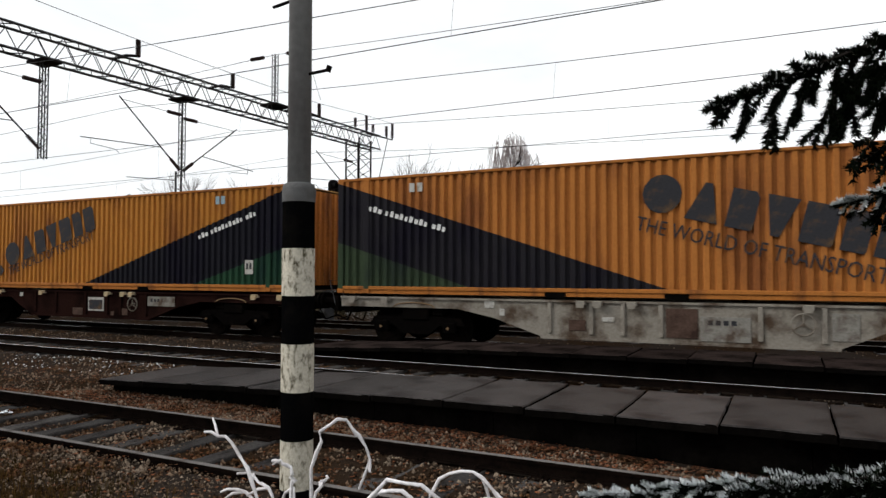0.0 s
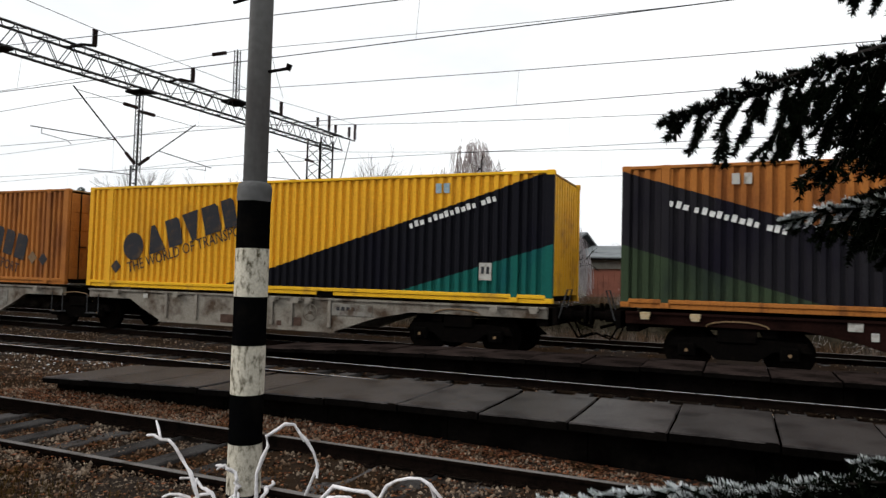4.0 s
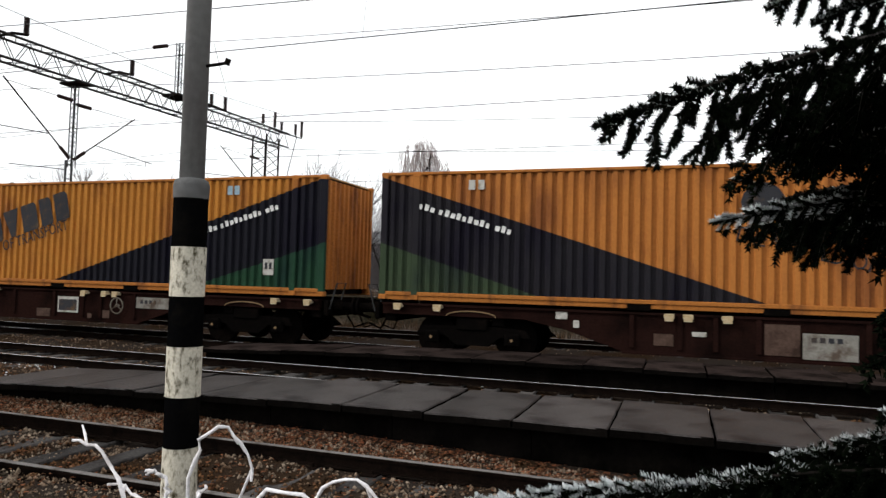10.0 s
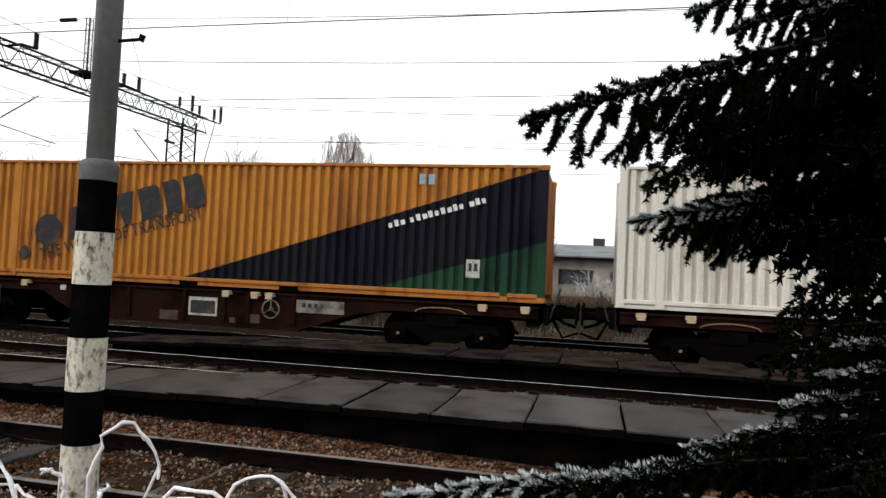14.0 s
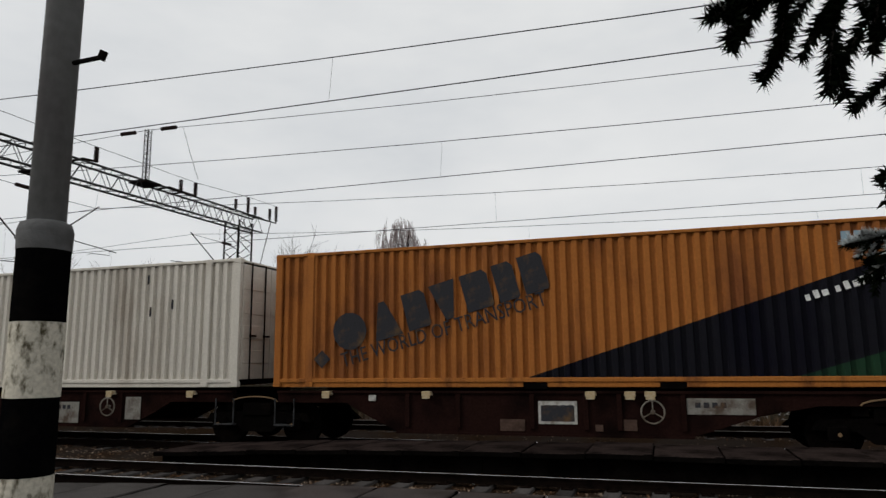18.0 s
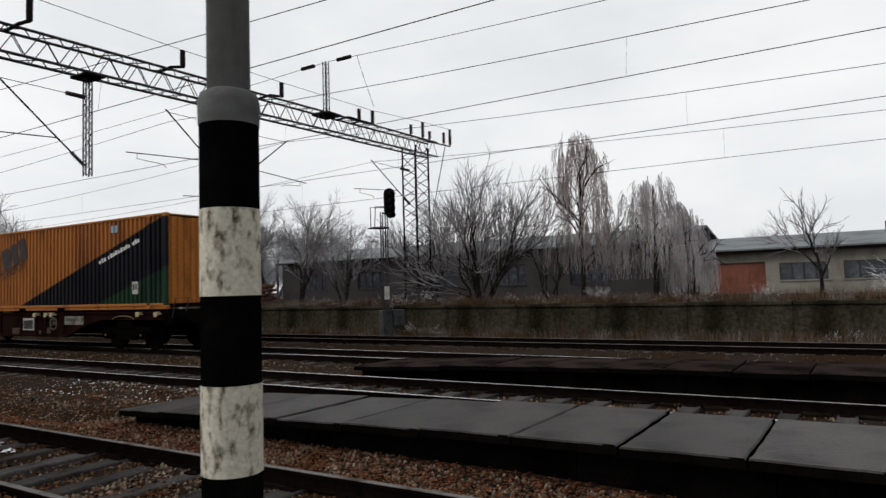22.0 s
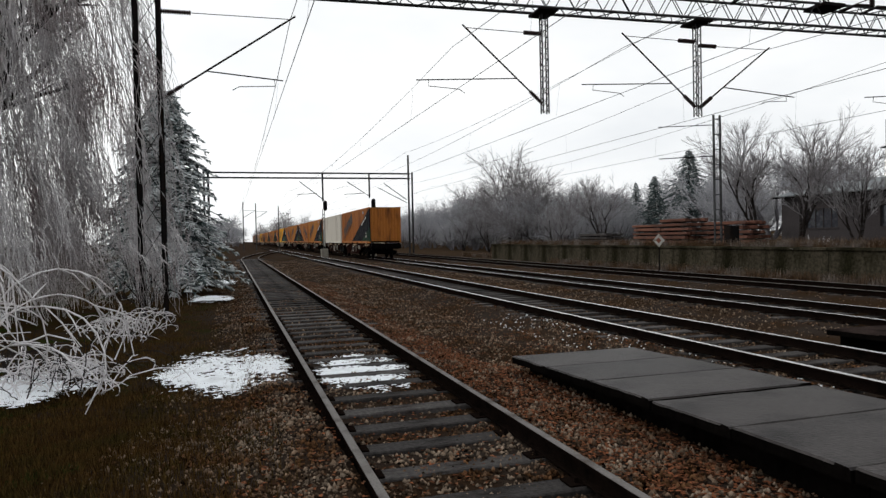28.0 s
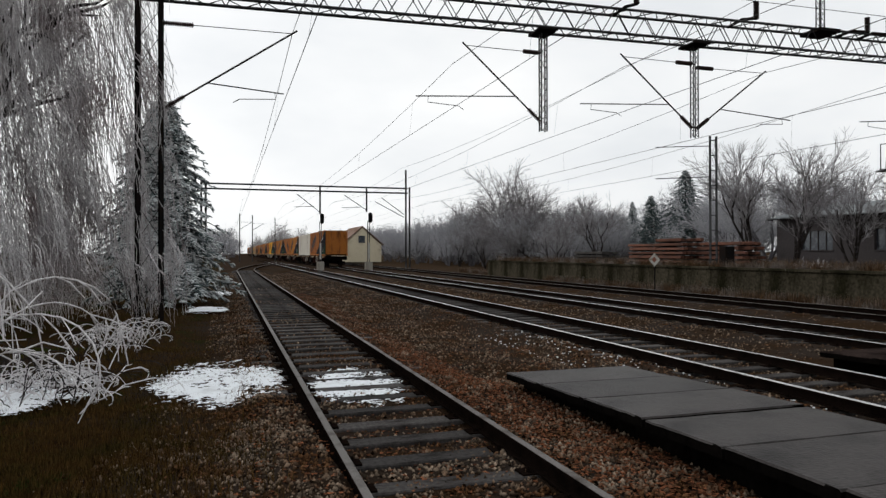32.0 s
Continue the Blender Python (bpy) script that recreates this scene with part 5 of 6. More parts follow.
# ---- plants ----
def strands(P, R, sides=3):
    """Thin tubes along many polylines at once: P (n, k, 3), R (n, k)."""
    P, R = np.asarray(P, float), np.asarray(R, float)
    n, k, _ = P.shape
    d = np.gradient(P, axis=1)
    d /= np.linalg.norm(d, axis=-1, keepdims=True) + 1e-9
    ref = np.where(np.abs(d[..., 2:3]) < 0.9, np.array([0, 0, 1.0]), np.array([1.0, 0, 0]))
    u = np.cross(d, ref)
    u /= np.linalg.norm(u, axis=-1, keepdims=True) + 1e-9
    w_ = np.cross(u, d)
    a = 2 * np.pi * np.arange(sides) / sides
    v = P[:, :, None] + (u[:, :, None] * np.cos(a)[:, None] + w_[:, :, None] * np.sin(a)[:, None]) * R[:, :, None, None]
    i = np.arange(sides)
    quad = np.stack([i, (i + 1) % sides, (i + 1) % sides + sides, i + sides], -1)
    f = quad[None, None] + (sides * np.arange(k - 1))[None, :, None, None] + (sides * k * np.arange(n))[:, None, None, None]
    return v.reshape(-1, 3), f.reshape(-1, 4)


def unit(v):
    return v / (np.linalg.norm(v) + 1e-9)


def grow(rng, base, direction, length, radius, levels, kids, spread, gravity, out_, wander=0.18, shrink=0.62):
    """A branching skeleton of four-point limbs, appended to out_ as (points, radii, level)."""
    p, d = np.array(base, float), unit(np.array(direction, float))
    pts, dirs = [p], [d]
    for k in range(3):
        d = unit(d + rng.normal(0, wander, 3) + np.array([0, 0, gravity]))
        p = p + d * length / 3
        pts.append(p)
        dirs.append(d)
    rad = [radius, radius * 0.84, radius * 0.68, radius * (0.5 if levels else 0.25)]
    out_.append((pts, rad, levels))
    if not levels:
        return
    for k in range(kids):
        f = rng.uniform(0.25, 1.0) if k else 1.0
        i = min(2, int(f * 3))
        at = pts[i] + (pts[i + 1] - pts[i]) * (f * 3 - i)
        side = unit(np.cross(dirs[i], rng.normal(0, 1, 3)))
        nd = unit(dirs[i] + side * (spread if k else spread * 0.3) * rng.uniform(0.6, 1.3))
        grow(rng, at, nd, length * shrink * rng.uniform(0.75, 1.2), radius * (0.55 if k else 0.65), levels - 1, kids, spread, gravity, out_, wander, shrink)


def skeleton_mesh(name, limbs, material, sides):
    v, f = strands([l[0] for l in limbs], [l[1] for l in limbs], sides)
    ob = soup(name, v, f, material)
    return ob


def bare_tree(name, m, seed, height, stems, levels, kids, spread, gravity, label, category="tree", lean=0.25, twig="twig", thick=1.0, group="bare trees", wander=0.18, trunk=0.42, bark="bark", shrink=0.68):
    rng = np.random.RandomState(seed)
    out_ = []
    for k in range(stems):
        t = 2 * math.pi * k / max(1, stems) + rng.uniform(-0.3, 0.3)
        tilt = lean * rng.uniform(0.5, 1.2) if stems > 1 else lean * 0.15
        grow(rng, (0.06 * math.cos(t), 0.06 * math.sin(t), -0.15), (math.cos(t) * tilt, math.sin(t) * tilt, 1), height * trunk, height * (0.011 if stems > 1 else 0.021) * thick, levels, kids, spread, gravity, out_, wander, shrink)
    top = max(p[2] for l in out_ for p in l[0])
    k_ = height / top
    out_ = [([p * k_ for p in l[0]], l[1], l[2]) for l in out_]
    tree = thing(name, m, label, category, group)
    big = [l for l in out_ if l[2] >= levels - 1]
    small = [l for l in out_ if l[2] < levels - 1]
    for nm, ls, mt, sd in (("trunk", big, M[bark], 7), ("crown", small, M[twig], 3)):
        ob = skeleton_mesh(nm, ls, mt, sd)
        ob.parent = tree
    return tree


def hang(rng, starts, lengths, k, sway, radius, out_dir=0.0, centre=None):
    """Weeping strands from the start points."""
    starts = np.asarray(starts)
    n = len(starts)
    t = np.linspace(0, 1, k)[None, :, None]
    P = np.repeat(starts[:, None], k, 1)
    P[..., 2] -= (t[..., 0] ** 1.1) * lengths[:, None]
    drift = np.cumsum(rng.normal(0, sway, (n, k, 2)), 1)
    P[..., :2] += drift
    if centre is not None:
        o_ = starts[:, :2] - np.asarray(centre)[None]
        o_ /= np.linalg.norm(o_, axis=-1, keepdims=True) + 1e-6
        P[..., :2] += o_[:, None] * out_dir * np.sqrt(t)
    R = radius * (1 - 0.65 * t[..., 0]) * rng.uniform(0.7, 1.3, (n, 1))
    return P, R


def weeping_tree(name, m, seed, height, radius, count, lo, label, radius_strand=0.012, trunk_r=0.13, twig="twig_pale", group="weeping trees", flat=0.55, tall=False, bottom=0.3, layered=False, sway=0.022, tresses=0):
    rng = np.random.RandomState(seed)
    tree = thing(name, m, label, "tree", group)
    limbs = []
    for k in range(9):
        t = 2 * math.pi * k / 9 + rng.uniform(-0.3, 0.3)
        grow(rng, (0, 0, height * (0.15 + 0.05 * k) if tall else height * 0.3), (math.cos(t) * 0.7, math.sin(t) * 0.7, 1.0), height * (0.25 if tall else 0.23), trunk_r * 0.40, 2, 3, 0.6, 0.0, limbs)
    limbs.append(([np.array((0, 0, -0.2)), np.array((0.05, 0, height * 0.3)), np.array((0.0, 0.08, height * 0.6)), np.array((0.05, 0.05, height * 0.9))], [trunk_r, trunk_r * 0.8, trunk_r * 0.5, trunk_r * 0.2], 3))
    ob = skeleton_mesh("trunk", limbs, M["bark"], 6)
    ob.parent = tree
    r = radius * np.sqrt(rng.uniform(0.02, 1, count))
    t = rng.uniform(0, 2 * math.pi, count)
    # lobes, so that the outline is uneven
    lobe = 1 + 0.22 * np.sin(3 * t + seed) + 0.14 * np.sin(5 * t + 2.3 * seed)
    x, y = r * np.cos(t) * lobe, r * np.sin(t) * lobe
    if tall:
        z = height * rng.uniform(0.30, 1.0, count)
        f_ = np.clip(np.sin(np.pi * np.clip((z / height - 0.08) / 0.98, 0.02, 1)) * 1.1, 0.08, 1)
        x, y = x * f_, y * f_
    else:
        z = height * (1 - flat * (r / radius) ** 2) * rng.uniform(0.80, 1.02, count)
    if layered:
        z = np.maximum(bottom + 0.9, z * rng.uniform(0.10, 1.0, count) ** 0.85)
    L = np.minimum(z - bottom, rng.uniform(lo, lo + height * (0.16 if layered else 0.38), count))
    L = np.maximum(L, 0.2)
    if tresses:
        # strands gather in tresses of uneven length, with gaps between
        at = rng.randint(0, tresses, count)
        x, y, z = x[at] + rng.normal(0, 0.028 * radius, count), y[at] + rng.normal(0, 0.028 * radius, count), z[at] + rng.normal(0, 0.018 * height, count)
        L = np.minimum(L[at] * rng.uniform(0.55, 1.15, count), np.maximum(z - bottom, 0.2))
    P, R = hang(rng, np.stack([x, y, z], -1), L, 8, sway, radius_strand, 0.25 * radius / 3, (0, 0))
    v, f = strands(P, R, 3)
    soup("hanging_foliage", v, f, M[twig], tree, "pale frosted hanging strands", "", "stuff")
    s = P[::2]
    a = s[:, 2:6].reshape(-1, 3)
    tips = a + np.stack([rng.normal(0, 0.05, len(a)), rng.normal(0, 0.05, len(a)), -rng.uniform(0.08, 0.30, len(a))], -1)
    mid = (a + tips) / 2 + rng.normal(0, 0.02, a.shape)
    v, f = strands(np.stack([a, mid, tips], 1), np.tile([radius_strand * 0.7, radius_strand * 0.55, radius_strand * 0.3], (len(a), 1)), 3)
    soup("twig_spray", v, f, M[twig], tree, "", "", "stuff")
    return tree


DZ = 0.86
# by the gantry and the shed
bare_tree("bare_shrub_tree", pose(-13.1, 22.6, DZ, 0, 0, 20), 3, 6.4, 11, 4, 4, 0.42, 0.06, "leafless many-stemmed tree with frosted twigs on the dock", lean=0.62)
bare_tree("bare_shrub_tree", pose(-17.2, 25.0, DZ, 0, 0, 70), 8, 6.0, 6, 4, 4, 0.45, 0.06, "leafless many-stemmed tree with frosted twigs on the dock", lean=0.45)
weeping_tree("weeping_birch", pose(-9.6, 25.2, DZ), 4, 7.4, 1.55, 760, 0.7, "tall birch with reddish drooping frosted twigs", 0.013, 0.10, "twig_warm", tall=True, bottom=1.2, sway=0.05, tresses=120)
bare_tree("bare_shrub_tree", pose(-10.9, 24.6, DZ, 0, 0, 140), 14, 4.6, 4, 4, 3, 0.5, 0.04, "slender leafless tree with a pale trunk", lean=0.35)
weeping_tree("weeping_willow", pose(-6.6, 25.6, DZ), 5, 5.3, 1.75, 700, 1.2, "weeping willow white with hoarfrost by the shed", 0.013, 0.14, "twig_mid", sway=0.05, bottom=0.9, tresses=90)
weeping_tree("weeping_willow", pose(-5.35, 26.4, DZ), 6, 3.9, 0.9, 420, 1.2, "small weeping willow white with hoarfrost by the shed", 0.013, 0.10, "twig_mid")
bare_tree("young_tree", pose(-0.9, 29.2, DZ, 0, -9, 0), 21, 4.5, 1, 4, 4, 0.50, 0.05, "young leafless tree leaning before the shed", lean=0.4)
for k, (x, y, s) in enumerate(((1.9, 27.2, 1.7), (4.2, 27.5, 1.3), (5.6, 26.5, 1.5), (7.5, 27.6, 1.2), (-2.6, 26.0, 0.8), (-8.3, 23.5, 0.9), (-11.6, 22.0, 0.7), (3.1, 26.2, 1.1), (9.5, 27.0, 1.5))):
    bare_tree("frosted_bush", pose(x, y, DZ - 0.05, 0, 0, 50 * k), 40 + k, s * 0.95, 12, 3, 3, 0.6, -0.04, "low bush covered in white hoarfrost", "bush", 0.7, "twig_pale", 0.8, "frosted bushes")
rng = random.Random(21)
weed = bare_tree("frosted_weed", pose(-15.2, 20.0, DZ), 71, 0.75, 9, 2, 3, 0.7, -0.06, "clump of dead weeds white with rime on the dock edge", "weed", 0.8, "twig_pale", 1.3, "frosted weeds")
dead = bare_tree("dead_weed", pose(-12.0, 19.9, DZ), 72, 0.7, 10, 2, 3, 0.7, -0.04, "clump of brown dead weeds on the dock edge", "weed", 0.7, "dead", 1.2, "frosted weeds", bark="dead")
for k in range(34):
    s_ = rng.uniform(0.5, 1.15)
    copy_thing(weed if k % 3 == 0 else dead, pose(rng.uniform(-26, 12), rng.choice((19.85, 20.2, 19.1)) + rng.uniform(-0.12, 0.3), 0.0, 0, 0, rng.uniform(0, 360)) @ Matrix.Diagonal((s_, s_, s_, 1)))
for ob in bpy.context.scene.objects:
    if ob.parent is None and ob.name.split(".")[0] in ("frosted_weed", "dead_weed"):
        ob.location.z = DZ if ob.location.y > 19.6 else -0.22
# wood behind the dock, thinning out down the line
left_tree = bare_tree("bare_tree", pose(-28.9, 28.0, DZ), 31, 7.2, 3, 5, 4, 0.55, 0.05, "leafless tree with rime on its twigs behind the dock", lean=0.4, trunk=0.36, thick=1.2)
other = bare_tree("bare_tree", pose(-75, 31.0, -0.25), 33, 13.6, 3, 5, 4, 0.62, 0.0, "tall spreading leafless tree, grey with rime", lean=0.42, trunk=0.30, thick=1.6, twig="twig", bark="bark", shrink=0.76)
# far trees: rimed, and paled by the haze in their colours
far_tree = bare_tree("bare_tree", pose(-64, 37.0, -0.25), 35, 8.5, 4, 5, 4, 0.50, 0.04, "rimed tree in the wood behind the dock, haze in its pale colour", lean=0.35, trunk=0.36, thick=1.3, twig="twig_far", bark="bark_far")
rng = random.Random(12)


def another(tree, x, y, s, z=None):
    if 0.655 < (y + 0.9) / (0.3 - x) < 0.80 and -62 < x < -20 and tree is not other:
        return      # a clearing before the spruces
    z = bed(x, y) - 0.05 if z is None else z
    c = copy_thing(tree, pose(x, y, z, 0, 0, rng.uniform(0, 360)))
    c.scale = (s, s, s * rng.uniform(0.9, 1.1))


another(left_tree, -32.0, 28.0, 1.02)
another(left_tree, -25.4, 28.0, 0.75)
for x, y, s in ((-93, 33, 0.8), (-66, 30.5, 0.72), (-108, 36, 0.8), (-84, 36, 0.8)):
    another(other, x, y, s)
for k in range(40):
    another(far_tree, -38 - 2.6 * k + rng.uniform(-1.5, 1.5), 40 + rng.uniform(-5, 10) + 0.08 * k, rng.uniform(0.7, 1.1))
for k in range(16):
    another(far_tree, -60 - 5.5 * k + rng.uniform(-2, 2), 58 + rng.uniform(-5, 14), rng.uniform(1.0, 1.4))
for x, y, s in ((6.0, 50, 0.85), (11.5, 51, 0.75), (24, 52, 0.9), (31, 50, 0.9), (-6, 52, 0.6)):
    another(far_tree, x, y, s)
for k in range(16):
    another(far_tree if k % 2 else other, -135 - 12 * k + rng.uniform(-4, 4), rng.uniform(26, 60) - 2.4 * k, rng.uniform(0.6, 0.9), 0)
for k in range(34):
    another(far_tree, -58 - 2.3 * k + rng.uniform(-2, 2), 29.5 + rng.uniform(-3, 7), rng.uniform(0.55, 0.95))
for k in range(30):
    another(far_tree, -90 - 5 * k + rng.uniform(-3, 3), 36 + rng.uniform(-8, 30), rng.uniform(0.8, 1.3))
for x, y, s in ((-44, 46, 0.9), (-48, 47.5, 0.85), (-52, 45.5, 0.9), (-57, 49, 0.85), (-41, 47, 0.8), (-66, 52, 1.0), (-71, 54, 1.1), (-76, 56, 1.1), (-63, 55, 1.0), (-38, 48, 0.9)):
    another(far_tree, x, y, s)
for k in range(7):
    another(left_tree, -47 - 6.0 * k + rng.uniform(-2, 2), 27.5 + rng.uniform(-2, 3), rng.uniform(0.6, 1.0))
for k in range(10):
    another(far_tree, -120 - 16 * k, -6 - rng.uniform(0, 5) + 1.2 * k, rng.uniform(0.7, 1.1), -0.2)


def conifer(name, m, seed, height, radius, label, frost, group, count=150, taper=0.85):
    """A distant spruce: whorls of drooping boughs made of many short needle sprays."""
    rng = np.random.RandomState(seed)
    tree = thing(name, m, label, "conifer", group)
    part("trunk", Shape().tube([(0, 0, -0.2), (0, 0, height * 0.5), (0, 0, height)], [height * 0.018, height * 0.011, 0.01], 6), M["bark"], tree)
    P, Q = [], []
    for k in range(count):
        h = height * (0.06 + 0.93 * (k / count))
        r = radius * (1 - h / height) ** taper * rng.uniform(0.5, 1.2) + 0.06
        t = k * 2.399 + rng.uniform(-0.2, 0.2)
        c_, s_ = math.cos(t), math.sin(t)
        bough = [np.array((c_ * r * u, s_ * r * u, h + 0.18 * r * u - 0.42 * r * u * u)) for u in (0.0, 0.35, 0.7, 1.0)]
        P.append(bough)
        for j in range(int(12 + 34 * r / radius)):
            u = rng.uniform(0.15, 1.0)
            i = min(2, int(u * 3))
            b_ = bough[i] + (bough[i + 1] - bough[i]) * (u * 3 - i)
            side = np.array((-s_, c_, 0)) * rng.choice((-1, 1)) * rng.uniform(0.4, 1.0) + np.array((c_, s_, 0)) * rng.uniform(0.1, 0.8) + np.array((0, 0, rng.uniform(-0.75, 0.1)))
            e_ = b_ + unit(side) * (0.16 + 0.26 * r * (1.05 - u)) * rng.uniform(0.6, 1.3)
            Q.append([b_, (b_ + e_) / 2 + rng.normal(0, 0.015, 3), e_])
    v, f = strands(P, np.tile([0.030, 0.024, 0.016, 0.006], (len(P), 1)), 4)
    soup("bough_whorl", v, f, M["bark"], tree)
    Q = np.array(Q)
    pick = rng.rand(len(Q)) < frost
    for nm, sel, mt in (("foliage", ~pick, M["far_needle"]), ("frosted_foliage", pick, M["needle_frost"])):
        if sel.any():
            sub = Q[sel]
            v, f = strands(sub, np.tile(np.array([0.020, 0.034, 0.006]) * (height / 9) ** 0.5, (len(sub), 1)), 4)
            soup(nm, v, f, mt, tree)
    return tree


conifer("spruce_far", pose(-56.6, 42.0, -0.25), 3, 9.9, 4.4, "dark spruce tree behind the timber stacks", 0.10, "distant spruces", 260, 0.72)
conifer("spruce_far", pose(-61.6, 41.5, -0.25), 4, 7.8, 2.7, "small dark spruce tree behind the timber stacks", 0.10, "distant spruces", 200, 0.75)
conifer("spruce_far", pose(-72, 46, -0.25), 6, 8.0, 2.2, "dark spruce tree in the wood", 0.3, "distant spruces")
conifer("frosted_pine", pose(-25.5, -3.0, -0.2), 5, 7.2, 2.5, "bushy evergreen with frosted boughs beside the track", 0.68, "trackside evergreens", 330, 0.55)
conifer("frosted_pine", pose(-34, -4.2, -0.2), 8, 6.4, 2.6, "bushy evergreen with frosted boughs beside the track", 0.5, "trackside evergreens", 240, 0.6)
bare_tree("frosted_bush", pose(-21.5, -3.3, -0.2), 91, 3.0, 12, 4, 3, 0.6, -0.02, "tall bush covered in white hoarfrost by the column", "bush", 0.45, "rime", 0.8, "frosted bushes")
bare_tree("bare_tree", pose(-31, -4.4, -0.2), 92, 7.5, 1, 5, 3, 0.6, 0.04, "frosted leafless tree among the evergreens", lean=0.5, twig="twig_pale")

# the great weeping willow beside the siding
near_willow = weeping_tree("weeping_willow", pose(-18.6, -7.45, -0.2), 17, 13.8, 4.15, 9500, 1.1, "great weeping willow hung with pale hoarfrost strands", 0.0105, 0.30, flat=0.30, bottom=0.2, layered=True, sway=0.050, twig="twig_willow", tresses=640)


def arching_stems(name, m, seed, label, specs, material, radius, sides=6, twigs=3):
    """A frosted shrub: each stem rises, arches over and droops; knobbly rime and short side twigs along it.
    specs: base x and y, height, reach, direction, droop at the end."""
    rng = np.random.RandomState(seed)
    bush = thing(name, m, label, "bush", "frosted bushes")
    for bx, by, height, reach, turn, droop in specs:
        c_, s_ = math.cos(radians(turn)), math.sin(radians(turn))
        bow = rng.normal(0, 0.12) * reach
        pts = []
        for k in range(21):
            u = k / 20
            # a leaning lower half, then a rounded crown that droops at the end
            crown = min(0.45 * height, 0.75 * reach)
            sweep = math.pi - math.asin(max(-0.7, 1 - max(droop, 0.004) / crown))
            if u < 0.4:
                out_, z = 0.25 * reach * u / 0.4, (height - crown) * u / 0.4
            else:
                q = sweep * (u - 0.4) / 0.6
                out_, z = reach * (0.25 + 0.75 * (1 - math.cos(q)) / (1 - math.cos(sweep))), height - crown + crown * math.sin(q)
            side = bow * math.sin(math.pi * u)
            pts.append(np.array((bx + c_ * out_ - s_ * side, by + s_ * out_ + c_ * side, z - 0.12 * (u == 0))) + rng.normal(0, 0.005, 3))
        P, R = [pts], [np.linspace(radius * 1.15, radius * 0.7, 21) * rng.uniform(0.78, 1.25, 21)]
        v, f = strands(P, R, sides)
        stem = soup("stem", v, f, M[material], bush)
        Q, W = [], []
        for _ in range(twigs):
            i = rng.randint(8, 19)
            d = unit(pts[i + 1] - pts[i])
            ln = reach * rng.uniform(0.12, 0.32)
            way = unit(d + rng.normal(0, 0.45, 3))
            q = [pts[i], pts[i] + way * ln * 0.5, pts[i] + way * ln + np.array((0, 0, -0.35 * ln * rng.rand()))]
            Q.append(q)
            W.append(np.array([0.75, 0.8, 0.5]) * radius * rng.uniform(0.8, 1.2))
        if Q:
            v, f = strands(Q, W, 5)
            soup("twig_spray", v, f, M[material], stem, "", "", "stuff")
    return bush


rng = random.Random(3)
specs = [(rng.uniform(-0.5, 0.5), rng.uniform(-0.9, 0.2), rng.uniform(0.8, 1.9), rng.uniform(0.5, 1.8), rng.uniform(10, 140), rng.uniform(0.2, 1.1)) for _ in range(34)]
specs += [(rng.uniform(-0.4, 0.4), rng.uniform(-0.6, 0.2), rng.uniform(1.1, 1.75), rng.uniform(0.2, 0.7), rng.uniform(0, 360), rng.uniform(0.0, 0.3)) for _ in range(10)]
arching_stems("frosted_shrub", pose(-7.7, -3.75, -0.2), 6, "arching shrub stems thick with white rime", specs, "rime", 0.0098, 6, 6)
specs = [(rng.uniform(-1.2, 0.8), rng.uniform(-0.6, 0.9), rng.uniform(0.15, 0.5), rng.uniform(0.3, 1.0), rng.uniform(0, 360), rng.uniform(0.05, 0.4)) for _ in range(60)]
arching_stems("frosted_shrub", pose(-9.4, -3.2, -0.2), 9, "low tangle of twigs white with rime", specs, "rime", 0.008)
specs = [(rng.uniform(-1.5, 1.5), rng.uniform(-0.5, 0.5), rng.uniform(0.15, 0.5), rng.uniform(0.3, 0.9), rng.uniform(0, 360), rng.uniform(0.05, 0.4)) for _ in range(50)]
arching_stems("frosted_shrub", pose(-14.5, -2.9, -0.2), 10, "low tangle of twigs white with rime", specs, "rime", 0.008)

specs = [(rng.uniform(-1.4, 1.2), rng.uniform(-0.7, 0.9), rng.uniform(0.2, 0.75), rng.uniform(0.3, 1.0), rng.uniform(0, 360), rng.uniform(0.05, 0.4)) for _ in range(46)]
arching_stems("dead_shrub", pose(-9.6, -3.5, -0.2), 14, "dark leafless brush tangled under the frosted stems", specs, "bark", 0.006)

# frosted stems in front of the pole
STEMS = [(-0.10, 0.0, 1.41, 0.37, 178, 0.00), (-0.06, 0.0, 1.27, 0.33, 165, 0.00), (-0.08, 0.02, 1.49, 0.20, 30, 0.22), (0.0, 0.03, 1.21, 0.48, 172, 0.02), (-0.04, 0.0, 1.33, 0.51, 2, 0.34),
         (0.0, 0.02, 1.39, 0.61, -4, 0.42), (0.08, 0.0, 1.25, 0.78, 6, 0.26), (0.14, 0.0, 1.33, 0.64, 12, 0.22), (0.20, 0.02, 1.39, 0.42, 4, 0.12), (0.04, 0.0, 1.19, 0.51, -12, 0.34),
         (-0.02, 0.0, 1.29, 0.13, 100, 0.00), (0.02, 0.0, 1.23, 0.33, 150, 0.14), (-0.14, 0.02, 1.15, 0.46, 186, 0.10), (-0.05, 0.0, 1.37, 0.09, 200, 0.00), (0.0, 0.0, 1.31, 0.31, -20, 0.30), (-0.08, 0.02, 1.09, 0.55, 190, 0.12)]
arching_stems("frosted_shrub", pose(0.54, -2.93, -0.22), 12, "small bush with bent twigs coated in white rime", STEMS, "rime", 0.0064, 7, 2)


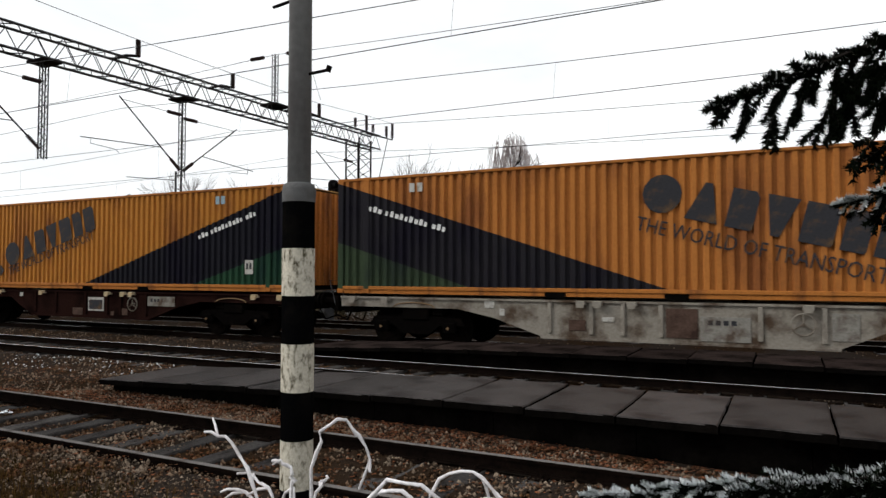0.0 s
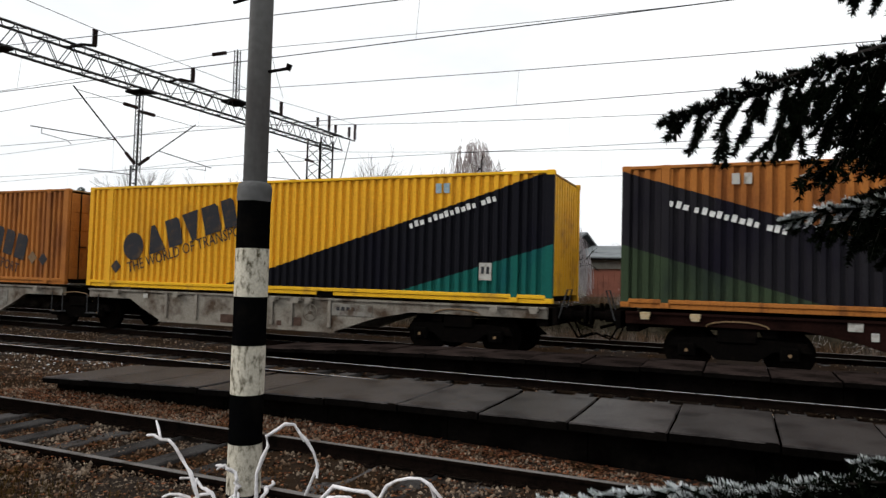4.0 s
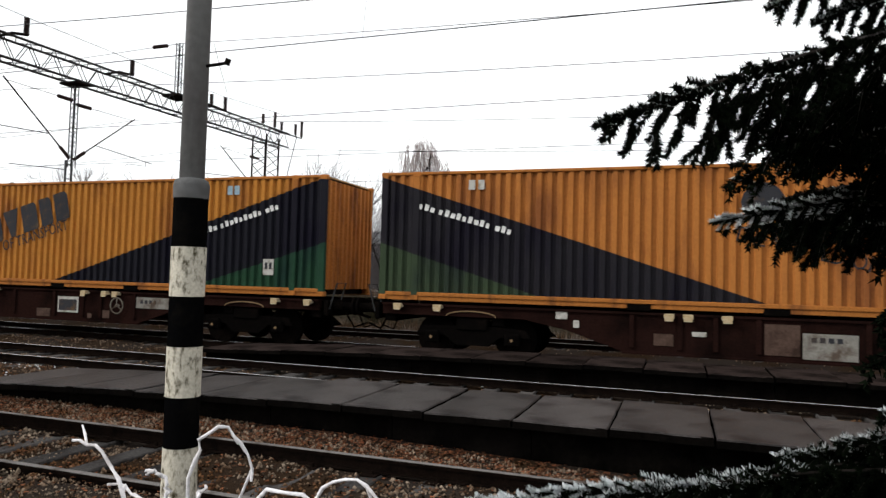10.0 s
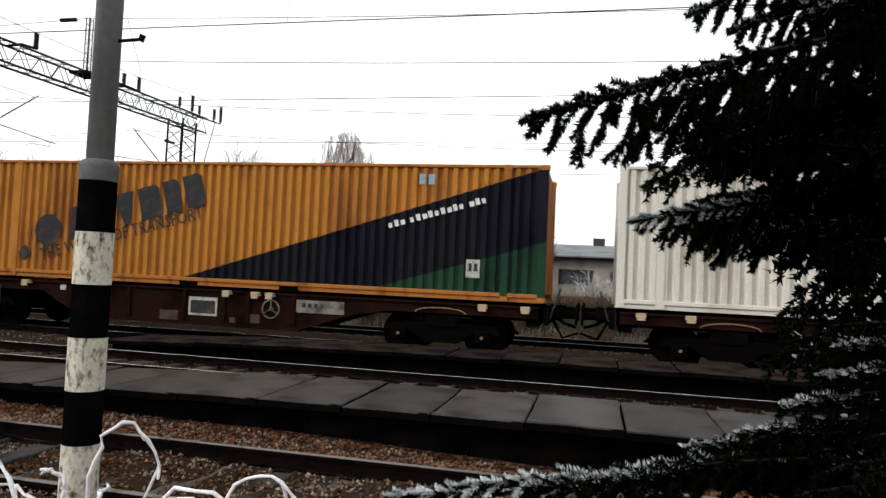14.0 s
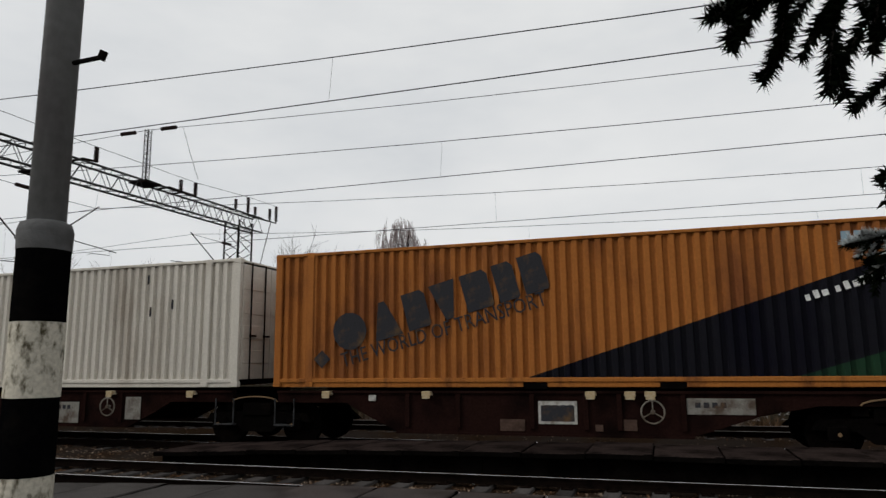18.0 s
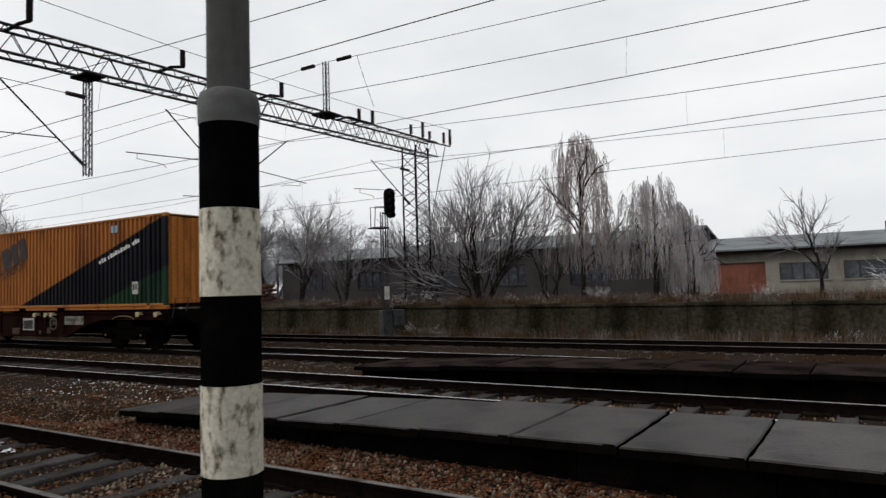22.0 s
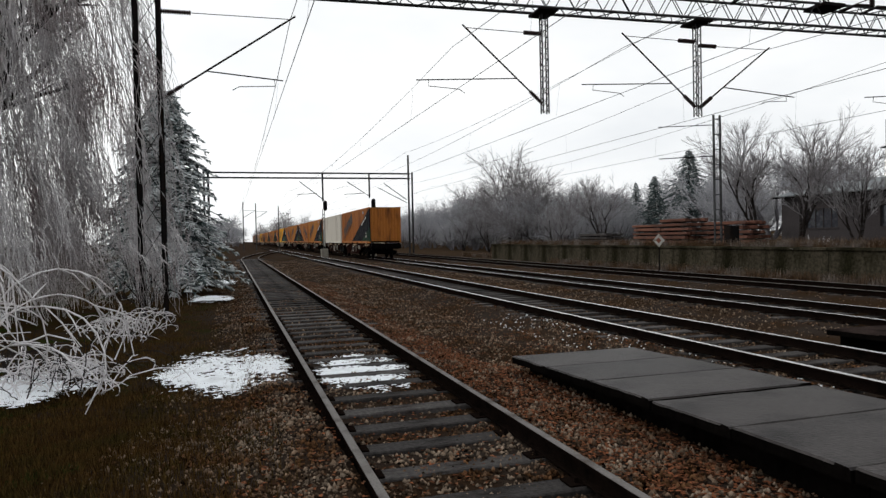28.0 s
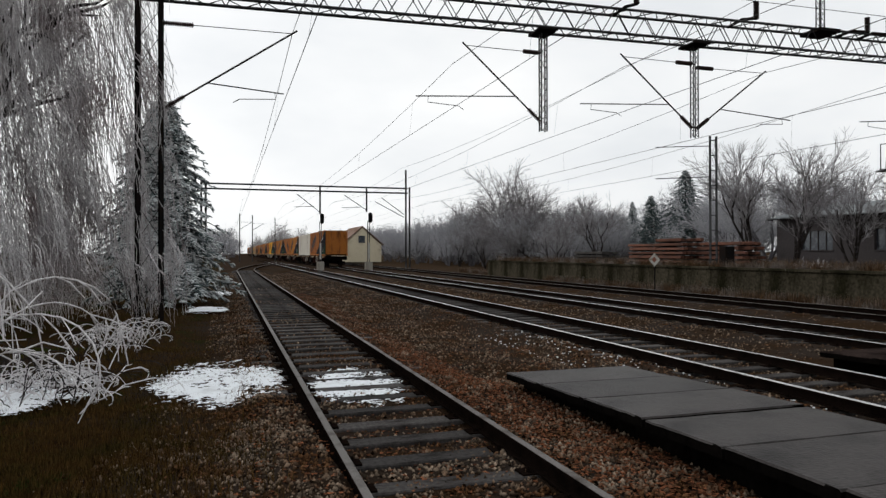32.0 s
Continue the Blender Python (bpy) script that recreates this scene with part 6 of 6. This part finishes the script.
# ---- the near spruce ----
def needle_cloud(rng, A, B, density, length, width):
    """Needles all round the twigs from A to B: thin triangles leaning to the tip."""
    L = np.linalg.norm(B - A, axis=1)
    n = np.maximum(6, (L * density).astype(int))
    i = np.repeat(np.arange(len(A)), n)
    u = rng.rand(len(i))
    D = (B - A) / (L[:, None] + 1e-9)
    d = D[i]
    p = A[i] + (B - A)[i] * u[:, None]
    r = rng.normal(0, 1, (len(i), 3))
    r -= d * (r * d).sum(1, keepdims=True)
    r /= np.linalg.norm(r, axis=1, keepdims=True) + 1e-9
    way = d * rng.uniform(0.35, 0.8, (len(i), 1)) + r
    way /= np.linalg.norm(way, axis=1, keepdims=True)
    side = np.cross(way, rng.normal(0, 1, (len(i), 3)))
    side /= np.linalg.norm(side, axis=1, keepdims=True) + 1e-9
    l_ = length * rng.uniform(0.7, 1.15, (len(i), 1))
    return np.stack([p - side * width, p + side * width, p + way * l_], 1), r[:, 2], i


spruce = thing("spruce_tree", None, "large dark spruce with drooping boughs edged in frost", "conifer")
SX, SY = 4.45, -1.05
part("trunk", Shape().tube([(SX, SY, -0.3), (SX, SY, 2.5), (SX + 0.05, SY, 6.0), (SX, SY, 9.5)], [0.17, 0.14, 0.09, 0.02], 10), M["bark"], spruce)
srng = np.random.RandomState(77)


def bough(start, tip, sag, twig_len, count, frost, density, wide=0.0034, rimed=0.0, long=0.025, slim=0.50, twigs=2):
    """A bough from start to tip, with side twigs that hang and carry needles."""
    a, b_ = np.array(start, float), np.array(tip, float)
    ts = np.linspace(0, 1, 9)
    axis = np.array([a + (b_ - a) * t + np.array((0, 0, -sag * math.sin(math.pi * t))) for t in ts])
    d = unit(b_ - a)
    flat = unit(np.cross(d, (0, 0, 1)))
    A, B, stems = [], [], [axis[:, :]]
    for k in range(count):
        u = 0.12 + 0.88 * (k + srng.rand()) / count
        i = min(7, int(u * 8))
        p = axis[i] + (axis[i + 1] - axis[i]) * (u * 8 - i)
        ln = twig_len * (slim + (1.2 - slim) * (1 - u)) * srng.uniform(0.6, 1.2)
        w_ = unit(flat * (1 if k % 2 else -1) * srng.uniform(0.35, 1.0) + d * srng.uniform(0.25, 0.8) + np.array((0, 0, -srng.uniform(0.3, 1.1))))
        q = p + w_ * ln
        A.append(p)
        B.append(q)
        for j in range(int(twigs + ln / 0.09)):
            f_ = srng.uniform(0.2, 0.95)
            p2 = p + (q - p) * f_
            w2 = unit(w_ + srng.normal(0, 0.55, 3) + np.array((0, 0, -0.35)))
            A.append(p2)
            B.append(p2 + w2 * ln * srng.uniform(0.25, 0.5))
    for i in range(3, 8):
        A.append(axis[i])
        B.append(axis[i + 1])
    A, B = np.array(A), np.array(B)
    tri, up, idx = needle_cloud(srng, A, B, density, long, wide)
    outer = np.linalg.norm(tri[:, 2] - a, axis=1) > rimed * np.linalg.norm(b_ - a)
    white = (srng.rand(len(tri)) < frost) & (up > 0.25) & outer
    name = part("bough", Shape().tube([tuple(p) for p in axis], list(np.linspace(0.022, 0.005, 9)), 6), M["bark"], spruce)
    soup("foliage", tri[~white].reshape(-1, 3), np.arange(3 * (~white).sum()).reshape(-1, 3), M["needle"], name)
    if white.any():
        soup("frosted_foliage", tri[white].reshape(-1, 3), np.arange(3 * white.sum()).reshape(-1, 3), M["needle_frost"], name)
    v, f = strands(np.stack([A, (A + B) / 2, B], 1), np.tile([0.0035, 0.003, 0.0015], (len(A), 1)), 3)
    soup("twig_work", v, f, M["bark"], name)


def finger_bough(start, tip, frost, long, gain, density=2400, needle=0.022, wide=0.0025, drop=1.0, step=0.046, fade=0.6):
    """A bough whose twigs hang like bottle brushes: short by the tip, longer towards the trunk."""
    a, b_ = np.array(start, float), np.array(tip, float)
    span, d = np.linalg.norm(b_ - a), unit(b_ - a)
    flat = unit(np.cross(d, (0, 0, 1)))
    axis = np.array([b_ + (a - b_) * t + np.array((0, 0, 0.02 * math.sin(9 * t) * (t > 0))) for t in np.linspace(0, 1, 12)])
    A, B = [b_ - d * 0.10], [b_]
    reach = min(span, 1.7)
    s_, k = 0.05, 0
    while s_ < reach:
        p = b_ - d * s_
        ln = min(long, 0.045 + gain * s_) * srng.uniform(0.7, 1.15)
        w_ = unit(flat * (1 if k % 2 else -1) * srng.uniform(0.1, 0.55) + d * srng.uniform(0.45, 0.75) + np.array((0, 0, -drop * srng.uniform(0.55, 1.15))))
        bend_ = p + w_ * ln * 0.5
        q = bend_ + unit(w_ + np.array((0, 0, -0.35))) * ln * 0.5
        A += [p, bend_]
        B += [bend_, q]
        for j in range(int(ln / 0.075)):
            f_ = srng.uniform(0.15, 0.8)
            p2 = p + (q - p) * f_
            w2 = unit(w_ + flat * srng.normal(0, 0.7) + d * srng.normal(0.15, 0.4))
            A.append(p2)
            B.append(p2 + w2 * ln * srng.uniform(0.22, 0.42))
        for j in range(2):
            up = unit(d * 0.8 + flat * srng.normal(0, 0.45) + np.array((0, 0, srng.uniform(0.0, 0.45))))
            A.append(p)
            B.append(p + up * min(0.10, 0.035 + 0.2 * s_) * srng.uniform(0.6, 1.0))
        A.append(p)
        B.append(p + d * step * 1.3)
        s_ += step * srng.uniform(0.75, 1.25)
        k += 1
    A, B = np.array(A), np.array(B)
    tri, up, idx = needle_cloud(srng, A, B, density, needle, wide)
    far = np.linalg.norm(tri[:, 2] - b_, axis=1)
    top_side = tri[:, 0, 2] - (b_[2] + (a[2] - b_[2]) * far / span) > (-0.04 if frost > 0.9 else -0.012)
    white = (srng.rand(len(tri)) < frost * np.clip(1.25 - far / fade, 0.04, 1.0)) & (up > 0.0) & top_side
    name = part("bough", Shape().tube([tuple(p) for p in axis], list(np.linspace(0.003, 0.013, 12)), 6), M["bark"], spruce)
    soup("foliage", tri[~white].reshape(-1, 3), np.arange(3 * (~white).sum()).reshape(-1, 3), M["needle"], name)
    if white.any():
        soup("frosted_foliage", tri[white].reshape(-1, 3), np.arange(3 * white.sum()).reshape(-1, 3), M["needle_frost"], name)
    v, f = strands(np.stack([A, (A + B) / 2, B], 1), np.tile([0.0035, 0.003, 0.0015], (len(A), 1)), 3)
    soup("twig_work", v, f, M["bark"], name)


finger_bough((SX, SY, 3.36), (1.63, -2.60, 2.18), 0.10, 0.34, 0.60)
finger_bough((SX, SY, 3.30), (1.95, -2.32, 2.27), 0.04, 0.30, 0.45)
finger_bough((SX, SY, 3.10), (2.10, -2.10, 2.22), 0.04, 0.30, 0.45)
finger_bough((SX, SY, 3.00), (2.35, -2.05, 2.20), 0.03, 0.30, 0.50)
finger_bough((SX, SY, 2.49), (1.985, -1.68, 1.98), 0.95, 0.32, 0.50)
finger_bough((SX, SY, 2.42), (2.25, -1.55, 1.97), 0.25, 0.30, 0.50)
finger_bough((SX, SY, 2.30), (2.45, -1.65, 1.95), 0.10, 0.30, 0.50)
finger_bough((SX, SY, 3.9), (2.13, -2.12, 2.66), 0.35, 0.22, 0.40)
finger_bough((SX, SY, 3.7), (2.28, -2.05, 2.62), 0.25, 0.26, 0.45)
finger_bough((SX, SY, 3.6), (2.50, -2.05, 2.66), 0.15, 0.30, 0.45)
for x, y, z in ((1.18, -2.25, 0.98), (1.45, -2.30, 1.06), (1.66, -2.30, 1.08), (1.85, -2.28, 1.12), (2.02, -2.15, 1.14), (2.18, -2.05, 1.20), (2.36, -2.02, 1.26), (2.50, -1.98, 1.36), (2.64, -1.90, 1.46), (2.72, -1.82, 1.56)):
    finger_bough((SX, SY, z + 0.12), (x, y, z - 0.03), 0.95 if x < 1.5 else 0.5, 0.13, 0.9, 3400, 0.021, 0.0024, 0.30, 0.050, 0.9 if x < 1.5 else 0.30)
    bough((SX, SY, z - 0.15), (x + 0.2, y + 0.02, z - 0.22), -0.03, 0.34, 60, 0.0, 420, 0.007)
    for k in range(3):
        bough((SX, SY, z - 0.30 - 0.2 * k), (x + 0.22 + 0.1 * k, y - 0.04 * k, z - 0.34 - 0.22 * k), -0.02, 0.42, 40, 0.0, 200, 0.011, 0.0, 0.035)
for k in range(16):
    a_ = math.atan2(-1.5, -2.83) + radians(srng.uniform(-13, 2))
    r, h = 3.2 * srng.uniform(0.48, 0.84), srng.uniform(2.24, 2.42)
    bough((SX, SY, h + 0.50), (SX + r * math.cos(a_), SY + r * math.sin(a_), h - 0.02), -0.06, 0.40, 56, 0.03, 420, 0.006, 0.9, 0.028)
for k in range(6):
    a_ = math.atan2(-0.41, -2.44) + radians(srng.uniform(-3, 12))
    r, h = 2.45 * srng.uniform(0.6, 0.93), srng.uniform(1.95, 2.15)
    bough((SX, SY, h + 0.25), (SX + r * math.cos(a_), SY + r * math.sin(a_), h), -0.05, 0.44, 50, 0.05, 420, 0.006, 0.85, 0.028)
for k in range(96):
    h = 0.3 + 4.6 * (k / 96)
    t = radians(srng.uniform(170, 300)) if k % 5 else k * 2.399
    r = (1.76 - 0.05 * h) * srng.uniform(0.86, 1.06)
    bough((SX, SY, h + 0.35), (SX + r * math.cos(t), SY + r * math.sin(t), h), 0.05, 0.52, 34, 0.02, 200, 0.012, 0.92, 0.04)


# ---- shed, old building, house ----
def building(name, x0, x1, y0, y1, z0, eave, ridge, openings, wall, roof, label, chimney=None, overhang=0.35):
    """A long gabled building whose front wall has real openings, with doors and windows set into them."""
    b = thing(name, None, label, "building", "", "")
    xs_ = sorted({x0, x1, *[o[0] for o in openings], *[o[1] for o in openings]})
    for a, c in zip(xs_[:-1], xs_[1:]):
        cut = sorted((o[2], o[3]) for o in openings if o[0] <= a + 1e-6 and o[1] >= c - 1e-6)
        z = z0
        for lo, hi in cut:
            if lo - z > 0.01:
                part("wall", Shape().box(a, c, y0, y0 + 0.3, z, lo), M[wall], b)
            z = hi
        part("wall", Shape().box(a, c, y0, y0 + 0.3, z, eave), M[wall], b)
    part("wall", Shape().box(x0, x1, y1 - 0.3, y1, z0, eave), M[wall], b)
    ym = (y0 + y1) / 2
    for x in (x0, x1 - 0.3):
        s = Shape()
        s.add([(x, y0 + 0.3, z0), (x, y1 - 0.3, z0), (x, y1 - 0.3, eave), (x, ym, ridge - 0.12), (x, y0 + 0.3, eave)] + [(x + 0.3, y0 + 0.3, z0), (x + 0.3, y1 - 0.3, z0), (x + 0.3, y1 - 0.3, eave), (x + 0.3, ym, ridge - 0.12), (x + 0.3, y0 + 0.3, eave)],
              [(0, 1, 2, 3, 4), (9, 8, 7, 6, 5), (0, 5, 6, 1), (1, 6, 7, 2), (2, 7, 8, 3), (3, 8, 9, 4), (4, 9, 5, 0)])
        part("gable_wall", s, M[wall], b)
    for ya, yb in ((y0 - overhang, ym), (y1 + overhang, ym)):
        za = eave - (ridge - eave) * overhang / (ym - y0)
        s = Shape().add([(x0 - 0.3, ya, za), (x1 + 0.3, ya, za), (x1 + 0.3, yb, ridge), (x0 - 0.3, yb, ridge), (x0 - 0.3, ya, za + 0.13), (x1 + 0.3, ya, za + 0.13), (x1 + 0.3, yb, ridge + 0.13), (x0 - 0.3, yb, ridge + 0.13)],
                        [(0, 3, 2, 1), (4, 5, 6, 7), (0, 1, 5, 4), (1, 2, 6, 5), (2, 3, 7, 6), (3, 0, 4, 7)])
        part("roof", s, M[roof], b)
    part("gutter", Shape().tube([(x0 - 0.3, y0 - overhang - 0.06, eave - 0.05), (x1 + 0.3, y0 - overhang - 0.06, eave - 0.05)], 0.06, 6), M["dark_steel"], b)
    for a, c, lo, hi, kind in openings:
        if kind == "door":
            d = part("door", Shape().box(a, c, y0 + 0.10, y0 + 0.18, lo, hi), M["red_door"], b, "brick-red sheet door")
            k = a + 0.28
            while k < c - 0.1:
                part("door_board", Shape().box(k, k + 0.03, y0 + 0.085, y0 + 0.10, lo + 0.03, hi - 0.03), M["red_door"], d)
                k += 0.30
        else:
            w_ = part("window", Shape().box(a, c, y0 + 0.16, y0 + 0.19, lo, hi), M["pane"], b, "dark dusty window")
            n_ = max(2, round((c - a) / 0.55))
            for k in range(n_ + 1):
                xx = a + (c - a) * k / n_
                part("mullion", Shape().box(xx - 0.025, xx + 0.025, y0 + 0.12, y0 + 0.158, lo, hi), M["old_wall"], w_)
            part("sill", Shape().box(a - 0.06, c + 0.06, y0 - 0.05, y0 + 0.2, lo - 0.07, lo), M[wall], w_)
    if chimney:
        part("chimney", Shape().box(chimney - 0.35, chimney + 0.35, ym - 0.25, ym + 0.3, ridge - 0.2, ridge + 0.55, 0.02), M["old_wall"], b)
    return b


OPEN = [(-5.9, -3.35, 0.9, 2.45, "door"), (-2.75, -0.72, 1.55, 2.36, "window"), (-0.1, 1.75, 1.55, 2.36, "window"), (2.6, 4.2, 1.60, 2.32, "window"), (4.75, 6.95, 0.95, 2.32, "door"), (7.6, 9.05, 1.6, 2.32, "window"),
        (10.1, 11.6, 1.6, 2.32, "window"), (12.5, 14.0, 1.6, 2.32, "window"), (15.2, 17.4, 0.95, 2.32, "door"), (18.4, 20.0, 1.6, 2.32, "window"), (21.0, 22.6, 1.6, 2.32, "window")]
building("goods_shed", -6.4, 40.0, 33.0, 44.0, 0.6, 3.02, 3.85, OPEN, "plaster", "shed_roof", "long low grey goods shed with red doors and a sheet roof", 2.0)
building("old_store", -36.5, -7.4, 34.0, 44.0, 0.6, 3.75, 4.75, [(-34.5 + 5.2 * k, -32.1 + 5.2 * k, 1.7, 2.9, "window") for k in range(5)], "old_wall", "shed_roof", "long dark old store building behind the trees")
building("small_house", -126, -113, 17.5, 24.0, 0.0, 3.1, 5.9, [(-121, -119.6, 1.0, 2.2, "window")], "house_wall", "tiles", "small cream house with a brown gabled roof")
part("gable_window", Shape().box(-113.05, -112.94, 20.1, 21.2, 3.2, 4.4), M["pane"], bpy.data.objects["small_house"], "dark attic window")


# ---- signals, posts, signs ----
def signal(name, m, height, label, lenses=4, box=True):
    s = thing(name, m, label, "railway signal", "railway signals")
    mast = laced("mast", lattice((0, 0, -0.3), (0, 0, height - 0.9), (1, 0, 0), (0, 1, 0), 0.20, 0.20, 14, 0.022, 0.010), M["steel"], s, "grey lattice mast")
    outline = [(0.21 * math.cos(a), height - 0.86 + 0.21 * math.sin(a)) for a in [math.pi + math.pi * k / 10 for k in range(11)]] + [(0.21 * math.cos(a), height - 0.21 + 0.21 * math.sin(a)) for a in [math.pi * k / 10 for k in range(11)]]
    sh = Shape().prism(outline, -0.06, 0.06)
    sh.v = [(y + 0.18, x + 0.16, z) for x, y, z in sh.v]
    head = part("signal_head", sh, M["dark_steel"], s, "black oval signal head")
    for k in range(lenses):
        z = height - 0.24 - 0.27 * k
        part("lamp_hood", Shape().tube([(0.22, 0.16, z), (0.50, 0.16, z)], [0.11, 0.105], 14, False), M["dark_steel"], head)
        part("lens", Shape().disc((0.245, 0.16, z), 0.095, 0.02, "x", 14), M["lens"], head)
    part("bracket", Shape().tube([(0, 0, height - 0.95), (0.15, 0.14, height - 0.9)], 0.03, 6), M["dark_steel"], s)
    if box:
        part("cabinet", Shape().box(-0.05, 0.35, 0.16, 0.62, 0.25, 0.85, 0.02), M["steel"], s, "grey relay cabinet")
        part("foot", Shape().box(-0.22, 0.22, -0.22, 0.22, -0.4, 0.85, 0.02), M["steel"], s)
        part("ladder_cage", Shape().tube([(0.0, -0.55, height - 1.5), (0.0, -0.55, height - 0.75), (0.0, 0.0, height - 0.72)], 0.018, 6).tube([(0.35, -0.55, height - 1.5), (0.35, -0.50, height - 0.75), (0.2, 0, height - 0.72)], 0.018, 6).box(-0.15, 0.45, -0.62, 0.0, height - 1.56, height - 1.52), M["steel"], s, "steel ladder cage")
        part("number_plate", Shape().box(0.12, 0.14, -0.10, 0.10, 1.25, 1.75), M["plate_white"], s, "white plate")
    else:
        part("striped_board", Shape().box(0.11, 0.13, -0.08, 0.08, 0.9, 2.6), M["plate_white"], s, "white mast board")
        part("foot", Shape().box(-0.4, 0.4, -0.35, 0.35, -0.3, 0.65, 0.03), M["plaster"], s, "pale concrete foot")
    return s


signal("railway_signal", pose(-14.75, 17.9, 0, 0, 0, -28), 5.5, "dark light signal on a grey lattice mast beside the dock")
signal("railway_signal", pose(-72.5, 8.55, 0), 5.7, "distant dark light signal with a white mast board", 3, False)
signal("railway_signal", pose(-70.0, 13.2, 0), 5.75, "distant dark light signal with a white mast board", 3, False)

mast = thing("catenary_mast", pose(-25.7, 20.2, 0), "twin-legged grey steel catenary mast on the dock", "mast")
for y in (-0.17, 0.17):
    part("leg", Shape().box(-0.05, 0.05, y - 0.026, y + 0.026, 0.7, 6.85), M["steel"], mast)
for k in range(9):
    part("batten", Shape().box(-0.02, 0.02, -0.144, 0.144, 1.2 + 0.68 * k, 1.24 + 0.68 * k), M["steel"], mast)
for z in (6.4, 5.0):
    part("bracket_arm", Shape().tube([(0, -0.2, z), (-0.2, -2.9, z - 0.15)], 0.02, 6), M["dark_steel"], mast)
part("switch_box", Shape().box(-0.25, 0.2, 0.5, 1.0, 0.8, 1.85, 0.02), M["dark_steel"], mast, "dark switch box at the foot")

sign = thing("diamond_sign", pose(-27.3, 18.2, 0, 0, 0, 35), "small white diamond board with a dark centre on a post", "sign")
part("post", Shape().tube([(0, 0, -0.3), (0, 0, 1.0)], 0.03, 8), M["dark_steel"], sign)
part("board", Shape().prism([(0, 0.92), (0.27, 1.24), (0, 1.56), (-0.27, 1.24)], -0.04, -0.02), M["plate_white"], sign)
part("centre", Shape().prism([(0, 1.10), (0.12, 1.24), (0, 1.38), (-0.12, 1.24)], -0.05, -0.042), M["red_door"], sign, "dark red centre")

# far portal over the tracks
portal = thing("far_gantry", None, "distant steel portal gantry over the tracks", "gantry")
for z in (7.85, 8.35):
    part("beam_chord", Shape().tube([(-70, -3, z), (-70, 17.4, z)], 0.085, 4), M["steel"], portal)
for y, top in ((17.4, 10.3), (-3.0, 8.5)):
    for dx in (-0.2, 0.2):
        part("column_leg", Shape().tube([(-70, y + dx, -0.2), (-70, y + dx, top if dx < 0 else 8.5)], 0.10, 4), M["steel"], portal)
for y, top in ((8.2, 5.5), (13.0, 5.8)):
    part("hanging_post", Shape().tube([(-70, y, top), (-70, y, 8.4)], 0.09, 4), M["steel"], portal)
    part("cantilever", Shape().tube([(-70, y, top + 0.2), (-70, y - 2.3, 7.5)], 0.045, 5).tube([(-70, y - 0.6, 6.3), (-70, y - 2.6, 6.2)], 0.03, 5), M["dark_steel"], portal)
part("cantilever", Shape().tube([(-70, 17.0, 5.6), (-70, 14.6, 7.3)], 0.045, 5).tube([(-70, 17.0, 5.3), (-70, 13.9, 6.9)], 0.04, 5), M["dark_steel"], portal)
for x, y in ((-135, 1.5), (-150, 9.0), (-140, 4.0)):
    p_ = thing("catenary_mast", pose(x, y, 0), "distant thin catenary mast", "mast")
    part("leg", Shape().tube([(0, 0, -0.2), (0, 0, 9.0)], 0.11, 5), M["steel"], p_)
    part("bracket_arm", Shape().tube([(0, 0, 6.0), (0, 2.2, 7.4)], 0.05, 5).tube([(0, 0, 7.4), (0, 2.2, 7.4)], 0.03, 5), M["steel"], p_)

# timber stacks on the dock
trng = random.Random(4)
for x, y, wdt, rows_, mt, lb in ((-37.2, 23.2, 3.3, 5, "timber", "stack of reddish sawn timber on the dock"), (-33.6, 22.6, 2.9, 6, "timber", "stack of reddish sawn timber on the dock"),
                                 (-30.3, 23.0, 3.0, 5, "timber", "stack of reddish sawn timber on the dock"), (-42.8, 22.4, 3.4, 3, "dark_timber", "low stack of dark weathered timber")):
    st = thing("timber_stack", pose(x, y, 0.9, 0, 0, trng.uniform(-9, 9)), lb, "timber stack", "timber stacks")
    for k in range(rows_):
        z = 0.10 + 0.235 * k
        for x_ in (0.3, wdt - 0.4):
            part("spacer", Shape().box(x_, x_ + 0.1, 0, 1.4, z - 0.06, z), M["dark_timber"], st)
        for j in range(5):
            part("beam", Shape().box(trng.uniform(-0.3, 0.12), wdt + trng.uniform(-0.35, 0.25), 0.28 * j, 0.28 * j + trng.uniform(0.18, 0.26), z, z + trng.uniform(0.12, 0.17), 0.015), M[mt], st)


# ---- movement ----
def motions():
    for ob, x, z in train:
        walk(ob, [(t, pose(tail + x, YT, z)) for t, tail in TAIL])


motions()
